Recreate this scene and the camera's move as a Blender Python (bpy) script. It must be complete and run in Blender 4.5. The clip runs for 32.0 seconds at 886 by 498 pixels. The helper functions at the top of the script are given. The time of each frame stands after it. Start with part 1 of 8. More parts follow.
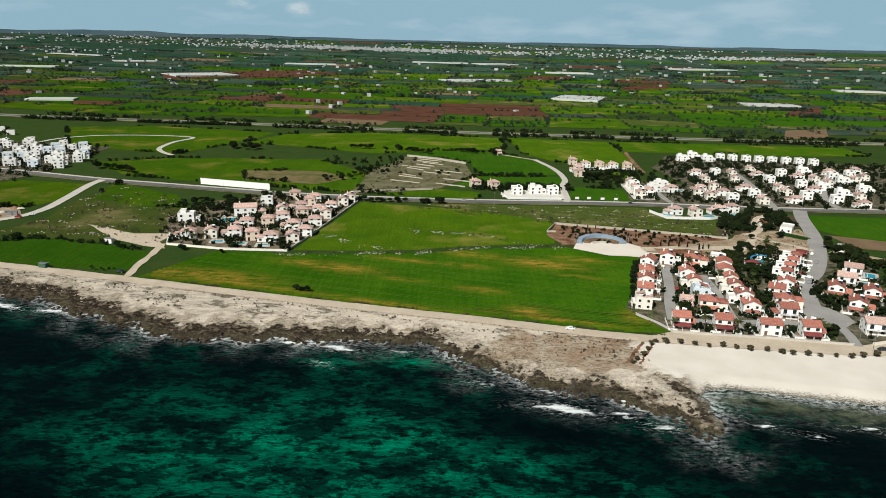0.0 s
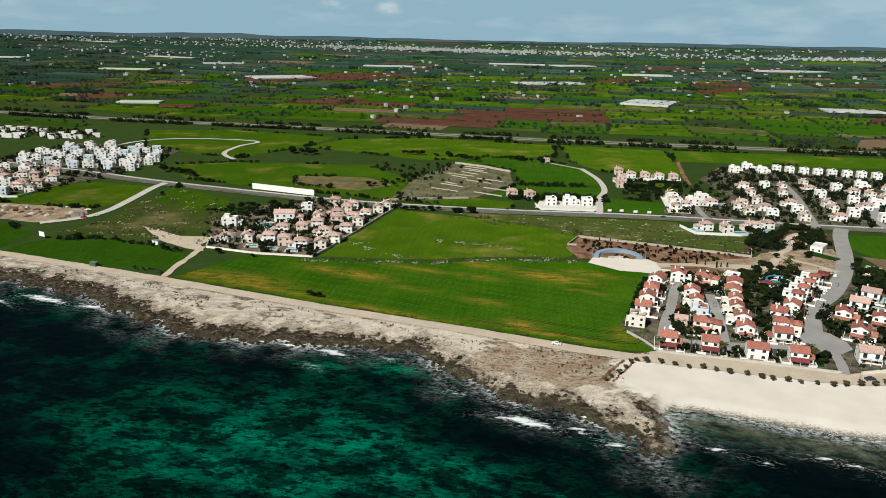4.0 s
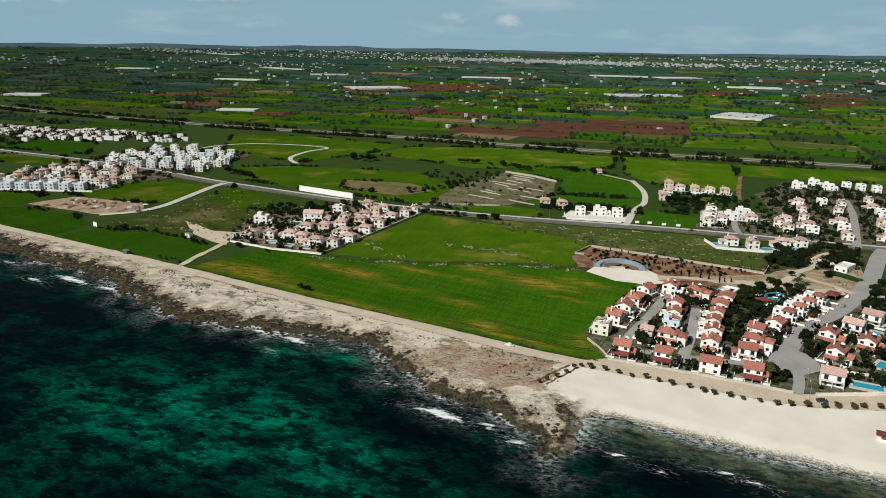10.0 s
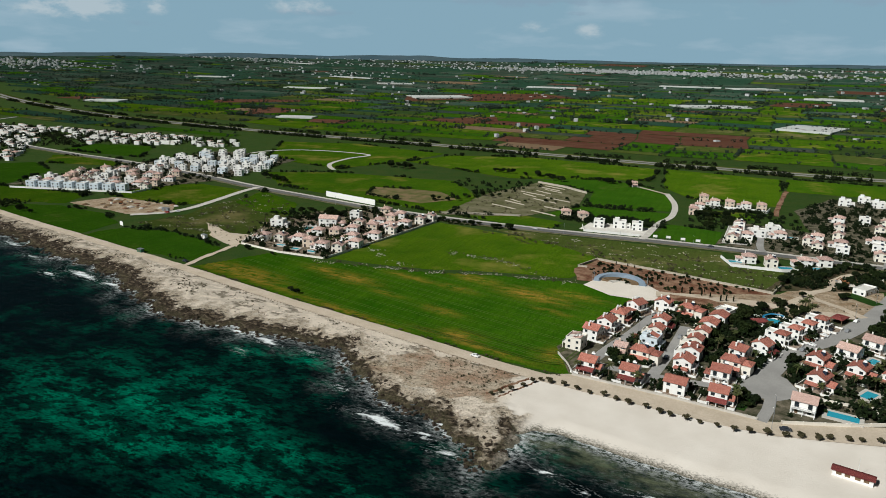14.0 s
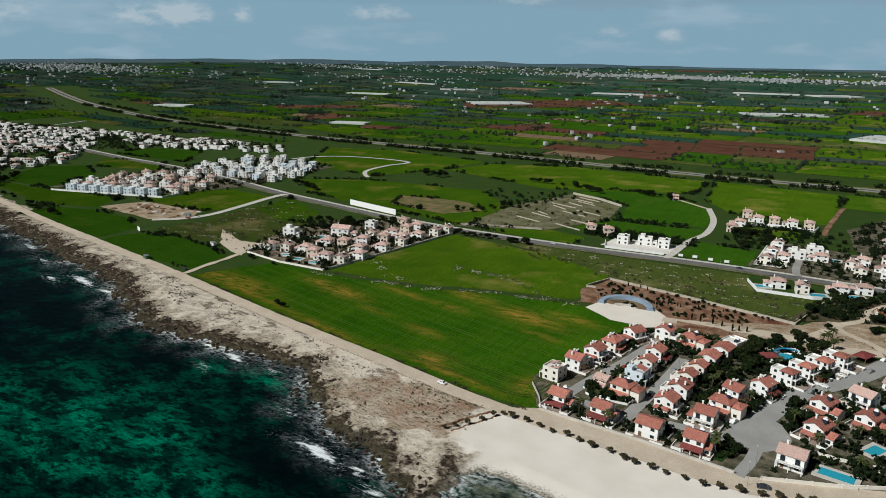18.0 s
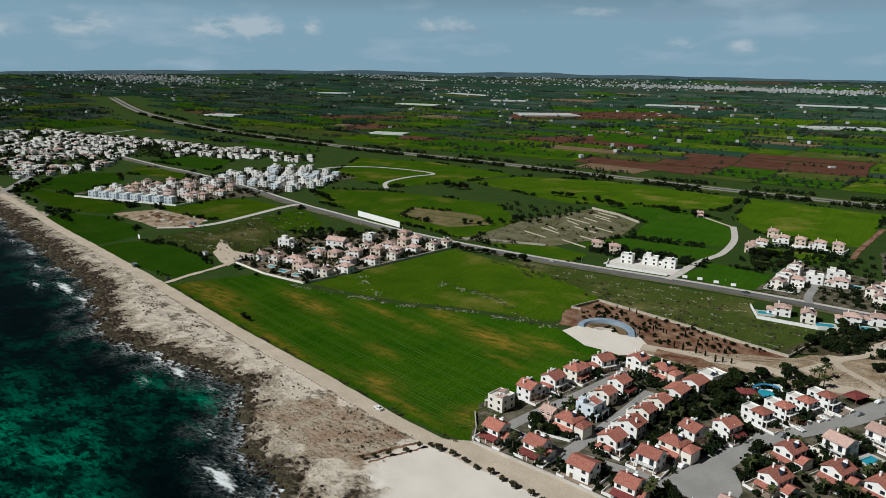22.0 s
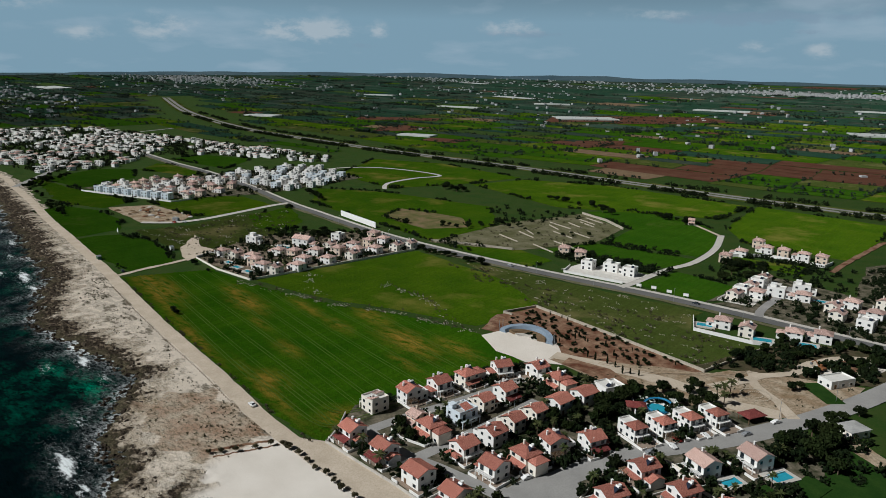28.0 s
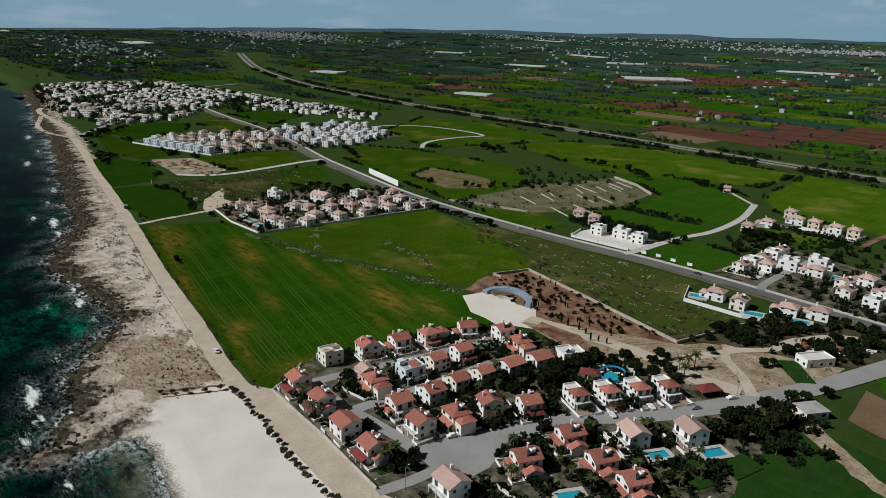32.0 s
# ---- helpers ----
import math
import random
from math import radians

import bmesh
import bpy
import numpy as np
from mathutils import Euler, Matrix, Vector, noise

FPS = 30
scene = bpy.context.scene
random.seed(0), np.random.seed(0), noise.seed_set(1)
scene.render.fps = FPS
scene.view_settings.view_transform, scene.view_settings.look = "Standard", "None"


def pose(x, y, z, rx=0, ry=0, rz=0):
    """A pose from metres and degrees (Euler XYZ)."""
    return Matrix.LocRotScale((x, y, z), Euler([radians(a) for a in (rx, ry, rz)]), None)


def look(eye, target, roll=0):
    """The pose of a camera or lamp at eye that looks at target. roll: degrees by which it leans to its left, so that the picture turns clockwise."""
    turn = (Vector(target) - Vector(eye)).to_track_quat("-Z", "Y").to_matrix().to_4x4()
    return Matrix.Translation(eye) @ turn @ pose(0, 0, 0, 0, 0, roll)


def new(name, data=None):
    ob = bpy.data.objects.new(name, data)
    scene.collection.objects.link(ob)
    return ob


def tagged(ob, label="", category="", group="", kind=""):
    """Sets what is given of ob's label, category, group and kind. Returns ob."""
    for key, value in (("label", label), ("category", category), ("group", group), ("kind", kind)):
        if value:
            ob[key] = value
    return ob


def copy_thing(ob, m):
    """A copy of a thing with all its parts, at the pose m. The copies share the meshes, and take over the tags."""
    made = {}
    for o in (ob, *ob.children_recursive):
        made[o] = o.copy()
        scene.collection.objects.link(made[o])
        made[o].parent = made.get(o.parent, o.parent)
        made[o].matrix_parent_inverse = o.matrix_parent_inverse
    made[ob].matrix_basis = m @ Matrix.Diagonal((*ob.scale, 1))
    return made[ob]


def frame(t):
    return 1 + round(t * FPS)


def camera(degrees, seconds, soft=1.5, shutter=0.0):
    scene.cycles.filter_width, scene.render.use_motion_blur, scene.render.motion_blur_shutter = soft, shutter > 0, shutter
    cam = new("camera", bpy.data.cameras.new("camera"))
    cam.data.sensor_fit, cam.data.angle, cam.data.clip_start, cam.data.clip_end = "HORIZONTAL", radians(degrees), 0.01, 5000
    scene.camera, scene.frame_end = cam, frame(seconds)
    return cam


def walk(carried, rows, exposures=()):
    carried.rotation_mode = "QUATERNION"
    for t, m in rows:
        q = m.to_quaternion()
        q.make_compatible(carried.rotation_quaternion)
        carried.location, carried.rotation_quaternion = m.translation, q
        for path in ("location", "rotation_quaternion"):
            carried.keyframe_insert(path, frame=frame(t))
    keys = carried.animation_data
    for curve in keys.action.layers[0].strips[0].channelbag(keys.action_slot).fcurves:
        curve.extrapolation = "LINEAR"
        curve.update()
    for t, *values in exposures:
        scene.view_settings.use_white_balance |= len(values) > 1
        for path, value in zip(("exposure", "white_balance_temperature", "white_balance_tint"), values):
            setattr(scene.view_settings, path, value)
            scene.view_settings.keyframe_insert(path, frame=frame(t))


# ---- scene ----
cam = camera(64.51, 32.0, soft=0.8)
PATH = [  # seconds, place in metres, turn in degrees
    (0, 0.48, 0.07, 120.04, 73.514, -1.330, 0.797),
    (0.5, 5.21, -2.76, 122.03, 73.560, -1.274, 1.220),
    (1, 9.94, -5.13, 124.01, 73.514, -1.223, 1.760),
    (1.5, 14.88, -6.99, 125.93, 73.484, -1.180, 2.687),
    (2, 19.63, -8.28, 127.70, 73.408, -1.144, 3.750),
    (2.5, 24.63, -9.40, 129.35, 73.365, -1.116, 5.130),
    (3, 29.70, -10.38, 130.80, 73.307, -1.091, 5.890),
    (3.5, 35.09, -11.29, 131.97, 73.300, -1.069, 6.815),
    (4, 40.50, -12.23, 132.81, 73.269, -1.048, 7.615),
    (4.5, 46.13, -13.04, 133.30, 73.264, -1.026, 8.358),
    (6.5, 69.97, -15.61, 134.40, 73.453, -0.942, 11.544),
    (7, 75.66, -16.08, 134.47, 73.533, -0.924, 11.796),
    (7.5, 81.39, -16.20, 134.28, 73.581, -0.908, 12.656),
    (8, 87.24, -15.85, 133.99, 73.682, -0.897, 14.225),
    (8.5, 93.20, -14.70, 133.54, 73.734, -0.889, 15.020),
    (9, 99.19, -13.12, 133.07, 73.726, -0.880, 15.487),
    (9.5, 104.96, -12.19, 132.63, 73.936, -0.861, 16.080),
    (10, 110.86, -11.17, 132.43, 74.044, -0.844, 16.846),
    (10.5, 116.77, -10.08, 132.38, 74.143, -0.835, 17.558),
    (11, 122.74, -8.77, 132.40, 74.238, -0.837, 18.296),
    (11.5, 128.62, -7.23, 132.43, 74.279, -0.848, 19.082),
    (12, 134.61, -5.20, 132.47, 74.396, -0.869, 19.850),
    (12.5, 140.27, -2.73, 132.44, 74.483, -0.894, 20.551),
    (13, 145.71, 0.00, 132.45, 74.548, -0.920, 21.542),
    (13.5, 150.78, 2.80, 132.37, 74.648, -0.945, 22.332),
    (14, 155.90, 5.78, 132.34, 74.700, -0.965, 23.044),
    (14.5, 160.92, 9.10, 132.57, 74.724, -0.979, 24.003),
    (15, 165.77, 13.04, 133.05, 74.886, -0.983, 25.273),
    (15.5, 169.78, 17.60, 133.49, 74.934, -0.974, 26.258),
    (17.5, 184.25, 37.89, 134.02, 74.986, -0.889, 28.792),
    (18, 187.95, 43.33, 134.08, 75.031, -0.867, 29.008),
    (18.5, 191.48, 48.94, 134.11, 75.082, -0.845, 29.452),
    (19, 195.20, 54.55, 134.14, 75.227, -0.827, 29.980),
    (19.5, 199.00, 59.99, 134.18, 75.331, -0.815, 30.471),
    (20, 203.10, 65.17, 134.13, 75.435, -0.810, 31.006),
    (20.5, 207.31, 70.14, 134.02, 75.495, -0.812, 31.895),
    (21, 211.84, 74.99, 133.94, 75.588, -0.823, 33.120),
    (21.5, 216.35, 79.42, 133.75, 75.700, -0.842, 34.079),
    (22, 221.19, 83.69, 133.49, 75.833, -0.866, 34.073),
    (22.5, 226.09, 87.69, 133.01, 75.923, -0.896, 34.076),
    (23, 231.20, 91.48, 132.42, 76.112, -0.928, 34.019),
    (23.5, 235.80, 95.31, 132.70, 76.057, -0.961, 33.953),
    (24, 240.42, 99.07, 133.05, 76.001, -0.993, 33.849),
    (24.5, 245.31, 102.77, 133.24, 75.981, -1.024, 33.803),
    (25, 250.32, 106.41, 133.29, 76.001, -1.053, 34.234),
    (25.5, 255.20, 110.07, 133.23, 76.027, -1.078, 34.875),
    (27.5, 274.46, 125.58, 133.17, 75.999, -1.166, 38.305),
    (28, 279.14, 129.62, 133.23, 75.982, -1.187, 39.134),
    (28.5, 283.68, 133.59, 133.51, 75.920, -1.207, 40.083),
    (29, 288.34, 137.59, 133.84, 75.864, -1.229, 41.149),
    (29.5, 293.09, 141.81, 134.15, 75.794, -1.255, 42.203),
    (30, 297.75, 146.04, 134.47, 75.772, -1.287, 42.957),
    (30.5, 302.22, 150.23, 134.70, 75.600, -1.323, 43.410),
    (31, 306.67, 154.33, 134.88, 74.639, -1.360, 44.167),
    (31.5, 311.27, 158.16, 134.83, 73.504, -1.401, 45.017),
    (32, 315.98, 161.53, 134.56, 72.582, -1.443, 45.637),
]
walk(cam, [(t, pose(x, y, z, rx, ry, rz)) for t, x, y, z, rx, ry, rz in PATH],
     [(0, 0.20, 6350, 6), (9, 0.07, 6350, 6), (15, -0.07, 6150, 6), (23, -0.20, 6050, 7), (32, -0.34, 6000, 8)])

# ---- world, sun, exposure ----

SUN_ELEV, SUN_AZ = 43.0, 212.0      # degrees; azimuth clockwise from +y
world = bpy.data.worlds.new("sky")
scene.world = world
world.use_nodes = True


def build_sky():
    nt = world.node_tree
    nt.nodes.clear()
    N, L = nt.nodes.new, nt.links.new
    out, bg = N("ShaderNodeOutputWorld"), N("ShaderNodeBackground")
    sky = N("ShaderNodeTexSky")
    sky.sky_type = "NISHITA"
    sky.sun_disc = False
    sky.sun_elevation, sky.sun_rotation = radians(SUN_ELEV), radians(SUN_AZ)
    sky.air_density, sky.dust_density, sky.ozone_density = 1.0, 1.2, 1.5
    tc, sep = N("ShaderNodeTexCoord"), N("ShaderNodeSeparateXYZ")
    L(tc.outputs["Generated"], sep.inputs[0])
    # flat layer of broken cloud: direction projected on a high plane
    add, div, comb = N("ShaderNodeMath"), N("ShaderNodeVectorMath"), N("ShaderNodeCombineXYZ")
    add.operation, add.inputs[1].default_value = "ADD", 0.22
    L(sep.outputs["Z"], add.inputs[0])
    for s in range(3):
        L(add.outputs[0], comb.inputs[s])
    div.operation = "DIVIDE"
    L(tc.outputs["Generated"], div.inputs[0])
    L(comb.outputs[0], div.inputs[1])
    mp = N("ShaderNodeMapping")
    mp.inputs["Location"].default_value = (3.1, 0.4, 0)
    mp.inputs["Scale"].default_value = (1.5, 1.5, 1)
    L(div.outputs[0], mp.inputs[0])
    big, small = N("ShaderNodeTexNoise"), N("ShaderNodeTexNoise")
    big.inputs["Scale"].default_value, big.inputs["Detail"].default_value = 0.7, 4
    small.inputs["Scale"].default_value, small.inputs["Detail"].default_value = 1.9, 7
    L(mp.outputs[0], big.inputs["Vector"])
    L(mp.outputs[0], small.inputs["Vector"])
    mul, ramp = N("ShaderNodeMath"), N("ShaderNodeValToRGB")
    mul.operation = "MULTIPLY"
    L(big.outputs["Fac"], mul.inputs[0])
    L(small.outputs["Fac"], mul.inputs[1])
    ramp.color_ramp.elements[0].position, ramp.color_ramp.elements[1].position = 0.275, 0.41
    L(mul.outputs[0], ramp.inputs[0])
    hue, mix, hmix = N("ShaderNodeHueSaturation"), N("ShaderNodeMixRGB"), N("ShaderNodeMixRGB")
    hue.inputs["Saturation"].default_value = 0.95
    hue.inputs["Value"].default_value = 0.055
    L(sky.outputs[0], hue.inputs["Color"])
    # grey-blue murk low down
    band = N("ShaderNodeMapRange")
    band.inputs["From Min"].default_value, band.inputs["From Max"].default_value = 0.07, 0.19
    band.inputs["To Min"].default_value, band.inputs["To Max"].default_value = 0.92, 0.0
    L(sep.outputs["Z"], band.inputs["Value"])
    hmix.inputs["Color2"].default_value = (3.1, 4.75, 5.8, 1)
    L(band.outputs[0], hmix.inputs["Fac"])
    L(hue.outputs[0], hmix.inputs["Color1"])
    fac = N("ShaderNodeMath")
    fac.operation = "MULTIPLY"
    high = N("ShaderNodeMapRange")
    high.inputs["From Min"].default_value, high.inputs["From Max"].default_value = 0.12, 0.5
    high.inputs["To Min"].default_value, high.inputs["To Max"].default_value = 0.45, 0.08
    L(sep.outputs["Z"], high.inputs["Value"])
    L(ramp.outputs[0], fac.inputs[0])
    L(high.outputs[0], fac.inputs[1])
    L(fac.outputs[0], mix.inputs["Fac"])
    L(hmix.outputs[0], mix.inputs["Color1"])
    mix.inputs["Color2"].default_value = (4.9, 5.9, 6.7, 1)

    def calc(op, a, b=0.0):
        m = N("ShaderNodeMath")
        m.operation = op
        for i, q in enumerate((a, b)):
            if isinstance(q, bpy.types.NodeSocket):
                L(q, m.inputs[i])
            else:
                m.inputs[i].default_value = q
        return m.outputs[0]

    # single clouds: bearing and height in degrees, half width, half height, weight
    wob = N("ShaderNodeTexNoise")
    wob.inputs["Scale"].default_value, wob.inputs["Detail"].default_value, wob.inputs["Roughness"].default_value = 26, 6, 0.62
    stretch = N("ShaderNodeMapping")
    stretch.inputs["Scale"].default_value = (1, 1, 2.2)
    L(tc.outputs["Generated"], stretch.inputs[0])
    L(stretch.outputs[0], wob.inputs["Vector"])
    stir = calc("MULTIPLY", calc("SUBTRACT", wob.outputs["Fac"], 0.5), 4.2)
    bearing = calc("MULTIPLY", calc("ARCTAN2", sep.outputs["X"], sep.outputs["Y"]), 57.3)
    height = calc("MULTIPLY", calc("ARCSINE", sep.outputs["Z"]), 57.3)

    def cloud_sum(spots, lo, hi, top):
        total = None
        for b0, e0, w, h, k in spots:
            u = calc("DIVIDE", calc("SUBTRACT", bearing, b0), w)
            v = calc("DIVIDE", calc("SUBTRACT", height, e0), h)
            g = calc("MULTIPLY", calc("EXPONENT", calc("MULTIPLY", calc("ADD", calc("MULTIPLY", u, u), calc("MULTIPLY", v, v)), -1.0)), k)
            total = g if total is None else calc("MAXIMUM", total, g)
        cut = N("ShaderNodeMapRange")
        cut.interpolation_type = "SMOOTHSTEP"
        cut.inputs["From Min"].default_value, cut.inputs["From Max"].default_value, cut.inputs["To Max"].default_value = lo, hi, top
        L(calc("MULTIPLY", total, calc("ADD", stir, 1.0)), cut.inputs["Value"])
        return cut.outputs[0]

    lit = cloud_sum([(-49.7, 3.0, 4.2, 1.0, 1.0), (-44.3, 3.2, 1.0, 0.7, 0.8), (-60, 2.9, 3.0, 1.3, 0.62), (-65, 2.2, 2.4, 0.8, 0.55), (-34, 3.6, 3.2, 0.8, 0.62), (-11.7, 2.05, 1.5, 0.7, 0.62), (-16, 2.3, 1.6, 0.7, 0.5), (-70, 4.4, 4, 0.9, 0.6), (-24, 4.6, 5, 0.5, 0.5)], 0.22, 0.95, 0.6)
    grey = cloud_sum([(-16, 4.3, 7, 0.6, 0.9), (-6, 4.9, 6, 0.6, 0.9), (-13, 3.4, 1.6, 0.25, 0.9), (-33, 3.1, 4, 0.35, 0.7), (6, 4.4, 9, 0.7, 0.8), (-46, 2.0, 8, 0.4, 0.4)], 0.3, 0.8, 0.5)
    dim, white = N("ShaderNodeMixRGB"), N("ShaderNodeMixRGB")
    dim.inputs["Color2"].default_value = (2.9, 3.9, 4.9, 1)
    white.inputs["Color2"].default_value = (6.4, 6.8, 7.0, 1)
    L(grey, dim.inputs["Fac"])
    L(mix.outputs[0], dim.inputs["Color1"])
    L(lit, white.inputs["Fac"])
    L(dim.outputs[0], white.inputs["Color1"])
    L(white.outputs[0], bg.inputs["Color"])
    bg.inputs["Strength"].default_value = 0.09
    L(bg.outputs[0], out.inputs[0])


build_sky()
sun = new("sun", bpy.data.lights.new("sun", "SUN"))
sun.data.energy, sun.data.angle, sun.data.color = 4.9, radians(0.5), (1.0, 0.965, 0.90)
_el, _az = radians(SUN_ELEV), radians(SUN_AZ)
sun.matrix_world = look((0, 0, 300), (-math.sin(_az) * math.cos(_el) * 100, -math.cos(_az) * math.cos(_el) * 100, 300 - math.sin(_el) * 100))

# ---- plan ----
U = 1.2                              # the plan below is drawn in units of 1.2 m


def up(pts):
    return [(U * x, U * y) for x, y in pts]


SHORE = up([(-6500, 200), (-2600, 480), (-1700, 540), (-1250, 500), (-1000, 455), (-772, 404), (-636, 367), (-518, 347), (-357, 307), (-312, 295), (-266, 285),
            (-225, 273), (-175, 262), (-150, 252), (-125, 238), (-105, 229), (-80, 223), (-55, 226), (-30, 224), (-10, 227), (4, 216),
            (14, 206), (28, 198), (45, 191), (58, 186), (66, 176), (72, 169), (79, 177), (77, 194), (88, 196), (105, 193), (125, 189),
            (150, 186), (200, 178), (300, 155), (500, 125), (900, 60), (1500, -60), (2600, -300)])
_A = np.array(SHORE[:-1])
_B = np.array(SHORE[1:])


def shore_distance(x, y, warp=True):
    """Metres inland of the waterline, negative at sea."""
    x, y = np.asarray(x, float), np.asarray(y, float)
    if warp:
        k = np.clip((112 - x) / 22, 0.12, 1)
        y = y + k * (2.6 * np.sin(x * 0.21 + 1.3 * np.sin(x * 0.083)) + 1.4 * np.sin(x * 0.53 + y * 0.2) + 0.9 * np.sin(x * 1.13 - y * 0.61))
        x = x + k * (2.0 * np.sin(y * 0.33 + x * 0.05) + 1.0 * np.sin(y * 0.9 + x * 0.4))
    best = np.full(x.shape, 1e9)
    over = np.zeros(x.shape, int)
    for (ax, ay), (bx, by) in zip(_A, _B):
        dx, dy = bx - ax, by - ay
        u = np.clip(((x - ax) * dx + (y - ay) * dy) / (dx * dx + dy * dy), 0, 1)
        best = np.minimum(best, np.hypot(x - ax - u * dx, y - ay - u * dy))
        cross = ((ax <= x) & (x < bx)) | ((bx <= x) & (x < ax))
        with np.errstate(divide="ignore", invalid="ignore"):
            yy = ay + (x - ax) * dy / (dx if dx else 1e-9)
        over += cross & (yy < y)
    return np.where(over % 2 == 1, best, -best)


def rise(x, y):
    """The plain climbs slowly inland."""
    dx, dy = np.asarray(x, float) - 144, np.asarray(y, float) - 60
    d = np.minimum(np.hypot(dx, dy), 4720)
    west = np.interp(np.degrees(np.arctan2(dx, dy)), [-180, -80, -62, -45, 180], [0.5, 0.5, 0.8, 1, 1])
    return 114 * west * (np.maximum(0, d - 960) / 3760) ** 1.6


# ---- materials ----
def material(name, rough=0.9, metal=0.0):
    m = bpy.data.materials.new(name)
    m.use_nodes = True
    b = m.node_tree.nodes["Principled BSDF"]
    b.inputs["Roughness"].default_value, b.inputs["Metallic"].default_value = rough, metal
    b.inputs["Specular IOR Level"].default_value = 0.25 if rough < 0.7 else 0.04
    return m, m.node_tree, b


def coords(nt, scale=(1, 1, 1), rot=0.0, obj=False):
    if obj:
        g = nt.nodes.new("ShaderNodeTexCoord")
        src = g.outputs["Object"]
    else:
        g = nt.nodes.new("ShaderNodeNewGeometry")
        src = g.outputs["Position"]
    mp = nt.nodes.new("ShaderNodeMapping")
    mp.inputs["Scale"].default_value = scale
    mp.inputs["Rotation"].default_value = (0, 0, radians(rot))
    nt.links.new(src, mp.inputs[0])
    return mp.outputs[0]


def noise_fac(nt, vec, scale, detail=4, rough=0.55, lo=0.35, hi=0.65):
    n, r = nt.nodes.new("ShaderNodeTexNoise"), nt.nodes.new("ShaderNodeMapRange")
    n.inputs["Scale"].default_value, n.inputs["Detail"].default_value, n.inputs["Roughness"].default_value = scale, detail, rough
    r.inputs["From Min"].default_value, r.inputs["From Max"].default_value = lo, hi
    nt.links.new(vec, n.inputs["Vector"])
    nt.links.new(n.outputs["Fac"], r.inputs["Value"])
    return r.outputs[0]


def blend(nt, fac, a, b, mode="MIX"):
    m = nt.nodes.new("ShaderNodeMixRGB")
    m.blend_type = mode
    for sock, v in ((0, fac), (1, a), (2, b)):
        if isinstance(v, bpy.types.NodeSocket):
            nt.links.new(v, m.inputs[sock])
        elif sock == 0:
            m.inputs[0].default_value = v
        else:
            m.inputs[sock].default_value = (*v, 1)
    return m.outputs[0]


def math_node(nt, op, a, b=0.0, c=None, clamp=False):
    m = nt.nodes.new("ShaderNodeMath")
    m.operation, m.use_clamp = op, clamp
    for i, v in enumerate((a, b) if c is None else (a, b, c)):
        if isinstance(v, bpy.types.NodeSocket):
            nt.links.new(v, m.inputs[i])
        else:
            m.inputs[i].default_value = v
    return m.outputs[0]


def bump(nt, bsdf, height, strength=0.5, dist=0.1):
    b = nt.nodes.new("ShaderNodeBump")
    b.inputs["Strength"].default_value, b.inputs["Distance"].default_value = strength, dist
    nt.links.new(height, b.inputs["Height"])
    nt.links.new(b.outputs[0], bsdf.inputs["Normal"])


def attribute(nt, name):
    a = nt.nodes.new("ShaderNodeAttribute")
    a.attribute_name = name
    return a.outputs["Fac"]


def set_color(nt, bsdf, sock):
    nt.links.new(sock, bsdf.inputs["Base Color"])


def speckled(name, a, b, c, s1, s2, rough=0.95, bump_s=0.0, obj=False, mix2=0.5, metal=0.0):
    """Two colours mottled at size s1 (metres), a third in grains of size s2."""
    m, nt, bs = material(name, rough, metal)
    v = coords(nt, obj=obj)
    f1, f2 = noise_fac(nt, v, 1 / s1, 5), noise_fac(nt, v, 1 / s2, 4, 0.65, 0.4, 0.7)
    col = blend(nt, f1, a, b)
    col = blend(nt, math_node(nt, "MULTIPLY", f2, mix2), col, c)
    set_color(nt, bs, col)
    if bump_s:
        bump(nt, bs, f2, 0.6, bump_s)
    return m


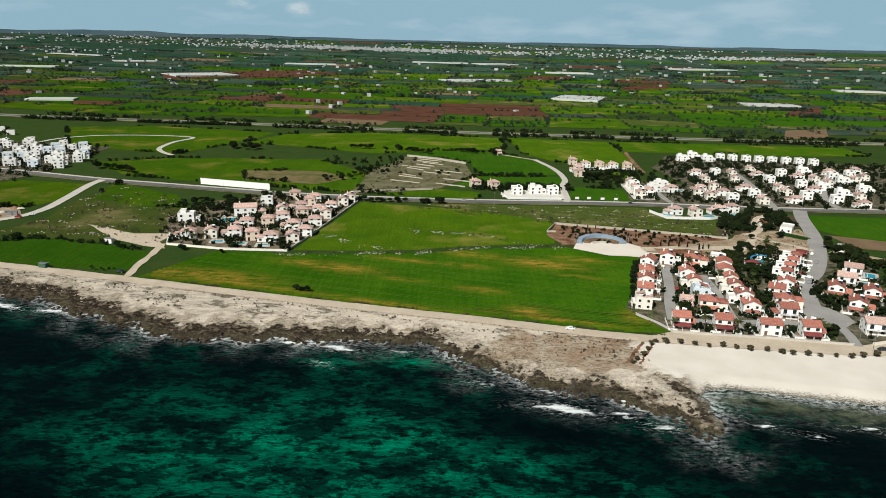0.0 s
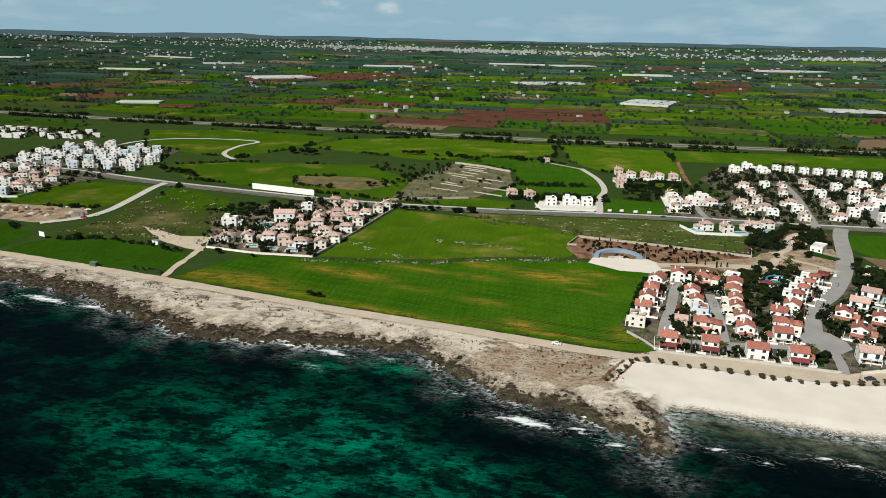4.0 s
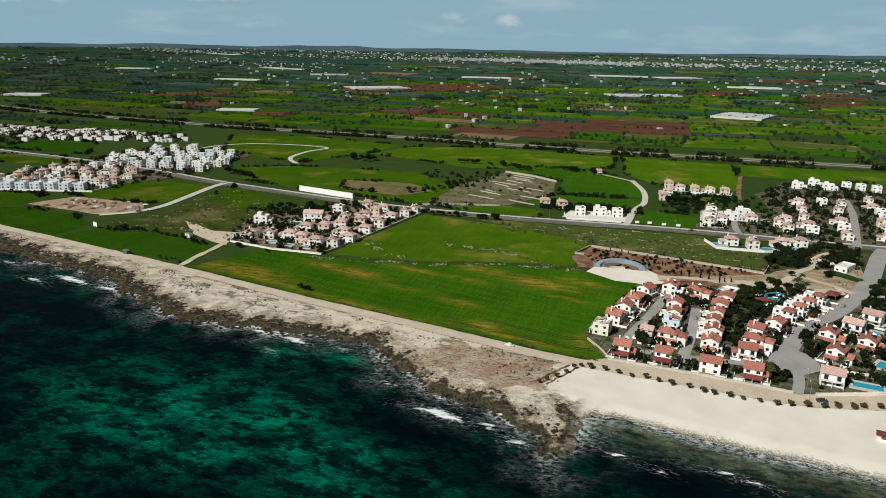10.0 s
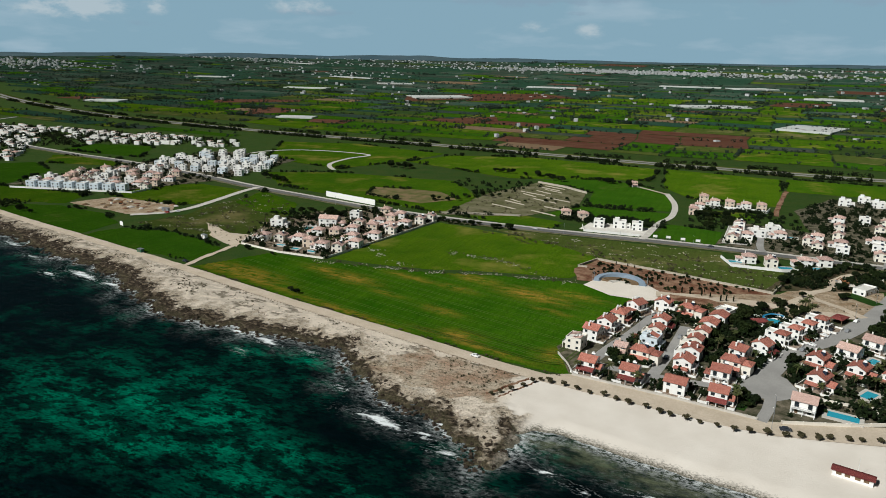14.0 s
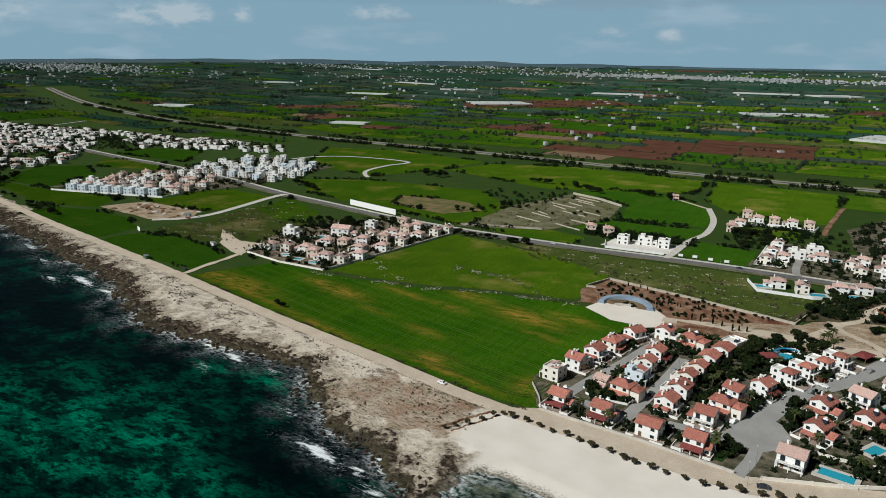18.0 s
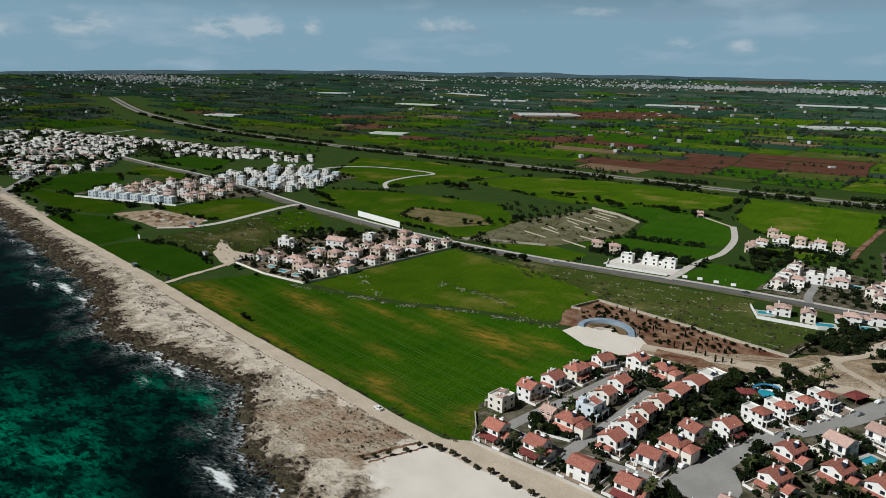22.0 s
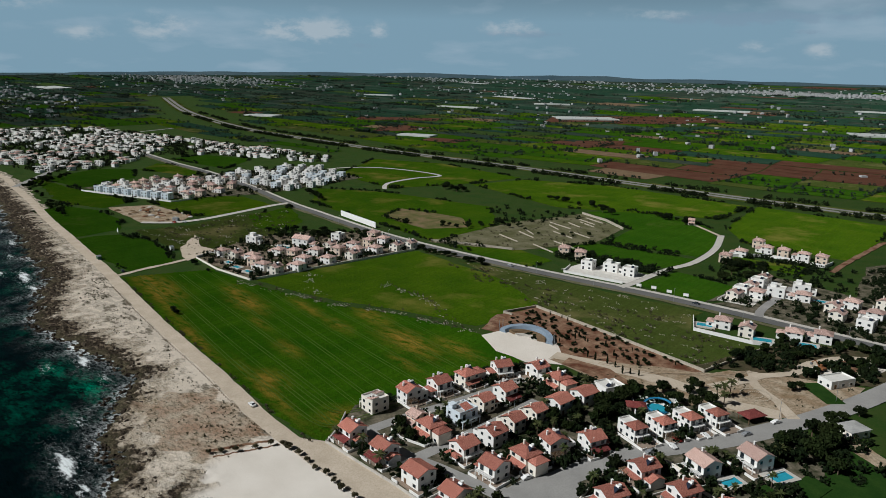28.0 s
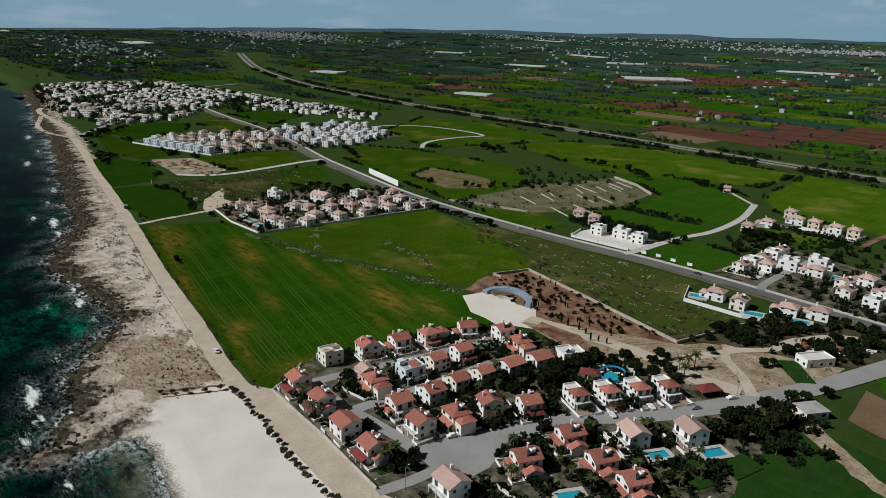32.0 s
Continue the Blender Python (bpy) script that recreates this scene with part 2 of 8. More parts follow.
def crop(name, a, b, dry, angle, row=3.0, dryness=0.25, tram=18.0, mapped=False):
    """A field: crop in drilled rows with wheel tracks, paler dry patches."""
    m, nt, bs = material(name, 0.95)
    v = coords(nt)
    vr = coords(nt, rot=angle)
    f1 = noise_fac(nt, v, 1 / 28.0, 5, 0.6)
    f2 = noise_fac(nt, v, 1 / 1.6, 4, 0.7, 0.35, 0.7)
    f3 = noise_fac(nt, v, 1 / 55.0, 5, 0.62, 0.70 - dryness, 0.84 - dryness)
    streak = noise_fac(nt, coords(nt, (1 / 2.2, 1 / 90.0, 1), angle), 1.0, 4, 0.6, 0.35, 0.7)
    wav = nt.nodes.new("ShaderNodeTexWave")
    wav.bands_direction = "X"
    wav.inputs["Scale"].default_value, wav.inputs["Distortion"].default_value = 0.314 * 10 / tram / 0.5 * 0.5, 1.2
    wav.inputs["Detail"].default_value, wav.inputs["Detail Scale"].default_value = 2, 0.05
    nt.links.new(vr, wav.inputs[0])
    line = nt.nodes.new("ShaderNodeMapRange")
    line.inputs["From Min"].default_value, line.inputs["From Max"].default_value = 0.975, 0.995
    nt.links.new(wav.outputs["Fac"], line.inputs[0])
    col = blend(nt, f1, a, b)
    col = blend(nt, math_node(nt, "MULTIPLY", streak, 0.46), col, tuple(0.5 * q for q in a))
    col = blend(nt, math_node(nt, "MULTIPLY", f2, 0.62), col, tuple(0.33 * q for q in b))
    blot = noise_fac(nt, coords(nt, (1, 2.4, 1), angle), 1 / 8.0, 6, 0.72, 0.46, 0.60)
    col = blend(nt, math_node(nt, "MULTIPLY", blot, 0.42 if mapped else 0.5), col, tuple(0.4 * q + 0.25 * w for q, w in zip(a, b)))
    if mapped:
        f3 = math_node(nt, "MULTIPLY", attribute(nt, "dry"), noise_fac(nt, coords(nt, (1, 2.5, 1), 14), 1 / 9.0, 6, 0.70, 0.38, 0.58), clamp=True)
    col = blend(nt, math_node(nt, "MULTIPLY", f3, 0.85 if mapped else 0.75), col, dry)
    col = blend(nt, math_node(nt, "MULTIPLY", line.outputs[0], 0.0 if mapped else 0.25), col, tuple(0.6 * q + 0.03 for q in dry))
    set_color(nt, bs, col)
    bump(nt, bs, math_node(nt, "ADD", f2, math_node(nt, "MULTIPLY", streak, 0.4)), 1.0, 0.45)
    bs.inputs["Diffuse Roughness"].default_value = 1.0
    bs.inputs["Specular IOR Level"].default_value = 0.0
    return m


GREEN = crop("crop_green", (0.033, 0.094, 0.004), (0.066, 0.124, 0.005), (0.15, 0.135, 0.026), 14, dryness=0.16)
GREEN_MAIN = crop("crop_field", (0.022, 0.086, 0.003), (0.054, 0.130, 0.005), (0.27, 0.160, 0.026), 14, mapped=True)
GREEN_B = crop("crop_bright", (0.076, 0.140, 0.005), (0.040, 0.096, 0.004), (0.155, 0.145, 0.028), 30, dryness=0.16)
# distance haze put into the bluish colours of three far crops
HAZE_A = crop("hazed_dark_crop", (0.020, 0.056, 0.034), (0.030, 0.070, 0.042), (0.046, 0.064, 0.046), 60, dryness=0.15)
HAZE_C = crop("hazed_pale_crop", (0.034, 0.074, 0.048), (0.048, 0.088, 0.060), (0.085, 0.085, 0.066), 40, dryness=0.2)
HAZE_B = crop("hazed_scrub", (0.028, 0.052, 0.036), (0.042, 0.066, 0.046), (0.055, 0.055, 0.040), 20, dryness=0.2)
GREEN_D = crop("crop_dark", (0.025, 0.084, 0.004), (0.044, 0.108, 0.006), (0.075, 0.09, 0.020), 75, dryness=0.10)
OLIVE = crop("pasture", (0.050, 0.080, 0.014), (0.078, 0.095, 0.022), (0.15, 0.13, 0.055), 50, dryness=0.17)
GRASS = speckled("rough_grass", (0.020, 0.056, 0.008), (0.036, 0.062, 0.012), (0.062, 0.060, 0.027), 16, 1.1, bump_s=0.3, mix2=0.45)
REDSOIL = speckled("red_soil", (0.090, 0.034, 0.021), (0.118, 0.056, 0.035), (0.052, 0.032, 0.020), 26, 1.5, bump_s=0.15)
BROWN = speckled("brown_soil", (0.155, 0.100, 0.060), (0.20, 0.140, 0.085), (0.10, 0.075, 0.045), 18, 1.4, bump_s=0.15)
PLASTIC = speckled("greenhouse_sheet", (0.48, 0.50, 0.48), (0.58, 0.58, 0.55), (0.40, 0.42, 0.40), 30, 3, rough=0.5)
DIRT = speckled("bare_earth", (0.36, 0.27, 0.18), (0.46, 0.37, 0.27), (0.26, 0.17, 0.10), 9, 0.8, bump_s=0.12)
REDGARDEN = speckled("red_garden_earth", (0.120, 0.046, 0.027), (0.32, 0.205, 0.135), (0.045, 0.030, 0.016), 8, 1.3, bump_s=0.12)
TRACK = speckled("sandy_track", (0.46, 0.385, 0.30), (0.56, 0.475, 0.38), (0.35, 0.285, 0.21), 10, 0.7, bump_s=0.06)
SANDM = speckled("beach_sand", (0.66, 0.60, 0.53), (0.73, 0.67, 0.60), (0.54, 0.47, 0.40), 14, 0.6, bump_s=0.08, mix2=0.35)
ASPHALT = speckled("asphalt", (0.27, 0.26, 0.25), (0.33, 0.32, 0.305), (0.19, 0.185, 0.175), 11, 0.5, mix2=0.4)
HIGHWAYGREY = speckled("worn_asphalt", (0.19, 0.185, 0.175), (0.25, 0.24, 0.225), (0.14, 0.135, 0.13), 14, 0.5, mix2=0.4)
ASPHALT_D = speckled("asphalt_dark", (0.12, 0.12, 0.118), (0.16, 0.155, 0.15), (0.085, 0.085, 0.085), 14, 0.5, mix2=0.4)
CONCRETE = speckled("concrete", (0.46, 0.43, 0.39), (0.55, 0.52, 0.47), (0.36, 0.33, 0.30), 5, 0.4, mix2=0.4)
STONE = speckled("limestone", (0.42, 0.37, 0.30), (0.52, 0.47, 0.39), (0.22, 0.19, 0.15), 2.4, 0.35, bump_s=0.06)
DARKROCK = speckled("wet_rock", (0.026, 0.020, 0.015), (0.080, 0.062, 0.046), (0.012, 0.009, 0.007), 2.2, 0.35, rough=0.7, bump_s=0.1)
WHITE = speckled("white_render", (0.78, 0.765, 0.74), (0.82, 0.805, 0.78), (0.62, 0.60, 0.565), 2.5, 0.35, rough=0.85, mix2=0.25)
CREAM = speckled("cream_render", (0.75, 0.70, 0.62), (0.80, 0.75, 0.67), (0.58, 0.53, 0.45), 2.5, 0.35, rough=0.85, mix2=0.25)
# town walls on the horizon: grey carries the haze over white render
TOWNWALL = speckled("hazed_render", (0.40, 0.41, 0.42), (0.50, 0.50, 0.50), (0.26, 0.27, 0.28), 9, 2)
TOWNROOF = speckled("town_roofs", (0.30, 0.24, 0.22), (0.40, 0.36, 0.33), (0.20, 0.19, 0.18), 9, 2)
PEACH = speckled("peach_render", (0.66, 0.53, 0.42), (0.72, 0.60, 0.49), (0.54, 0.43, 0.34), 2.5, 0.35, rough=0.85, mix2=0.25)
BLUEWALL = speckled("pale_blue_render", (0.60, 0.67, 0.72), (0.67, 0.72, 0.77), (0.50, 0.56, 0.61), 2.5, 0.35, rough=0.85, mix2=0.25)
GREYROOF = speckled("flat_roof_felt", (0.34, 0.34, 0.33), (0.44, 0.43, 0.41), (0.24, 0.24, 0.24), 3, 0.4)
PALEROOF = speckled("pale_flat_roof", (0.60, 0.58, 0.54), (0.68, 0.66, 0.62), (0.44, 0.42, 0.39), 3, 0.4, mix2=0.35)
METAL = speckled("painted_metal", (0.30, 0.32, 0.34), (0.36, 0.38, 0.40), (0.24, 0.25, 0.27), 1, 0.1, rough=0.45, metal=0.6)
WOOD = speckled("weathered_timber", (0.16, 0.10, 0.06), (0.21, 0.14, 0.085), (0.10, 0.065, 0.04), 1.5, 0.15, bump_s=0.01)
BARK = speckled("bark", (0.11, 0.080, 0.055), (0.16, 0.12, 0.085), (0.06, 0.045, 0.03), 0.6, 0.08, bump_s=0.02)


ORCHARD = speckled("orchard_earth", (0.110, 0.082, 0.052), (0.050, 0.050, 0.024), (0.035, 0.032, 0.016), 8, 1.0, bump_s=0.15)
GARDEN = speckled("garden_ground", (0.026, 0.032, 0.014), (0.19, 0.160, 0.12), (0.022, 0.028, 0.011), 5, 0.9, bump_s=0.1, mix2=0.4)
TERRACE = speckled("stony_terrace", (0.100, 0.098, 0.046), (0.190, 0.170, 0.110), (0.045, 0.062, 0.016), 14, 0.9, bump_s=0.2)
DRYCROP = speckled("dry_crop", (0.115, 0.115, 0.022), (0.15, 0.125, 0.03), (0.07, 0.105, 0.014), 9, 1.2, bump_s=0.15, mix2=0.6)
TRAM = speckled("wheel_track", (0.076, 0.118, 0.020), (0.050, 0.095, 0.012), (0.035, 0.085, 0.008), 14, 1.0)
WASTE = speckled("waste_ground", (0.46, 0.375, 0.28), (0.27, 0.185, 0.115), (0.11, 0.092, 0.05), 9, 1.3, bump_s=0.15, mix2=0.7)
MOTTLED = speckled("fallow_patch", (0.20, 0.145, 0.080), (0.075, 0.095, 0.024), (0.11, 0.085, 0.04), 11, 1.5, bump_s=0.15)
COURT = speckled("courtyard_ground", (0.24, 0.185, 0.145), (0.11, 0.095, 0.060), (0.060, 0.055, 0.030), 6, 0.8, bump_s=0.08)
YARD = speckled("yard_tiles", (0.34, 0.265, 0.21), (0.23, 0.175, 0.135), (0.14, 0.11, 0.085), 3, 0.5)
LAWN = speckled("lawn", (0.015, 0.044, 0.007), (0.025, 0.058, 0.010), (0.011, 0.032, 0.006), 5, 0.8, bump_s=0.08)
PAVING = speckled("garden_paving", (0.58, 0.55, 0.50), (0.68, 0.65, 0.60), (0.42, 0.39, 0.35), 3, 0.5, mix2=0.4)
STAGEBLUE = speckled("stage_paint", (0.20, 0.26, 0.33), (0.27, 0.33, 0.40), (0.14, 0.18, 0.23), 3, 0.5, rough=0.7)


def tiled(name, a, b, c):
    """Clay tiles: courses along the slope and rolls across, each tile a little different."""
    m, nt, bs = material(name, 0.85)
    v = coords(nt, obj=True)
    brick = nt.nodes.new("ShaderNodeTexBrick")
    brick.offset = 0.0
    brick.inputs["Color1"].default_value, brick.inputs["Color2"].default_value = (*a, 1), (*b, 1)
    brick.inputs["Mortar"].default_value = (*[0.45 * q for q in a], 1)
    brick.inputs["Scale"].default_value = 1.0
    brick.inputs["Brick Width"].default_value, brick.inputs["Row Height"].default_value = 0.26, 0.36
    brick.inputs["Mortar Size"].default_value = 0.03
    nt.links.new(v, brick.inputs[0])
    f = noise_fac(nt, v, 1 / 1.9, 5)
    info = nt.nodes.new("ShaderNodeObjectInfo")
    col = blend(nt, math_node(nt, "MULTIPLY", f, 0.55), brick.outputs[0], c)
    tint = blend(nt, info.outputs["Random"], (0.78, 0.76, 0.76), (1.18, 1.16, 1.14))
    col = blend(nt, 1.0, col, tint, "MULTIPLY")
    set_color(nt, bs, col)
    bump(nt, bs, brick.outputs["Fac"], 0.5, 0.04)
    return m


TERRACOTTA = tiled("terracotta_tiles", (0.43, 0.163, 0.122), (0.53, 0.243, 0.188), (0.29, 0.105, 0.080))
PINKTILE = tiled("faded_pink_tiles", (0.54, 0.375, 0.325), (0.63, 0.46, 0.41), (0.42, 0.275, 0.235))
MAROON = tiled("maroon_tiles", (0.19, 0.050, 0.048), (0.25, 0.075, 0.065), (0.13, 0.035, 0.035))


def simple(name, col, rough=0.5, metal=0.0, var=0.12):
    return speckled(name, col, tuple(min(1, q * (1 + var)) for q in col), tuple(q * (1 - 2 * var) for q in col), 1.2, 0.2, rough=rough, metal=metal, obj=True)


GLASS = material("window_glass", 0.08)[0]
GLASS.node_tree.nodes["Principled BSDF"].inputs["Base Color"].default_value = (0.018, 0.024, 0.030, 1)
GLASS.node_tree.nodes["Principled BSDF"].inputs["Specular IOR Level"].default_value = 0.34
FRAME = simple("window_frame_paint", (0.62, 0.61, 0.58), 0.5)
TANK = simple("white_tank", (0.78, 0.78, 0.76), 0.4)
PANEL = simple("solar_panel_glass", (0.02, 0.025, 0.04), 0.12)
RUBBER = simple("tyre_rubber", (0.025, 0.025, 0.025), 0.8)
POOLTILE = simple("pool_water", (0.035, 0.30, 0.40), 0.08, var=0.2)
CARWHITE = simple("car_paint_white", (0.72, 0.72, 0.71), 0.25)
CARDARK = simple("car_paint_dark", (0.035, 0.04, 0.05), 0.22)
CARSILVER = simple("car_paint_silver", (0.38, 0.39, 0.41), 0.28, 0.5)
CARRED = simple("car_paint_red", (0.30, 0.03, 0.025), 0.25)


def foliage(name, a, b, c):
    m, nt, bs = material(name, 0.75)
    v = coords(nt)
    info = nt.nodes.new("ShaderNodeObjectInfo")
    isl = nt.nodes.new("ShaderNodeNewGeometry")
    col = blend(nt, isl.outputs["Random Per Island"], a, b)
    col = blend(nt, math_node(nt, "MULTIPLY", info.outputs["Random"], 0.5), col, c)
    col = blend(nt, math_node(nt, "MULTIPLY", noise_fac(nt, v, 1 / 1.5), 0.4), col, tuple(0.5 * q for q in a))
    set_color(nt, bs, col)
    bs.inputs["Subsurface Weight"].default_value = 0.0
    return m


LEAF = foliage("broad_leaves", (0.010, 0.020, 0.006), (0.026, 0.040, 0.011), (0.032, 0.036, 0.013))
LEAF_D = foliage("dark_leaves", (0.006, 0.012, 0.005), (0.015, 0.024, 0.008), (0.018, 0.021, 0.009))
# dark leaves lifted towards blue-green, haze painted in for far trees
LEAF_HAZE = foliage("hazed_leaves", (0.016, 0.030, 0.020), (0.030, 0.046, 0.030), (0.034, 0.042, 0.032))
PALMLEAF = foliage("palm_fronds", (0.036, 0.052, 0.016), (0.070, 0.082, 0.030), (0.085, 0.080, 0.035))
SHRUB = foliage("dry_shrub", (0.050, 0.048, 0.026), (0.095, 0.082, 0.046), (0.105, 0.088, 0.050))


def sea_material():
    m, nt, bs = material("sea_water", 0.12)
    bs.inputs["Specular IOR Level"].default_value = 0.003
    bs.inputs["IOR"].default_value = 1.33
    d = attribute(nt, "offshore")
    v = coords(nt)
    patch = noise_fac(nt, v, 1 / 60.0, 9, 0.70, 0.46, 0.60)
    weed = noise_fac(nt, coords(nt, (1, 1.7, 1), 20), 1 / 15.0, 10, 0.74, 0.49, 0.53)
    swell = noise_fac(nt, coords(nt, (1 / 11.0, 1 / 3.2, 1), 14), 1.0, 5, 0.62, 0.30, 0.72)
    chop = noise_fac(nt, coords(nt, (1 / 2.4, 1 / 1.0, 1), 14), 1.0, 4, 0.6, 0.3, 0.7)
    deep, green, clear = (0.0003, 0.0050, 0.0056), (0.0010, 0.0560, 0.0320), (0.003, 0.225, 0.122)
    col = blend(nt, patch, deep, green)
    pale = math_node(nt, "MULTIPLY", attribute(nt, "pale"), noise_fac(nt, coords(nt, (1, 1.6, 1), 20), 1 / 22.0, 8, 0.66, 0.36, 0.58), clamp=True)
    col = blend(nt, pale, col, clear)
    near = nt.nodes.new("ShaderNodeMapRange")
    near.inputs["From Min"].default_value, near.inputs["From Max"].default_value = 30, 4
    nt.links.new(d, near.inputs["Value"])
    col = blend(nt, math_node(nt, "MULTIPLY", near.outputs[0], 0.20), col, (0.012, 0.040, 0.032))
    # weed beds with ragged edges, then wavelet shading painted in: dark backs, lit faces
    col = blend(nt, math_node(nt, "MULTIPLY", weed, 0.82), col, (0.0002, 0.0026, 0.0028))
    tufted = noise_fac(nt, coords(nt, (1, 1.8, 1), 8), 1 / 3.6, 7, 0.72, 0.53, 0.57)
    col = blend(nt, math_node(nt, "MULTIPLY", tufted, 0.78), col, (0.0002, 0.0014, 0.0016))
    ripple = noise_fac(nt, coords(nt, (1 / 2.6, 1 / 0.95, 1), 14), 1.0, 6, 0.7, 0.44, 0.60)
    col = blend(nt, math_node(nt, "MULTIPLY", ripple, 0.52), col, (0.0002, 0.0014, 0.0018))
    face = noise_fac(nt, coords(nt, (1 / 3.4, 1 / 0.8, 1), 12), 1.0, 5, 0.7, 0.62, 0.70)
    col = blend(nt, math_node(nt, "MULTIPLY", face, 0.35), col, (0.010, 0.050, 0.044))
    flat = blend(nt, noise_fac(nt, coords(nt, (1, 1.5, 1), -8), 1 / 7.0, 9, 0.72, 0.42, 0.60), (0.018, 0.028, 0.017), (0.135, 0.150, 0.090))
    col = blend(nt, math_node(nt, "MULTIPLY", attribute(nt, "reef"), 0.9), col, flat)
    col = blend(nt, attribute(nt, "murk"), col, (0.0004, 0.0022, 0.0028))
    # surf: broken white water, strongest in the last metres and on sets of breakers further out
    surf_n = noise_fac(nt, coords(nt, (1 / 2.6, 1 / 1.6, 1), 20), 1.0, 8, 0.78, 0.44, 0.58)
    sets = noise_fac(nt, coords(nt, (1, 1, 1)), 1 / 24.0, 3, 0.5, 0.42, 0.60)
    wash = nt.nodes.new("ShaderNodeMapRange")
    wash.inputs["From Min"].default_value, wash.inputs["From Max"].default_value = 9.0, 1.0
    nt.links.new(d, wash.inputs["Value"])
    brk = nt.nodes.new("ShaderNodeMapRange")
    brk.interpolation_type = "SMOOTHSTEP"
    brk.inputs["From Min"].default_value, brk.inputs["From Max"].default_value = 26.0, 8.0
    nt.links.new(d, brk.inputs["Value"])
    zone = math_node(nt, "MAXIMUM", math_node(nt, "MULTIPLY", wash.outputs[0], math_node(nt, "ADD", math_node(nt, "MULTIPLY", sets, 0.95), 0.12)), math_node(nt, "MULTIPLY", math_node(nt, "MULTIPLY", brk.outputs[0], sets), 0.12))
    # thin laces of foam left behind by the breakers
    thread = nt.nodes.new("ShaderNodeTexNoise")
    thread.inputs["Scale"].default_value, thread.inputs["Detail"].default_value, thread.inputs["Roughness"].default_value = 1.0, 4, 0.6
    nt.links.new(coords(nt, (1 / 7.0, 1 / 3.2, 1), 18), thread.inputs["Vector"])
    ridge = math_node(nt, "ABSOLUTE", math_node(nt, "SUBTRACT", thread.outputs["Fac"], 0.5))
    lace = nt.nodes.new("ShaderNodeMapRange")
    lace.inputs["From Min"].default_value, lace.inputs["From Max"].default_value = 0.022, 0.004
    nt.links.new(ridge, lace.inputs["Value"])
    laced = math_node(nt, "MULTIPLY", math_node(nt, "MULTIPLY", lace.outputs[0], surf_n), math_node(nt, "MAXIMUM", math_node(nt, "MULTIPLY", math_node(nt, "MULTIPLY", brk.outputs[0], sets), 0.40), math_node(nt, "MULTIPLY", attribute(nt, "breaker"), 1.2)), clamp=True)
    foam = math_node(nt, "MAXIMUM", laced, math_node(nt, "MULTIPLY", zone, surf_n, clamp=True))
    crest = math_node(nt, "ADD", math_node(nt, "MULTIPLY", attribute(nt, "breaker"), 1.75), math_node(nt, "SUBTRACT", math_node(nt, "MULTIPLY", noise_fac(nt, coords(nt, (1 / 6.0, 1 / 2.0, 1), 18), 1.0, 8, 0.80, 0.30, 0.70), 1.05), 1.50))
    foam = math_node(nt, "MAXIMUM", foam, math_node(nt, "MULTIPLY", crest, 2.6, clamp=True))
    caps = noise_fac(nt, coords(nt, (1 / 5.0, 1 / 1.6, 1), 14), 1.0, 6, 0.7, 0.785, 0.80)
    foam = math_node(nt, "MAXIMUM", foam, math_node(nt, "MULTIPLY", caps, 0.8))
    foam = math_node(nt, "MULTIPLY", foam, math_node(nt, "SUBTRACT", 1.0, math_node(nt, "MULTIPLY", attribute(nt, "reef"), 0.65), clamp=True))
    foam = math_node(nt, "MAXIMUM", foam, math_node(nt, "MULTIPLY", crest, 2.6, clamp=True))
    # shading of the swell put into the water colour
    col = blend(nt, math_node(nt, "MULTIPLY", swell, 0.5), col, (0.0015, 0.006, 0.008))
    col = blend(nt, foam, col, (0.72, 0.75, 0.76))
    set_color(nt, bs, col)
    nt.links.new(math_node(nt, "ADD", math_node(nt, "MULTIPLY", foam, 0.6), 0.16), bs.inputs["Roughness"])
    h = math_node(nt, "ADD", math_node(nt, "MULTIPLY", swell, 1.0), math_node(nt, "MULTIPLY", chop, 0.35))
    bump(nt, bs, h, 0.55, 0.7)
    return m


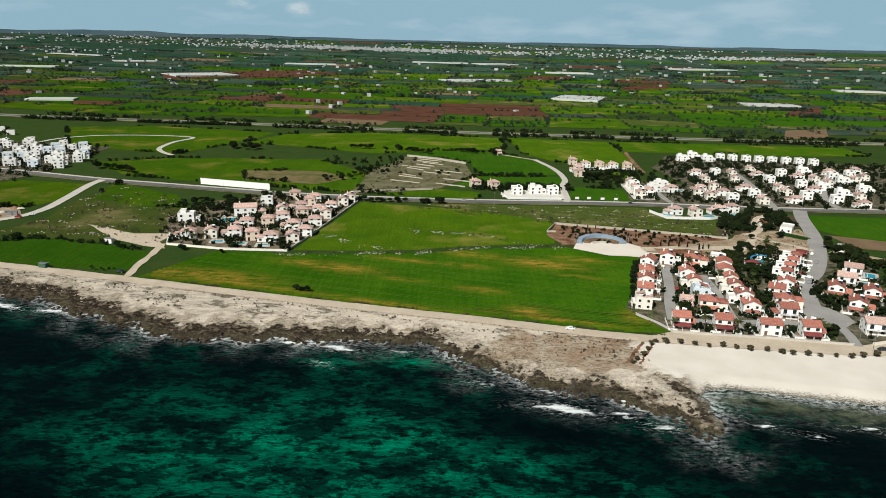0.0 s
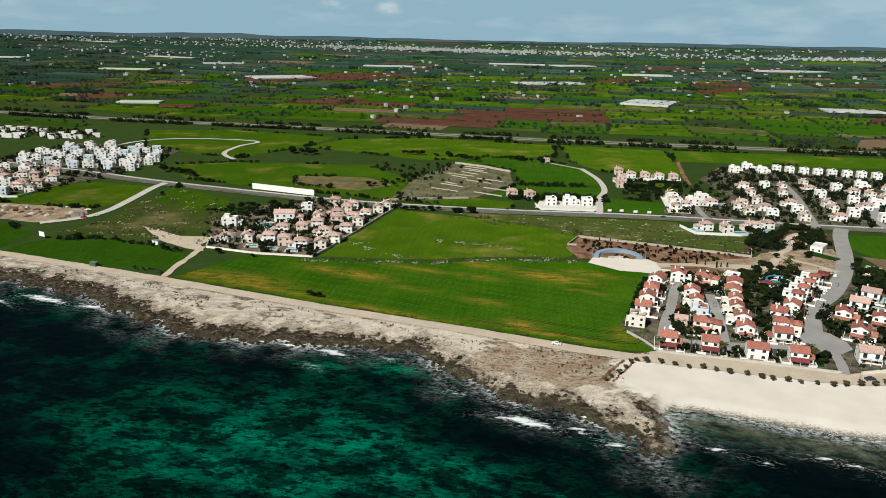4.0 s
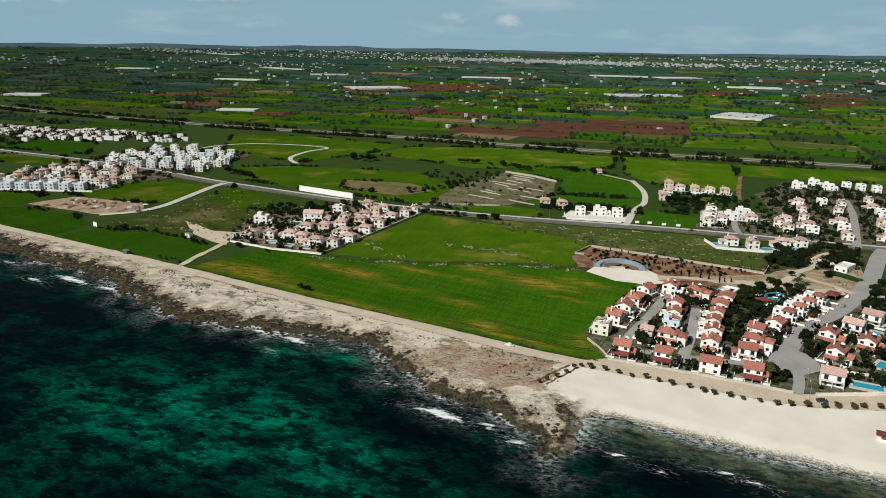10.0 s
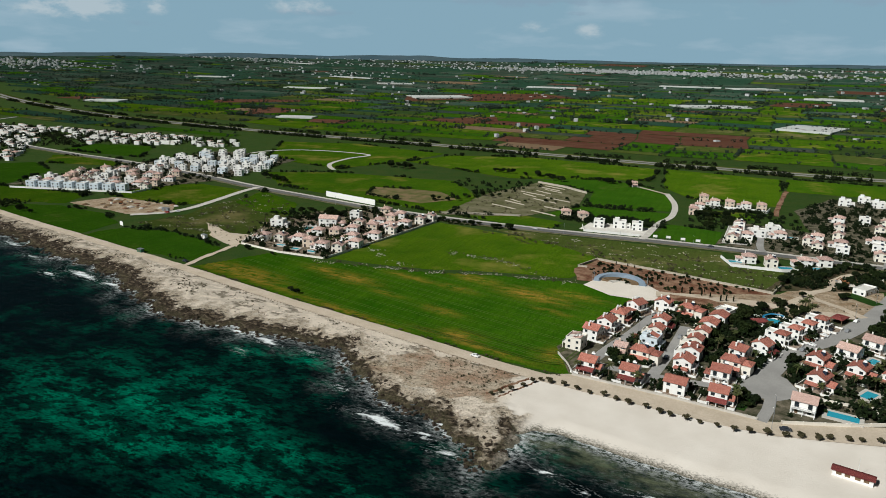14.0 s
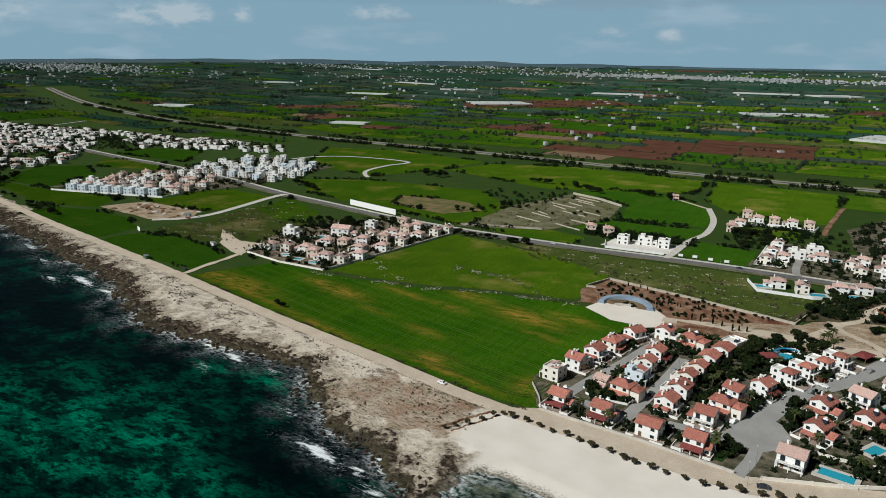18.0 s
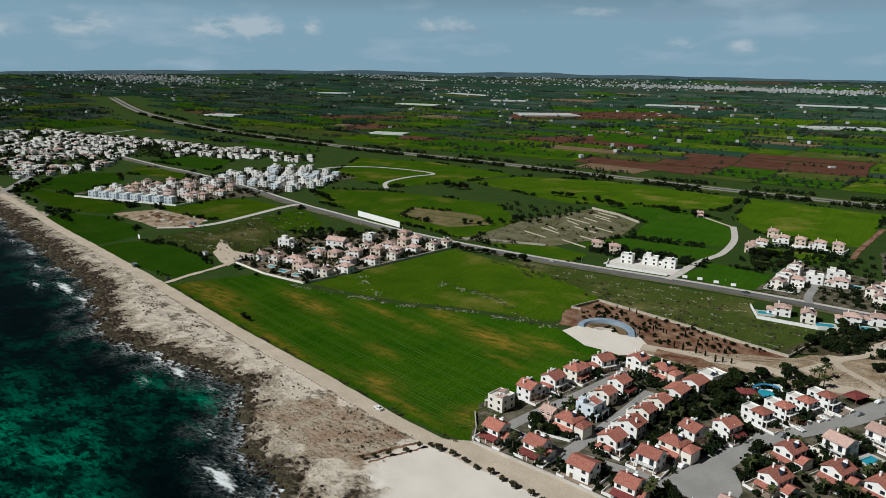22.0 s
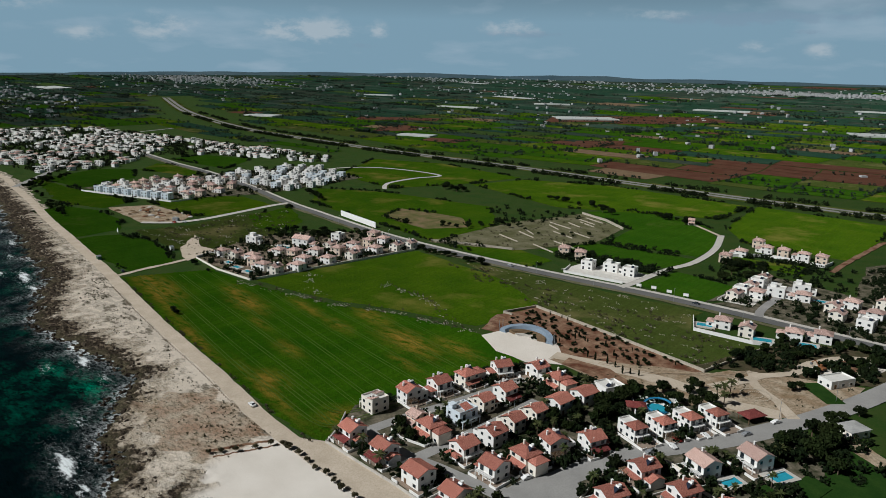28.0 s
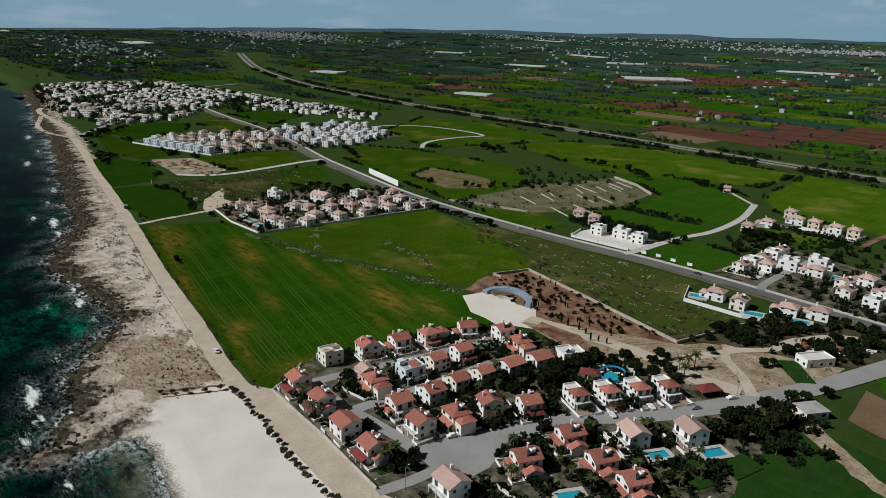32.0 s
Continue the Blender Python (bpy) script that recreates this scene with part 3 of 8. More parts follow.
def shore_material():
    m, nt, bs = material("rocky_shore", 0.9)
    s, rocky = attribute(nt, "inland"), attribute(nt, "rocky")
    v = coords(nt)
    big, fine = noise_fac(nt, v, 1 / 7.0, 6, 0.66, 0.38, 0.62), noise_fac(nt, v, 1 / 0.9, 5, 0.7, 0.38, 0.66)
    crack = noise_fac(nt, coords(nt, (1, 2.2, 1), 25), 1 / 3.0, 7, 0.75, 0.52, 0.60)
    sand = blend(nt, noise_fac(nt, v, 1 / 16.0, 4, 0.5, 0.3, 0.7), (0.62, 0.565, 0.50), (0.71, 0.655, 0.59))
    tan = blend(nt, fine, (0.52, 0.45, 0.36), (0.35, 0.285, 0.21))
    tan = blend(nt, math_node(nt, "MULTIPLY", crack, 0.7), tan, (0.085, 0.066, 0.046))
    tan = blend(nt, math_node(nt, "MULTIPLY", noise_fac(nt, v, 1 / 11.0, 5, 0.6, 0.55, 0.66), 0.8), tan, (0.60, 0.535, 0.45))
    sand = blend(nt, math_node(nt, "MULTIPLY", rocky, 0.7), sand, (0.71, 0.605, 0.485))
    # small shadows among the stones, painted as dark specks
    shade_specks = noise_fac(nt, coords(nt, (1, 1.5, 1), 20), 1 / 1.7, 6, 0.74, 0.545, 0.60)
    tan = blend(nt, math_node(nt, "MULTIPLY", shade_specks, 0.75), tan, (0.13, 0.105, 0.075))
    dark = blend(nt, fine, (0.010, 0.008, 0.006), (0.066, 0.050, 0.036))
    dark = blend(nt, math_node(nt, "MULTIPLY", crack, 0.7), dark, (0.006, 0.005, 0.004))
    reach = noise_fac(nt, coords(nt, (1, 1, 1)), 1 / 21.0, 4, 0.6, 0.32, 0.68)
    edge = math_node(nt, "ADD", s, math_node(nt, "MULTIPLY", math_node(nt, "SUBTRACT", big, 0.5), 9.0))
    edge = math_node(nt, "SUBTRACT", edge, attribute(nt, "rim"))
    edge = math_node(nt, "ADD", edge, math_node(nt, "MULTIPLY", math_node(nt, "SUBTRACT", reach, 0.5), 8.0))
    r1, r2 = nt.nodes.new("ShaderNodeMapRange"), nt.nodes.new("ShaderNodeMapRange")
    r1.inputs["From Min"].default_value, r1.inputs["From Max"].default_value = 6.0, 9.5
    r2.inputs["From Min"].default_value, r2.inputs["From Max"].default_value = 13.0, 19.0
    nt.links.new(edge, r1.inputs["Value"])
    nt.links.new(edge, r2.inputs["Value"])
    gaps = noise_fac(nt, coords(nt, (1, 1.6, 1), 20), 1 / 4.0, 7, 0.74, 0.50, 0.58)
    dark = blend(nt, math_node(nt, "MULTIPLY", gaps, 0.8), dark, (0.19, 0.150, 0.105))
    col = blend(nt, r1.outputs[0], dark, tan)
    top = blend(nt, math_node(nt, "MULTIPLY", rocky, math_node(nt, "SUBTRACT", 1.0, r2.outputs[0])), sand, col)
    scrub = noise_fac(nt, coords(nt, (1, 2.0, 1), 14), 1 / 13.0, 8, 0.74, 0.505, 0.57)
    low_bush = math_node(nt, "MULTIPLY", noise_fac(nt, coords(nt, (1, 2.4, 1), 14), 1 / 9.0, 8, 0.76, 0.44, 0.52), math_node(nt, "MULTIPLY", attribute(nt, "rim"), 0.08, clamp=True))
    scrub = math_node(nt, "MAXIMUM", scrub, low_bush)
    land = nt.nodes.new("ShaderNodeMapRange")
    land.inputs["From Min"].default_value, land.inputs["From Max"].default_value = 21.0, 26.0
    nt.links.new(s, land.inputs["Value"])
    top = blend(nt, math_node(nt, "MULTIPLY", math_node(nt, "MULTIPLY", scrub, 0.8), math_node(nt, "MULTIPLY", land.outputs[0], rocky)), top, (0.075, 0.062, 0.036))
    patch = attribute(nt, "scrubby")
    tuft = noise_fac(nt, coords(nt, (1, 1.8, 1), 14), 1 / 3.0, 8, 0.76, 0.52, 0.60)
    ruddy = noise_fac(nt, v, 1 / 15.0, 4, 0.6, 0.42, 0.62)
    scr = blend(nt, ruddy, (0.46, 0.38, 0.285), (0.34, 0.205, 0.13))
    scr = blend(nt, math_node(nt, "MULTIPLY", tuft, 0.85), scr, (0.105, 0.090, 0.042))
    scr = blend(nt, math_node(nt, "MULTIPLY", crack, 0.75), scr, (0.11, 0.085, 0.05))
    # the same painted stone shadows over the scrub patch
    scr = blend(nt, math_node(nt, "MULTIPLY", shade_specks, 0.6), scr, (0.16, 0.125, 0.08))
    top = blend(nt, math_node(nt, "MULTIPLY", patch, 0.85), top, scr)
    wet = nt.nodes.new("ShaderNodeMapRange")
    wet.inputs["From Min"].default_value, wet.inputs["From Max"].default_value = 4.5, 0.5
    nt.links.new(math_node(nt, "ADD", s, math_node(nt, "MULTIPLY", math_node(nt, "SUBTRACT", fine, 0.5), 3.5)), wet.inputs["Value"])
    weedy = blend(nt, fine, (0.030, 0.030, 0.016), (0.120, 0.100, 0.062))
    top = blend(nt, math_node(nt, "MULTIPLY", wet.outputs[0], 0.85), top, weedy)
    set_color(nt, bs, top)
    bump(nt, bs, math_node(nt, "MULTIPLY", math_node(nt, "ADD", fine, crack), math_node(nt, "ADD", math_node(nt, "MULTIPLY", rocky, 0.9), 0.08)), 0.8, 0.25)
    return m


# ---- mesh helpers ----
def mesh_of(name, verts, faces, mats, face_mats=None, smooth=False):
    me = bpy.data.meshes.new(name)
    me.from_pydata(verts, [], faces)
    for m in mats if isinstance(mats, (list, tuple)) else [mats]:
        me.materials.append(m)
    if face_mats is not None:
        me.polygons.foreach_set("material_index", face_mats)
    if smooth:
        me.polygons.foreach_set("use_smooth", [True] * len(me.polygons))
    me.update()
    return me


def part(name, bm, mat, parent, label=""):
    me = bpy.data.meshes.new(name)
    bm.to_mesh(me)
    bm.free()
    me.materials.append(mat)
    ob = new(name, me)
    ob.parent = parent
    if label:
        ob["label"] = label
    return ob


def box(bm, x0, x1, y0, y1, z0, z1, bev=0.0):
    r = bmesh.ops.create_cube(bm, size=1.0, matrix=Matrix.Translation(((x0 + x1) / 2, (y0 + y1) / 2, (z0 + z1) / 2)) @ Matrix.Diagonal((x1 - x0, y1 - y0, z1 - z0, 1)))
    if bev:
        es = list({e for v in r["verts"] for e in v.link_edges})
        bmesh.ops.bevel(bm, geom=es, offset=bev, segments=1, affect="EDGES")
    return r["verts"]


def boxes(*bb, bev=0.0):
    bm = bmesh.new()
    for b in bb:
        box(bm, *b, bev=bev)
    return bm


def cyl(bm, r, p0, p1, seg=8, r2=None):
    p0, p1 = Vector(p0), Vector(p1)
    d = p1 - p0
    m = Matrix.Translation((p0 + p1) / 2) @ d.to_track_quat("Z", "Y").to_matrix().to_4x4()
    bmesh.ops.create_cone(bm, cap_ends=True, segments=seg, radius1=r, radius2=r if r2 is None else r2, depth=d.length, matrix=m)
    return bm


def smooth_line(pts, step=6.0):
    """Catmull-Rom through plan points, resampled."""
    p = [Vector((*q, 0)) for q in pts]
    p = [2 * p[0] - p[1]] + p + [2 * p[-1] - p[-2]]
    out = []
    for i in range(1, len(p) - 2):
        n = max(1, int((p[i + 1] - p[i]).length / step))
        for k in range(n):
            u = k / n
            a, b, c, d = p[i - 1], p[i], p[i + 1], p[i + 2]
            out.append(0.5 * ((2 * b) + (c - a) * u + (2 * a - 5 * b + 4 * c - d) * u * u + (3 * b - a - 3 * c + d) * u ** 3))
    out.append(p[-2])
    return out


LAYER = [0]


def layer():
    """Each sheet of land lies a little above the one before."""
    LAYER[0] += 1
    return 0.006 * LAYER[0]


def ribbon(name, pts, width, mat, z=0.06, label="", category="road", step=6.0, offset=0.0, rough_edge=0.0, kind="structure", thick=0.0):
    line = smooth_line(pts, step)
    z = layer() if z < 0.28 else z
    verts, faces = [], []
    rnd = random.Random(len(pts) * 7 + int(abs(pts[0][0])))
    for i, q in enumerate(line):
        t = (line[min(i + 1, len(line) - 1)] - line[max(i - 1, 0)]).normalized()
        nrm = Vector((-t.y, t.x, 0))
        for sgn in (1, -1):
            e = rough_edge * (rnd.random() - 0.5) * 2
            v = q + nrm * (offset + sgn * (width / 2 + e))
            verts.append((v.x, v.y, float(rise(v.x, v.y)) + z))
    n = len(line)
    for i in range(n - 1):
        faces.append((2 * i + 1, 2 * i + 3, 2 * i + 2, 2 * i))
    if thick:
        base = len(verts)
        verts += [(x, y, zz - thick) for x, y, zz in verts]
        for i in range(n - 1):
            faces.append((2 * i, 2 * i + 2, base + 2 * i + 2, base + 2 * i))
            faces.append((2 * i + 3, 2 * i + 1, base + 2 * i + 1, base + 2 * i + 3))
    ob = new(name, mesh_of(name, verts, faces, mat))
    return tagged(ob, label, category, kind=kind)


def patch(name, pts, mat, z=0.05, label="", category="field", wob=1.2, step=8.0, kind="structure"):
    """A flat piece of land with slightly uneven edges; pts in metres."""
    rnd = random.Random(int(abs(pts[0][0] * 3 + pts[1][1])))
    z = layer()
    ring = []
    for i, a in enumerate(pts):
        b = pts[(i + 1) % len(pts)]
        n = max(1, int(math.dist(a, b) / step))
        for k in range(n):
            u = k / n
            ring.append((a[0] + (b[0] - a[0]) * u + rnd.uniform(-wob, wob), a[1] + (b[1] - a[1]) * u + rnd.uniform(-wob, wob)))
    bm = bmesh.new()
    f = bm.faces.new([bm.verts.new((x, y, float(rise(x, y)) + z)) for x, y in ring])
    f.normal_update()
    if sum((ring[i - 1][0] * q[1] - q[0] * ring[i - 1][1]) for i, q in enumerate(ring)) < 0:
        bmesh.ops.reverse_faces(bm, faces=[f])
        f.normal_update()
    bmesh.ops.triangulate(bm, faces=bm.faces[:])
    me = bpy.data.meshes.new(name)
    bm.to_mesh(me)
    bm.free()
    me.materials.append(mat)
    return tagged(new(name, me), label, category, kind=kind)


def inside(x, y, poly):
    c = False
    for i, (ax, ay) in enumerate(poly):
        bx, by = poly[i - 1]
        if (ay > y) != (by > y) and x < (bx - ax) * (y - ay) / (by - ay) + ax:
            c = not c
    return c


# ---- ground and sea ----
def lattice(xs, ys, height, name, mat, attrs, keep=None):
    X, Y = np.meshgrid(xs, ys)
    Z = height(X, Y)
    nx, ny = len(xs), len(ys)
    idx = np.arange(nx * ny).reshape(ny, nx)
    q = np.stack([idx[:-1, :-1], idx[:-1, 1:], idx[1:, 1:], idx[1:, :-1]], -1).reshape(-1, 4)
    co = np.stack([X, Y, Z], -1).reshape(-1, 3)
    if keep is not None:
        k = keep(X, Y).reshape(-1)
        q = q[k[q].all(1)]
        used = np.unique(q)
        remap = np.full(len(co), -1)
        remap[used] = np.arange(len(used))
        co, q = co[used], remap[q]
    me = bpy.data.meshes.new(name)
    me.from_pydata(co.tolist(), [], q.tolist())
    for a, fn in attrs.items():
        at = me.attributes.new(a, "FLOAT", "POINT")
        at.data.foreach_set("value", np.asarray(fn(co[:, 0], co[:, 1]), np.float32))
    me.materials.append(mat)
    me.polygons.foreach_set("use_smooth", [True] * len(me.polygons))
    return new(name, me)


def spaced(lo, hi, *bands, widest=1e9):
    """Grid lines: (start, end, step) bands within lo..hi, coarser and coarser outside, up to the widest step."""
    out = []
    for a, b, s in bands:
        out += list(np.arange(a, b, s))
    a, s = bands[0][0], bands[0][2]
    while a > lo:
        s = min(s * 1.35, widest)
        a -= s
        out.append(a)
    b, s = bands[-1][1], bands[-1][2]
    while b < hi:
        out.append(b)
        s = min(s * 1.35, widest)
        b += s
    out.append(hi + 50)
    return np.array(sorted(set(out)))


COAST_TRACK = up([(-486, 361), (-400, 342), (-316, 321), (-230, 302), (-143, 282), (-73, 264.5), (-30, 254.5), (6, 247), (35, 240), (60, 234),
                  (85, 230.5), (110, 228), (135, 225.5), (152, 226), (180, 232), (230, 240), (400, 235)])
_TX, _TY = np.array(COAST_TRACK).T


def base_height(X, Y):
    s = shore_distance(X, Y)
    z = rise(X, Y) - 0.05
    sunk = (X > -1240) & (X < 325)
    low = np.where(X > -583, np.clip((np.interp(X, _TX, _TY) + 1 - Y) / 6, 0, 1), np.clip((44 - s) / 10, 0, 1))
    z = np.where(sunk, z - 3.2 * low, z)
    z = np.where(s < 2, np.minimum(z, np.clip(-1.0 + 0.4 * s, -7, 0)), z)
    return np.where(s < -40, -9, z)


gx = spaced(-5200, 5200, (-900, 450, 6.0), widest=55)
gy = spaced(-600, 5000, (120, 640, 6.0), widest=55)
ground = tagged(lattice(gx, gy, base_height, "ground", GRASS, {}), "flat coastal plain of rough green and olive grass", "ground", kind="structure")

sx = spaced(-5200, 5200, (-900, 420, 3.0))
sy = spaced(-5000, 1400, (90, 420, 3.0))
SEA = sea_material()


def blobs(spots, bend=0.0):
    """Sum of soft ellipses (plan x, y, half length, half width, strength), long axis along the coast."""
    def fn(x, y):
        out = np.zeros(len(x))
        c, s = math.cos(radians(-15)), math.sin(radians(-15))
        for px, py, a, b, k in spots:
            dx, dy = x - U * px, y - U * py
            u, v = (dx * c + dy * s) / a, (-dx * s + dy * c + bend * dx * dx / a) / b
            out = np.maximum(out, k * np.exp(-(u * u + v * v)))
        return out
    return fn


BREAKERS = blobs([(36, 181.5, 15, 3.4, 1.0), (52, 179, 6, 2.6, 0.95), (34, 191, 14, 3.4, 0.75), (62, 173, 9, 3.5, 0.8), (12, 196, 8, 2.8, 0.75), (-39, 207, 6, 2.5, 0.75), (-14, 217, 8, 2.6, 0.7), (-36, 219, 12, 3.6, 0.9), (-52, 223, 13, 3.4, 0.9),
                  (-74, 225, 12, 2.6, 0.7), (-95, 227, 15, 3.2, 0.9), (-117, 237, 11, 3.0, 0.8), (-147, 245, 15, 3.6, 0.9), (-173, 250, 22, 3.8, 0.95), (-190, 244, 14, 3, 0.8), (-225, 262, 16, 3.4, 0.7), (-260, 276, 18, 3.6, 0.8),
                  (-300, 284, 14, 3.4, 0.7), (-374, 290, 24, 4.5, 0.8), (-430, 314, 22, 4, 0.7), (-520, 330, 30, 5, 0.8), (89, 175.6, 9, 1.6, 0.95), (101, 171, 6, 1.5, 0.9), (122, 174, 16, 2.0, 0.8), (160, 164, 24, 3.0, 0.9)], 0.08)
PALE = blobs([(-11, 209, 20, 7, 1.1), (-36, 208, 14, 6, 0.6), (-35, 174, 34, 12, 0.7), (-58, 148, 46, 14, 0.9), (-28, 143, 44, 13, 0.9), (11, 143, 36, 12, 0.8), (-18, 164, 60, 14, 1.0), (-40, 158, 40, 10, 1.0), (30, 150, 40, 10, 0.7), (92, 186, 26, 7, 0.5)])
MURK = blobs([(-1, 201, 8, 4, 0.9), (24, 168, 24, 12, 0.9), (66, 152, 38, 17, 0.9), (84, 177, 15, 6, 0.95), (-78, 194, 34, 12, 0.6), (-115, 184, 50, 16, 0.3), (-105, 150, 40, 14, 0.3), (-200, 220, 80, 20, 0.5), (-300, 240, 120, 30, 0.6), (110, 165, 30, 12, 0.7), (-150, 215, 40, 12, 0.5)])
REEF = blobs([(87, 190, 10, 5, 0.9), (100, 188, 16, 7, 1.0), (118, 184, 18, 8, 1.0), (136, 181, 18, 9, 1.0), (155, 178, 18, 9, 0.9), (178, 174, 22, 10, 0.9), (205, 168, 26, 10, 0.8)])
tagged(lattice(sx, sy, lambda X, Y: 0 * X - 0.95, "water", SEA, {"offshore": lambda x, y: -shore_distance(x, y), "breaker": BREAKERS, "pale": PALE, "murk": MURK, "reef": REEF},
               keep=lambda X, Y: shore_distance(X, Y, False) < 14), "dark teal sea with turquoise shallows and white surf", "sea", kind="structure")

BROWNPATCH = up([(10, 214), (24, 236), (66, 231), (64, 208), (46, 203)])


def strip_height(X, Y):
    s = shore_distance(X, Y)
    r = np.clip((97 - X) / 8, 0, 1)
    z = np.clip(np.where(X > 100, -1.0 + 0.11 * s, -1.6 + 0.30 * (s + 2)), -3.0, 0.06)
    n = np.array([noise.fractal(Vector((x * 0.16, y * 0.16, 0)), 1.0, 2.0, 5) for x, y in zip(X.ravel(), Y.ravel())]).reshape(X.shape)
    n2 = np.array([noise.ridged_multi_fractal(Vector((x * 0.22, y * 0.30, 3)), 0.9, 2.1, 4, 1.0, 2.0) for x, y in zip(X.ravel(), Y.ravel())]).reshape(X.shape)
    amp = np.clip((s + 6) / 5, 0, 1) * np.clip((21 - s) / 11, 0, 1) * r
    return z + amp * (0.75 * n + 0.75 * (n2 - 0.9)) + (0.01 + 0.05 * r) * n


def scrubby(x, y):
    return np.array([1.0 if inside(a + 2.5 * math.sin(b * 0.4), b + 2.5 * math.sin(a * 0.35), BROWNPATCH) else 0.0 for a, b in zip(x, y)])


SHOREMAT = shore_material()


def rockiness(x, y):
    s = shore_distance(x, y)
    return np.where(s < 13, np.clip((95 - x) / 5, 0, 1), np.clip((84 - x) / 7, 0, 1))


SHORE_ATTRS = {"rim": lambda x, y: np.interp(x, [-760, -520, -330, -200, -60, 0, 60], [11, 11, 9.5, 6, 3.5, 0, -1.5]), "inland": shore_distance, "rocky": rockiness, "scrubby": scrubby}


def on_shore(X, Y):
    s = shore_distance(X, Y)
    return (s > -7) & (s < 90) & (Y < np.interp(X, _TX, _TY) + 1.0)


shore = lattice(np.arange(-430, 330, 1.15), np.arange(196, 390, 1.15), strip_height, "shore", SHOREMAT, SHORE_ATTRS, keep=on_shore)
tagged(shore, "pale limestone shore with dark wet rock along the water", "shore", kind="structure")


def far_hills():
    """Low hills beyond the plain, bluish from haze put into their colour."""
    V, F = [], []
    n = 240
    for i in range(n + 1):
        b = -105 + 165 * i / n
        a = radians(b)
        crest = float(np.interp(b, [-105, -76, -64, -50, -38, -20, -6, 40], [64, 70, 100, 124, 134, 131, 123, 124]))
        for k, r in enumerate((4560, 4700, 4780)):
            x, y = 144 + r * math.sin(a), 60 + r * math.cos(a)
            h = float(rise(x, y)) - 3 if k == 0 else crest + 9 * noise.fractal(Vector((a * 9.0, 0.3, 2)), 0.9, 2.0, 5) - (6 if k == 1 else 0)
            V.append((x, y, h))
    for i in range(n):
        for k in range(2):
            a = 3 * i + k
            F.append((a, a + 3, a + 4, a + 1))
    # air haze is part of this slate-blue base colour
    m = speckled("hazed_hills", (0.050, 0.085, 0.105), (0.075, 0.110, 0.125), (0.035, 0.062, 0.076), 260, 40)
    tagged(new("backdrop", mesh_of("backdrop", V, F, m, smooth=True)), "low hills beyond the plain, coloured blue for haze", "hills", kind="structure")


far_hills()
far_shore = lattice(np.arange(-1250, -428, 3.0), np.arange(320, 700, 3.0), strip_height, "shore_far", SHOREMAT, SHORE_ATTRS,
                    keep=lambda X, Y: (shore_distance(X, Y) > -7) & (shore_distance(X, Y, False) < 44))
tagged(far_shore, "pale distant shore of rock and sand", "shore", kind="structure")

# ---- land: fields, earth, roads ----
FIELD_EDGES = []


def field(pts, mat, z, label):
    if mat is not OLIVE and (max(q[1] for q in pts) > 440 or min(q[0] for q in pts) < -130):
        FIELD_EDGES.extend(zip(up(pts), up(pts[1:] + pts[:1])))
    return patch("field", up(pts), mat, z, label)


FAR_VILLAGE = up([(-560, 415), (-700, 408), (-840, 428), (-1075, 485), (-1090, 570), (-1040, 690), (-830, 720), (-640, 730), (-470, 740), (-430, 690), (-500, 672), (-590, 640), (-640, 580), (-560, 500)])
BIG_FIELD = up([(-134, 283.2), (-59, 264), (24, 246), (60, 238), (83, 236.5), (90, 290), (97, 329), (96, 341), (60, 347), (17, 341), (-17, 330), (-50, 326), (-78, 324), (-112, 326)])
DRY = blobs([(45, 318, 22, 8, 1.1), (12, 330, 16, 6, 0.8), (-48, 304, 20, 7, 1.0), (33, 255, 11, 6, 1.0), (76, 252, 10, 8, 0.9), (-98, 287, 30, 9, 1.0), (-118, 290, 16, 8, 1.0), (-92, 281, 34, 4, 1.0), (-30, 262, 40, 3, 0.8), (40, 249, 30, 3, 0.8), (-66, 310, 16, 5, 0.9), (8, 312, 14, 4, 0.7), (66, 326, 16, 5, 0.8), (-20, 318, 20, 4, 0.7), (14, 279, 12, 4, 0.7), (-70, 274, 16, 3, 0.7),
             (-20, 290, 14, 3, 0.5), (60, 300, 14, 3, 0.5)])
big = lattice(np.arange(-166, 122, 1.6), np.arange(282, 420, 1.6), lambda X, Y: 0.04 + 0 * X, "field", GREEN_MAIN, {"dry": DRY},
              keep=lambda X, Y: np.array([inside(x, y, BIG_FIELD) for x, y in zip(X.ravel(), Y.ravel())]).reshape(X.shape))
tagged(big, "broad green crop field with wheel tracks and dry patches", "field", kind="structure")
layer()
field([(-76, 329), (-50, 330), (-17, 335), (17, 346), (56, 352), (62, 392), (50, 420), (-20, 432), (-56, 440)], GREEN_B, 0.06, "green pasture with stony lines beyond the crop field")
field([(-136, 292), (-139, 318), (-165, 330), (-200, 338), (-232, 332), (-240, 318), (-238, 306), (-190, 295)], GREEN_D, 0.06, "dark green crop field beside the coast track")
field([(-245, 306), (-245, 340), (-280, 358), (-325, 362), (-372, 350), (-385, 340), (-320, 324)], GREEN_D, 0.06, "dark green crop field beside the coast track")
field([(-144, 334), (-146, 380), (-176, 440), (-225, 470), (-231, 425), (-226, 380), (-236, 345)], OLIVE, 0.06, "rough olive pasture strewn with stones")
field([(-176, 446), (-232, 479), (-224, 432), (-190, 412), (-160, 412)], GREEN, 0.08, "green field by the main road")
field([(-248, 474), (-240, 425), (-252, 400), (-330, 408), (-345, 440), (-300, 480)], GREEN_B, 0.06, "green field beside the side road")
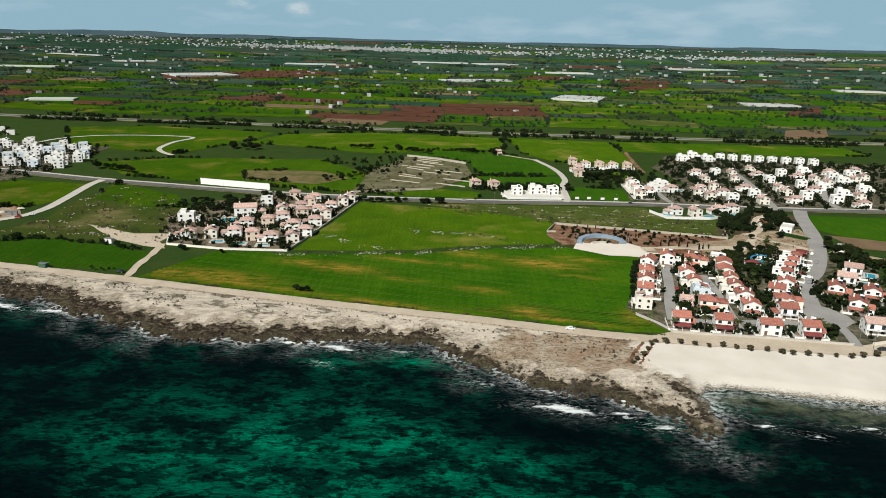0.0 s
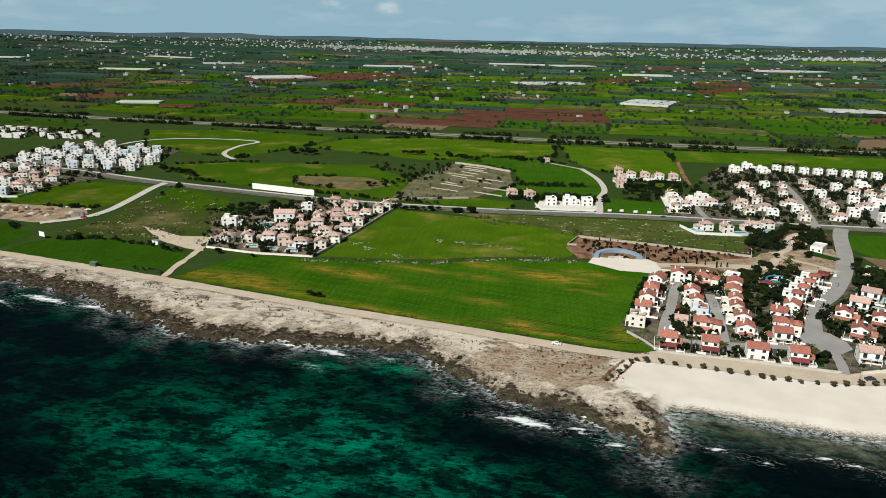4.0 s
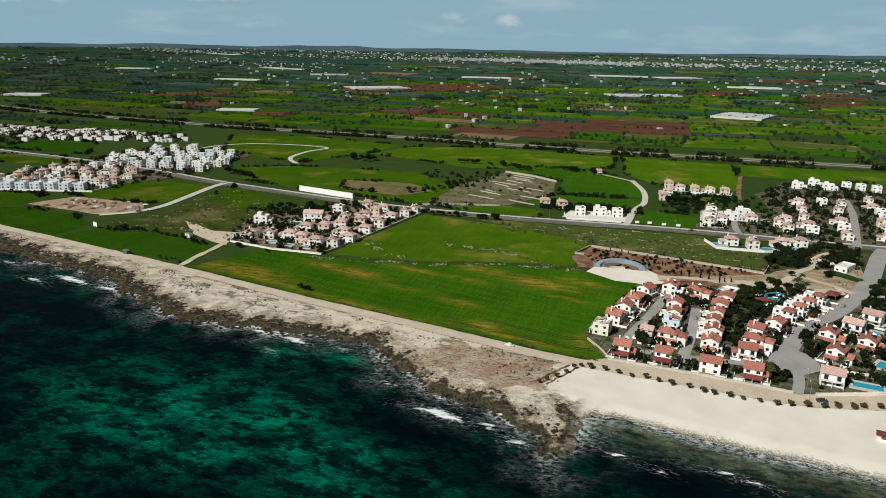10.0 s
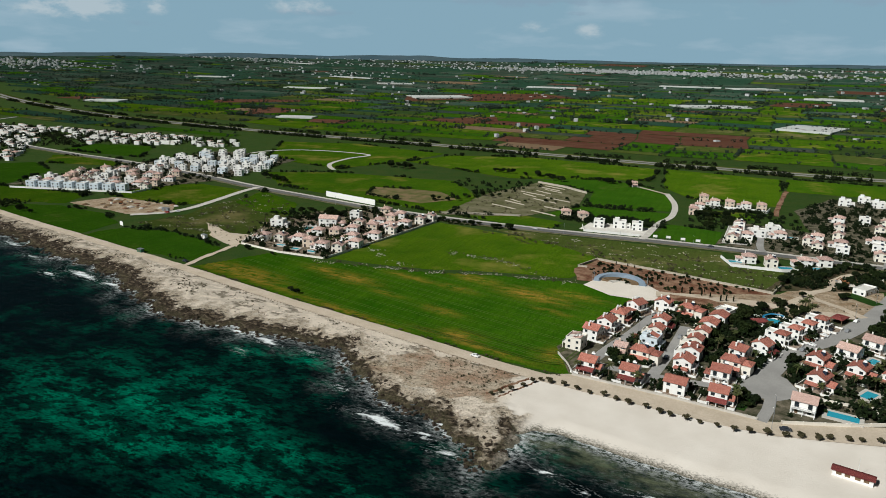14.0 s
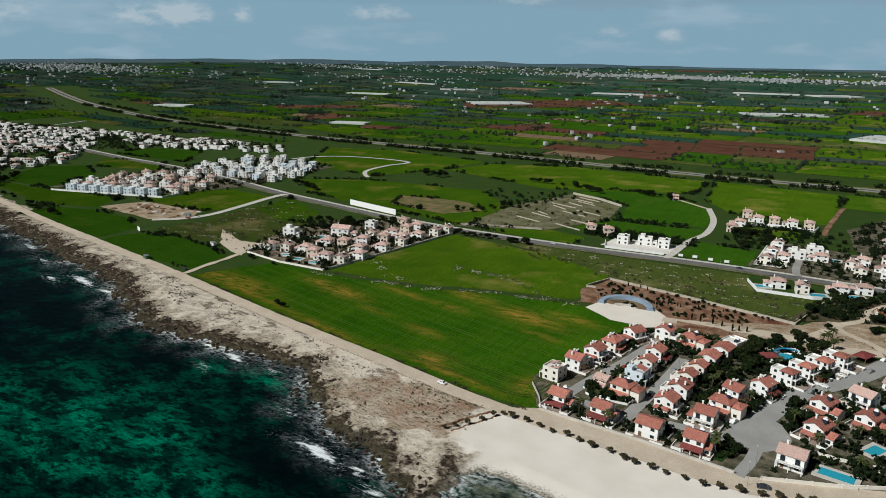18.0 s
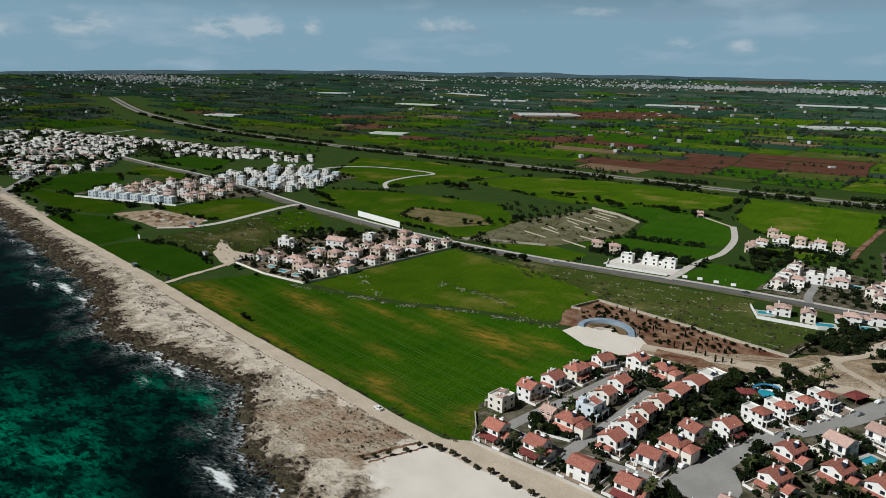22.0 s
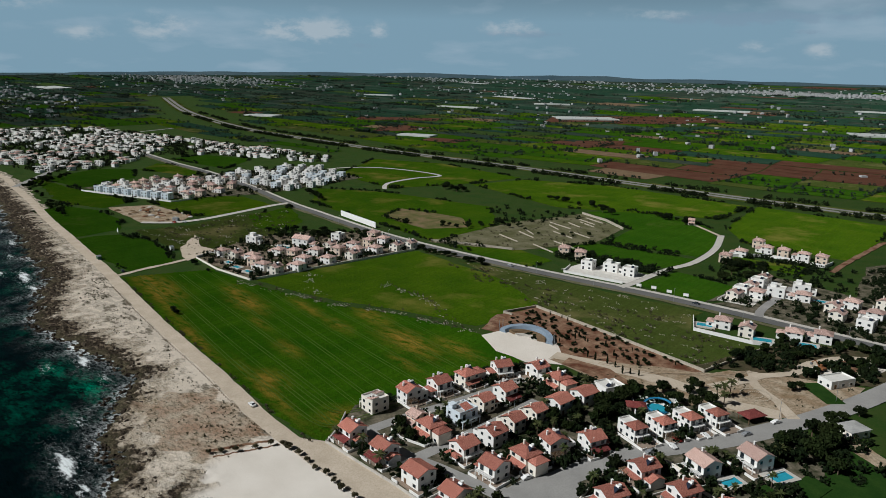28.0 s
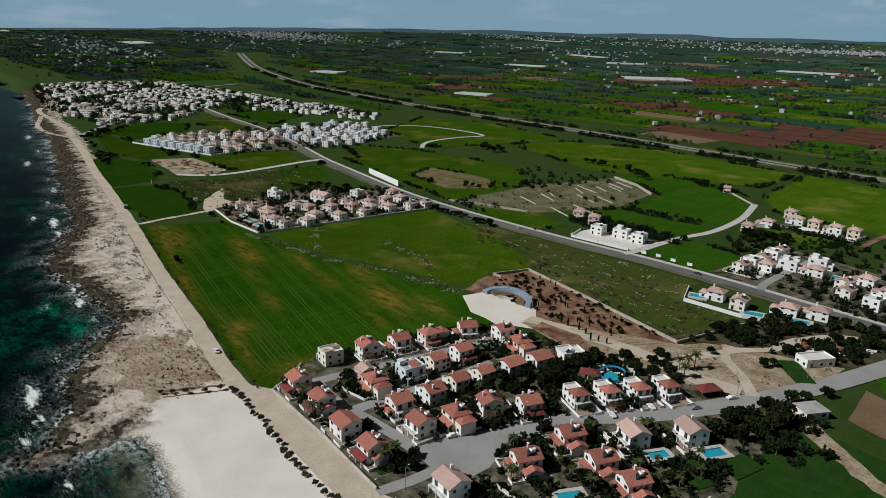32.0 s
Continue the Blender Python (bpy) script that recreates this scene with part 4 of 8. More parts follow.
field([(-330, 370), (-345, 402), (-455, 395), (-540, 400), (-478, 365), (-400, 346)], GREEN, 0.06, "green field near the coast")
field([(-440, 400), (-470, 470), (-530, 500), (-560, 470), (-520, 402)], GREEN_D, 0.06, "dark green field near the far houses")
field([(-20, 437), (20, 424), (63, 397), (154, 375), (163, 412), (158, 415), (132, 414), (126, 432), (127, 444), (60, 442), (0, 441)], OLIVE, 0.07, "olive scrubland with scattered pale stones")
field([(-235, 505), (-115, 478), (-60, 466), (-64, 540), (-110, 600), (-230, 590), (-290, 560)], GREEN, 0.06, "green field north of the main road")
field([(-150, 505), (-95, 492), (-75, 520), (-100, 545), (-160, 540)], MOTTLED, 0.10, "bare brown patch within a green field")
field([(-58, 468), (18, 448), (22, 478), (-8, 488)], GREEN, 0.08, "green field strip by the main road")
field([(0, 495), (40, 505), (86, 512), (88, 545), (20, 540)], GREEN_D, 0.08, "dark green field behind white houses")
field([(-40, 640), (18, 600), (24, 545), (86, 552), (84, 600), (60, 650), (0, 690)], GREEN_D, 0.09, "deep green crop field")
field([(82, 466), (122, 456), (126, 500), (90, 508)], GREEN_D, 0.08, "small green field beside the turning")
field([(100, 555), (148, 548), (150, 575), (105, 570)], GREEN, 0.08, "small green field by a row of houses")
field([(70, 660), (95, 615), (165, 610), (168, 690), (170, 760), (60, 775)], GREEN_B, 0.09, "green field with a yellowish patch")
field([(172, 690), (350, 690), (420, 700), (420, 760), (175, 765)], GREEN, 0.09, "green field along the highway")
field([(-70, 640), (-45, 650), (55, 690), (55, 770), (-90, 790), (-180, 760), (-200, 690)], GREEN_B, 0.08, "green field with tree lines")
field([(-240, 610), (-205, 690), (-190, 770), (-330, 800), (-420, 770), (-350, 640)], GREEN, 0.08, "green field enclosed by a looping lane")
field([(210, 408), (226, 432), (300, 430), (420, 420), (420, 350), (300, 350), (222, 380)], GREEN_D, 0.08, "dark green field beside the wide road")
field([(215, 385), (300, 352), (420, 352), (420, 330), (300, 325), (216, 360)], BROWN, 0.07, "strip of reddish fallow soil")
field([(196, 300), (198, 334), (206, 344), (225, 345), (300, 330), (300, 270), (215, 268)], LAWN, 0.07, "dark green lawn and rough grass behind villas")
patch("earth_track", up([(197, 350), (203, 357), (213, 347), (229, 334), (264, 315), (262, 311), (226, 329), (210, 341)]), WASTE, 0.1, "dusty earth track beside a low white house", "ground", wob=0.8, step=4)
field([(-590, 578), (-596, 631), (-521, 652), (-466, 575)], GREEN_D, 0.08, "dark green field among distant houses")
field([(-480, 560), (-440, 520), (-520, 500), (-560, 545)], GREEN, 0.07, "green field among distant houses")

patch("garden_ground", up([(62, 394), (153, 372), (146, 356), (112, 348), (88, 350), (60, 352), (54, 372)]), REDGARDEN, 0.10, "reddish planted earth in a walled garden", "ground")
patch("forecourt", up([(64, 344), (70, 362), (86, 368), (100, 352), (108, 340), (96, 333), (80, 335)]), SANDM, 0.14, "pale gravel forecourt of an open-air stage", "ground")
patch("wasteland", up([(100, 342), (110, 352), (150, 368), (166, 384), (205, 398), (200, 376), (188, 352), (165, 336), (130, 334)]), WASTE, 0.12, "bare sandy earth with tracks", "ground")
patch("scrubland", up([(146, 372), (164, 412), (168, 432), (205, 440), (222, 428), (206, 400), (166, 384)]), ORCHARD, 0.08, "brown earth under an orchard", "ground")
patch("compound_ground", up([(-139, 333), (-78, 327), (-58, 440), (-100, 462), (-150, 430), (-160, 385)]), COURT, 0.09, "worn brownish paving of a walled holiday compound", "ground")
patch("plaza", up([(-133, 383), (-130, 396), (-112, 384), (-117, 373)]), PAVING, 0.1, "white paved plaza round a large pool", "ground", wob=0.3)
patch("earth_lot", up([(-196, 368), (-164, 352), (-142, 352), (-144, 338), (-138, 326), (-150, 330), (-170, 342)]), TRACK, 0.11, "bare pale earth lot", "ground")
patch("earth_lot", up([(-318, 403), (-255, 402), (-238, 378), (-262, 362), (-330, 372)]), WASTE, 0.09, "dug up reddish building plot", "ground")
patch("estate_ground", up([(82, 239), (116, 235), (148, 231), (175, 236), (210, 262), (206, 320), (196, 345), (176, 345), (152, 336), (112, 334), (94, 332), (84, 290), (72, 262)]),
      GARDEN, 0.07, "gardens and paving of a housing estate", "ground")
patch("terraced_ground", up([(-66, 462), (-10, 484), (18, 536), (14, 595), (-38, 628), (-62, 552)]), TERRACE, 0.13, "stony brown terraces between low walls", "ground")
patch("estate_ground", up([(124, 460), (190, 455), (300, 452), (420, 455), (420, 640), (205, 668), (174, 600), (180, 522)]), GARDEN, 0.07, "gardens and paving of a housing estate", "ground")
patch("estate_ground", up([(122, 462), (184, 524), (132, 536)]), GARDEN, 0.07, "gardens and paving of a housing estate", "ground")
patch("estate_ground", up([(-440, 402), (-330, 430), (-300, 500), (-310, 640), (-430, 660), (-440, 540)]), GARDEN, 0.07, "paved plots of a white housing estate", "ground")
patch("beach_road", up([(70, 233), (84, 239), (116, 235), (148, 230.5), (185, 243), (240, 248), (240, 238), (185, 231), (150, 222), (100, 225.5)]), TRACK, 0.12, "wide sandy lane below the garden walls", "road", wob=0.5)

ribbon("track", COAST_TRACK, 7.6, TRACK, 0.12, "sandy coast track between field and rocky shore", "track", rough_edge=0.3)
ribbon("track_branch", up([(-137, 284), (-139, 300), (-140, 322), (-142, 334)]), 4, TRACK, 0.13, "sandy farm track", "track", rough_edge=0.7)
MAIN = up([(-1000, 690), (-760, 605), (-568, 562), (-470, 547), (-350, 519), (-250, 489), (-200, 477), (-150, 465.5), (-108, 457), (-60, 451.5), (0, 449.5), (48, 450.5), (90, 453), (132, 453), (171, 450.5), (215, 448.5), (300, 450), (420, 452)])
ribbon("road_main", MAIN, 8.5, ASPHALT_D, 0.16, "dark asphalt coast road", step=8)
ribbon("pavement", MAIN, 3.0, CONCRETE, 0.30, "pale concrete pavement along the coast road", "pavement", offset=6.4, step=8, thick=0.3)
ribbon("verge", MAIN, 4.0, TERRACE, 0.15, "stony earth verge of the coast road", "verge", offset=-6.6, step=8, rough_edge=0.8)
ribbon("road_side", up([(-246, 489), (-246, 470), (-240, 428), (-237, 398), (-242, 378), (-258, 362)]), 7, CONCRETE, 0.17, "pale side road to a building plot")
ribbon("road_north", up([(78, 455), (80, 465), (83, 506), (89, 535), (87, 580), (76, 628)]), 5.5, CONCRETE, 0.17, "pale grey lane leading inland")
HIGHWAY = up([(-1781, 1260), (-1285, 1030), (-890, 900), (-640, 866), (-440, 850), (-250, 842), (-89, 825), (20, 812), (130, 806), (240, 803), (420, 800), (800, 800), (1600, 790), (3000, 760)])
for off in (-7.5, 7.5):
    ribbon("road_highway", HIGHWAY, 10.0, HIGHWAYGREY, 0.40, "pale grey highway carriageway", step=20, offset=off)
ribbon("verge", HIGHWAY, 44, OLIVE, 0.25, "grassy banks of the highway", "verge", step=20, rough_edge=3)
ribbon("road_beach", up([(149.5, 250), (148.2, 239), (146, 230)]), 4.5, ASPHALT, 0.18, "narrow asphalt lane down to the beach")
ribbon("road_estate", up([(146, 250), (147, 262), (151, 277), (160, 298), (173, 316), (183, 333), (194, 355), (206, 385), (219, 425), (228, 447)]), 10.0, ASPHALT, 0.19, "wide pale asphalt road through the housing estate")
TURNING = up([(132, 248), (139, 253), (140, 261), (149, 273), (155, 267.5), (158, 259), (158, 253), (150.5, 246.5), (145, 247.5)])
patch("road_turning", TURNING, ASPHALT, 0.17, "wide asphalt turning area", "road", wob=0.3)
ribbon("road_a", up([(87, 250), (91, 268), (97, 289), (103, 315), (106, 331)]), 5.2, ASPHALT, 0.18, "narrow asphalt estate street")
ribbon("road_b", up([(109, 243), (112, 262), (115, 284), (117, 306)]), 5.2, ASPHALT, 0.18, "narrow asphalt estate street")
ribbon("road_c", up([(86, 252), (104, 249), (118, 250), (132, 250.5), (142, 253)]), 5.0, ASPHALT, 0.175, "narrow asphalt estate street")
ribbon("lane", up([(100, 347), (118, 349), (140, 352), (158, 352), (172, 349), (186, 352)]), 9, TRACK, 0.16, "sandy lane through waste ground", "track", rough_edge=0.8)
ribbon("lane", up([(167, 384), (172, 372), (182, 362), (190, 352)]), 4, TRACK, 0.17, "sandy lane through waste ground", "track", rough_edge=0.8)
ribbon("lane", up([(160, 359), (167, 373), (171, 382), (180, 394), (182, 403), (186, 415), (194, 426), (206, 433)]), 5, TRACK, 0.17, "sandy drive round a low white house", "track", rough_edge=0.8)
patch("gravel_yard", up([(183, 398), (184.5, 406), (188, 417), (194, 424.5), (203, 431), (208, 424), (205.5, 415), (199, 406.5), (191, 402)]), SANDM, 0.1, "pale gravel yard behind a low white house", "ground", wob=0.5, step=4)
patch("planting_bed", up([(196 + 6.2 * math.cos(radians(a)), 416 + 6.2 * math.sin(radians(a))) for a in range(0, 360, 30)]), REDGARDEN, 0.1, "round bed of reddish earth in a gravel yard", "ground", wob=0.2, step=3)
ribbon("lane", up([(-388, 640), (-382, 684), (-355, 712), (-305, 722), (-262, 714), (-268, 680), (-266, 640), (-255, 618), (-240, 602)]), 5.5, CONCRETE, 0.20, "pale looping farm lane", "track")
ribbon("lane", up([(44, 655), (60, 640), (76, 625)]), 3.5, TRACK, 0.17, "white farm lane", "track")
ribbon("track_red", up([(160, 571), (162, 603), (169, 670), (172, 690)]), 4.5, REDGARDEN, 0.18, "reddish earth track between green fields", "track", rough_edge=0.6)
ribbon("road_estate_north", up([(213, 446), (220, 480), (232, 540), (240, 600)]), 6, ASPHALT, 0.18, "estate street between white houses")
ribbon("road_estate_north", up([(258, 450), (262, 480), (285, 530), (320, 590)]), 6, ASPHALT, 0.18, "estate street between white houses")
ribbon("road_estate_north", up([(150, 455), (148, 470), (150, 520)]), 5, ASPHALT, 0.18, "estate street between white houses")
ribbon("track_west", up([(-482, 360), (-540, 374), (-600, 382), (-650, 388), (-720, 396), (-760, 410)]), 8, TRACK, 0.13, "sandy coast track towards a village", "track", rough_edge=1.0)
ribbon("track_west", up([(-492, 362), (-505, 356), (-545, 352), (-590, 358), (-640, 374), (-700, 394)]), 6, TRACK, 0.13, "sandy track above the far shore", "track", rough_edge=0.8)
ribbon("verge_west", [(x, y + 44 + 0.0) for x, y in SHORE if -1260 < x < -420], 14, GRASS, 0.13, "rough grass edge of the far shore", "verge", rough_edge=3.0)
patch("forecourt_north", up([(36, 464), (78, 463), (80, 488), (40, 490)]), PAVING, 0.1, "pale paving round white roadside houses", "ground", wob=0.4)
patch("forecourt_north", up([(126, 468), (143, 468), (144, 524), (129, 524)]), PAVING, 0.1, "pale paving round a row of houses", "ground", wob=0.4)
ribbon("road_west", up([(-486, 361), (-560, 420), (-620, 470), (-700, 520), (-800, 640), (-917, 700), (-960, 800)]), 7, ASPHALT, 0.18, "road along a distant village")


patch("lawn", up([(184, 384), (196, 372), (201, 377), (190, 390)]), LAWN, 0.1, "green lawn beside a low white house", "lawn", wob=0.3)
patch("lawn", up([(199, 306), (206, 303), (209, 314), (202, 318)]), LAWN, 0.1, "green lawn beside a pool", "lawn", wob=0.3)
patch("lawn", up([(191, 296), (201, 291), (204, 299), (194, 304)]), LAWN, 0.1, "green lawn beside a pool", "lawn", wob=0.3)
patch("lawn", up([(136, 236), (141, 235), (144, 246), (139, 247)]), LAWN, 0.1, "small green lawn behind the beach wall", "lawn", wob=0.3)
patch("garden_bed", up([(106, 347), (124, 349), (140, 341), (136, 335), (118, 338), (108, 341)]), REDGARDEN, 0.1, "dug brown garden earth below cypresses", "ground")
for off in (-0.9, 0.9):
    ribbon("track_mark", up([(167, 384), (160, 372), (150, 366), (138, 356), (118, 351)]), 0.4, DIRT, 0.1, "pale wheel track over waste ground", "track", step=2.5, offset=off)
    ribbon("track_mark", up([(10, 257), (45, 249.5), (70, 244.5), (77.5, 247), (80.5, 258), (83.5, 275), (90, 310), (93, 325)]), 0.4, TRAM, 0.1, "paired wheel track turning at the field's corner", "track", step=2.5, offset=off)
    ribbon("track_mark", up([(30, 262), (60, 255), (71, 254), (75, 259), (78.5, 270), (82, 288)]), 0.4, TRAM, 0.1, "paired wheel track turning at the field's corner", "track", step=2.5, offset=off)



def wheel_tracks():
    """Paired wheel marks along the drilled rows of the big field, parallel to the coast."""
    poly = up([(-128, 287), (-59, 269), (24, 251), (80, 242), (88, 290), (94, 326), (60, 343), (17, 337), (-17, 326), (-50, 322), (-108, 322)])
    d = Vector((208, -52, 0)).normalized()
    n = Vector((-d.y, d.x, 0))
    o = Vector((U * -137, U * 286, 0))
    V, F = [], []
    for k in range(1, 14):
        for off in (-0.9, 0.9):
            run = []
            for i in range(0, 330):
                u = i * 1.0
                q = o + d * u + n * (k * 8.3 + off + 0.9 * math.sin(u * 0.02 + k))
                if inside(q.x, q.y, poly):
                    run.append(q)
            for a, b in zip(run, run[1:]):
                w = 0.17 + 0.05 * math.sin(a.x * 0.05 + k * 2.1)
                c = len(V)
                for p, s in ((a, 1), (a, -1), (b, -1), (b, 1)):
                    V.append((p.x + n.x * w * s, p.y + n.y * w * s, 0.065))
                F.append((c, c + 1, c + 2, c + 3))
    tagged(new("wheel_tracks", mesh_of("wheel_tracks", V, F, TRAM)), "pale paired wheel tracks through the crop", "tracks", kind="stuff")


wheel_tracks()

# far farmland: plots split again and again, each its own crop or soil, hazed far off
FAR_MATS = [GREEN, GREEN_B, GREEN_D, OLIVE, REDSOIL, BROWN, GRASS, PLASTIC, HAZE_A, HAZE_B, HAZE_C]
RED_AREA = up([(-100, 895), (-108, 1034), (-18, 1218), (82, 1210), (163, 1103), (139, 1009), (20, 990)])


def near_line(ring, line, r):
    p = np.array([(a[0] + (b[0] - a[0]) * k / 4, a[1] + (b[1] - a[1]) * k / 4) for a, b in zip(ring, ring[1:] + ring[:1]) for k in range(4)])
    for (ax, ay), (bx, by) in zip(line, line[1:]):
        dx, dy = bx - ax, by - ay
        u = np.clip(((p[:, 0] - ax) * dx + (p[:, 1] - ay) * dy) / (dx * dx + dy * dy), 0, 1)
        if (np.hypot(p[:, 0] - ax - u * dx, p[:, 1] - ay - u * dy) < r).any():
            return True
    return False


def farmland():
    rnd = random.Random(11)
    plots = []

    def split(x0, x1, y0, y1, size):
        w, h = x1 - x0, y1 - y0
        if w < size * 1.25 and h < size * 0.62 or (w < size * 2 and h < size * 0.8 and rnd.random() < 0.25):
            plots.append((x0, x1, y0, y1))
            return
        u = rnd.uniform(0.36, 0.64)
        if w > h * 1.9:
            split(x0, x0 + w * u, y0, y1, size)
            split(x0 + w * u, x1, y0, y1, size)
        else:
            split(x0, x1, y0, y0 + h * u, size)
            split(x0, x1, y0 + h * u, y1, size)

    split(-2300, 3600, 960, 1900, 125)
    split(-2900, 4400, 1900, 3100, 165)
    split(-4600, 4600, 3100, 4760, 240)
    split(-4600, -2300, 460, 1900, 165)
    split(-4600, -2900, 1900, 3100, 200)
    split(-2300, -1320, 560, 960, 110)
    split(-1320, -560, 880, 960, 100)
    verts, faces, mats, corners = [], [], [], []
    ca, sa = math.cos(radians(-4)), math.sin(radians(-4))
    for x0, x1, y0, y1 in plots:
        gap = 1.2
        ring = []
        for x, y in ((x0 + gap, y0 + gap), (x1 - gap, y0 + gap), (x1 - gap, y1 - gap), (x0 + gap, y1 - gap)):
            x, y = x + 34 * noise.noise((x / 310, y / 310, 0)), y + 34 * noise.noise((x / 310, y / 310, 5))
            ring.append((x * ca - y * sa, x * sa + y * ca))
        cx, cy = sum(q[0] for q in ring) / 4, sum(q[1] for q in ring) / 4
        hy = np.interp(cx, [q[0] for q in HIGHWAY], [q[1] for q in HIGHWAY])
        if cx > -600 and min(q[1] for q in ring) < hy + 34 or any(inside(*q, FAR_VILLAGE) for q in ring) or shore_distance(cx, cy) < 110 or near_line(ring, HIGHWAY, 45):
            continue
        red = inside(cx, cy, RED_AREA)
        big = noise.noise((cx / 900, cy / 900, 9))
        # the haze-tinted crop colours take over with distance
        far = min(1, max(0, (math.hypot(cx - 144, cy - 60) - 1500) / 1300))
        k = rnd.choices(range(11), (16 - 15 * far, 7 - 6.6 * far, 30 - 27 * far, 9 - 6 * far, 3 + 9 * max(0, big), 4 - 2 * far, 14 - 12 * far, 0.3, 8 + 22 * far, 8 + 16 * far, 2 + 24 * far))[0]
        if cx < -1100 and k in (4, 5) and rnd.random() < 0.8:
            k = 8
        if red:
            k = 4
        n = 3
        base = len(verts)
        for j in range(n + 1):
            for i in range(n + 1):
                u, v = i / n, j / n
                x = (1 - v) * ((1 - u) * ring[0][0] + u * ring[1][0]) + v * ((1 - u) * ring[3][0] + u * ring[2][0])
                y = (1 - v) * ((1 - u) * ring[0][1] + u * ring[1][1]) + v * ((1 - u) * ring[3][1] + u * ring[2][1])
                verts.append((x, y, float(rise(x, y)) + (0.35 if k != 7 else 2.0)))
        for j in range(n):
            for i in range(n):
                a = base + j * (n + 1) + i
                faces.append((a, a + 1, a + n + 2, a + n + 1))
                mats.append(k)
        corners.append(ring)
    tagged(new("farmland", mesh_of("farmland", verts, faces, FAR_MATS, mats)), "patchwork of green crops and red soil, tinted for haze towards the horizon", "fields", kind="stuff")
    return corners


PLOTS = farmland()


def far_plot(corners, mat, label):
    """A single four-cornered plot of the far plain, following its rise."""
    a, b, c, d = [Vector((*q, 0)) for q in up(corners)]
    n, V, F = 6, [], []
    for j in range(n + 1):
        for i in range(n + 1):
            q = a.lerp(b, i / n).lerp(d.lerp(c, i / n), j / n)
            V.append((q.x, q.y, float(rise(q.x, q.y)) + 0.8))
    for j in range(n):
        for i in range(n):
            k = j * (n + 1) + i
            F.append((k, k + 1, k + n + 2, k + n + 1))
    tagged(new("field", mesh_of("field", V, F, mat)), label, "field", kind="structure")


# ploughed red earth among the far crops
for corners in (((-952, 1267), (-800, 1374), (-767, 1318), (-901, 1199)), ((-697, 1040), (-742, 1121), (-694, 1175), (-654, 1116)), ((-535, 996), (-551, 1042), (-481, 1058), (-469, 1003)),
                ((-592, 1474), (-660, 1640), (-470, 1850), (-410, 1729)), ((-471, 1561), (-520, 1690), (-400, 1800), (-343, 1684)), ((-335, 1127), (-350, 1191), (-292, 1254), (-264, 1180)),
                ((360, 1525), (392, 1655), (506, 1712), (485, 1608)), ((514, 1094), (567, 1209), (636, 1240), (581, 1122)), ((-477, 1633), (-506, 1782), (-384, 1899), (-267, 1793)), ((174, 1793), (203, 1909), (318, 1923), (294, 1797))):
    far_plot(corners, REDSOIL, "ploughed field of dark red earth on the far plain")
far_plot(((385, 819), (427, 907), (490, 930), (448, 841)), BROWN, "bare brown field beside the highway")


def far_slab(name, x, y, w, d, h, rot, mat, label, category):
    x, y = U * x, U * y
    bm = boxes((-w / 2, w / 2, -d / 2, d / 2, -1.0, h), bev=0.3)
    ob = part(name, bm, mat, None)
    ob.matrix_world = pose(x, y, float(rise(x, y)), 0, 0, rot)
    return tagged(ob, label, category)


for x, y, w, d, rot in ((235, 1315, 100, 130, -20), (-1098, 1105, 90, 60, 20), (-575, 1640, 170, 120, 40), (-590, 1050, 78, 40, 15), (-890, 2020, 130, 60, 30),
                        (55, 1705, 190, 90, 24), (140, 2390, 150, 110, 30), (790, 2320, 260, 110, 20), (557, 1262, 110, 60, 0), (-420, 2150, 180, 60, 8),
                        (-1000, 1700, 150, 50, 12), (-40, 2400, 220, 60, 0), (330, 2050, 160, 60, -5), (-1500, 1900, 130, 60, 20), (900, 1600, 120, 60, -10)):
    far_slab("greenhouse", x, y, w, d, 3.0, rot, PLASTIC, "long pale plastic-covered greenhouse among far fields", "greenhouse")

# ---- houses ----
def gable(w, d, z, pitch=24, over=0.45, thick=0.16, axis="x"):
    """Gable roof over a w x d block; the ridge runs along axis."""
    bm = bmesh.new()
    if axis == "y":
        w, d = d, w
    hw, hd = w / 2 + over, d / 2 + over
    rz = (d / 2 + over) * math.tan(radians(pitch))
    z0 = z - over * math.tan(radians(pitch))
    prof = [(-hd, z0), (0, z0 + rz), (hd, z0), (hd, z0 + thick), (0, z0 + rz + thick), (-hd, z0 + thick)]
    a = [bm.verts.new((-hw, y, q)) for y, q in prof]
    b = [bm.verts.new((hw, y, q)) for y, q in prof]
    n = len(prof)
    bm.faces.new(a[::-1])
    bm.faces.new(b)
    for i in range(n):
        bm.faces.new((a[i], a[(i + 1) % n], b[(i + 1) % n], b[i]))
    if axis == "y":
        bmesh.ops.rotate(bm, verts=bm.verts, matrix=Matrix.Rotation(radians(90), 3, "Z"))
    bmesh.ops.recalc_face_normals(bm, faces=bm.faces)
    return bm


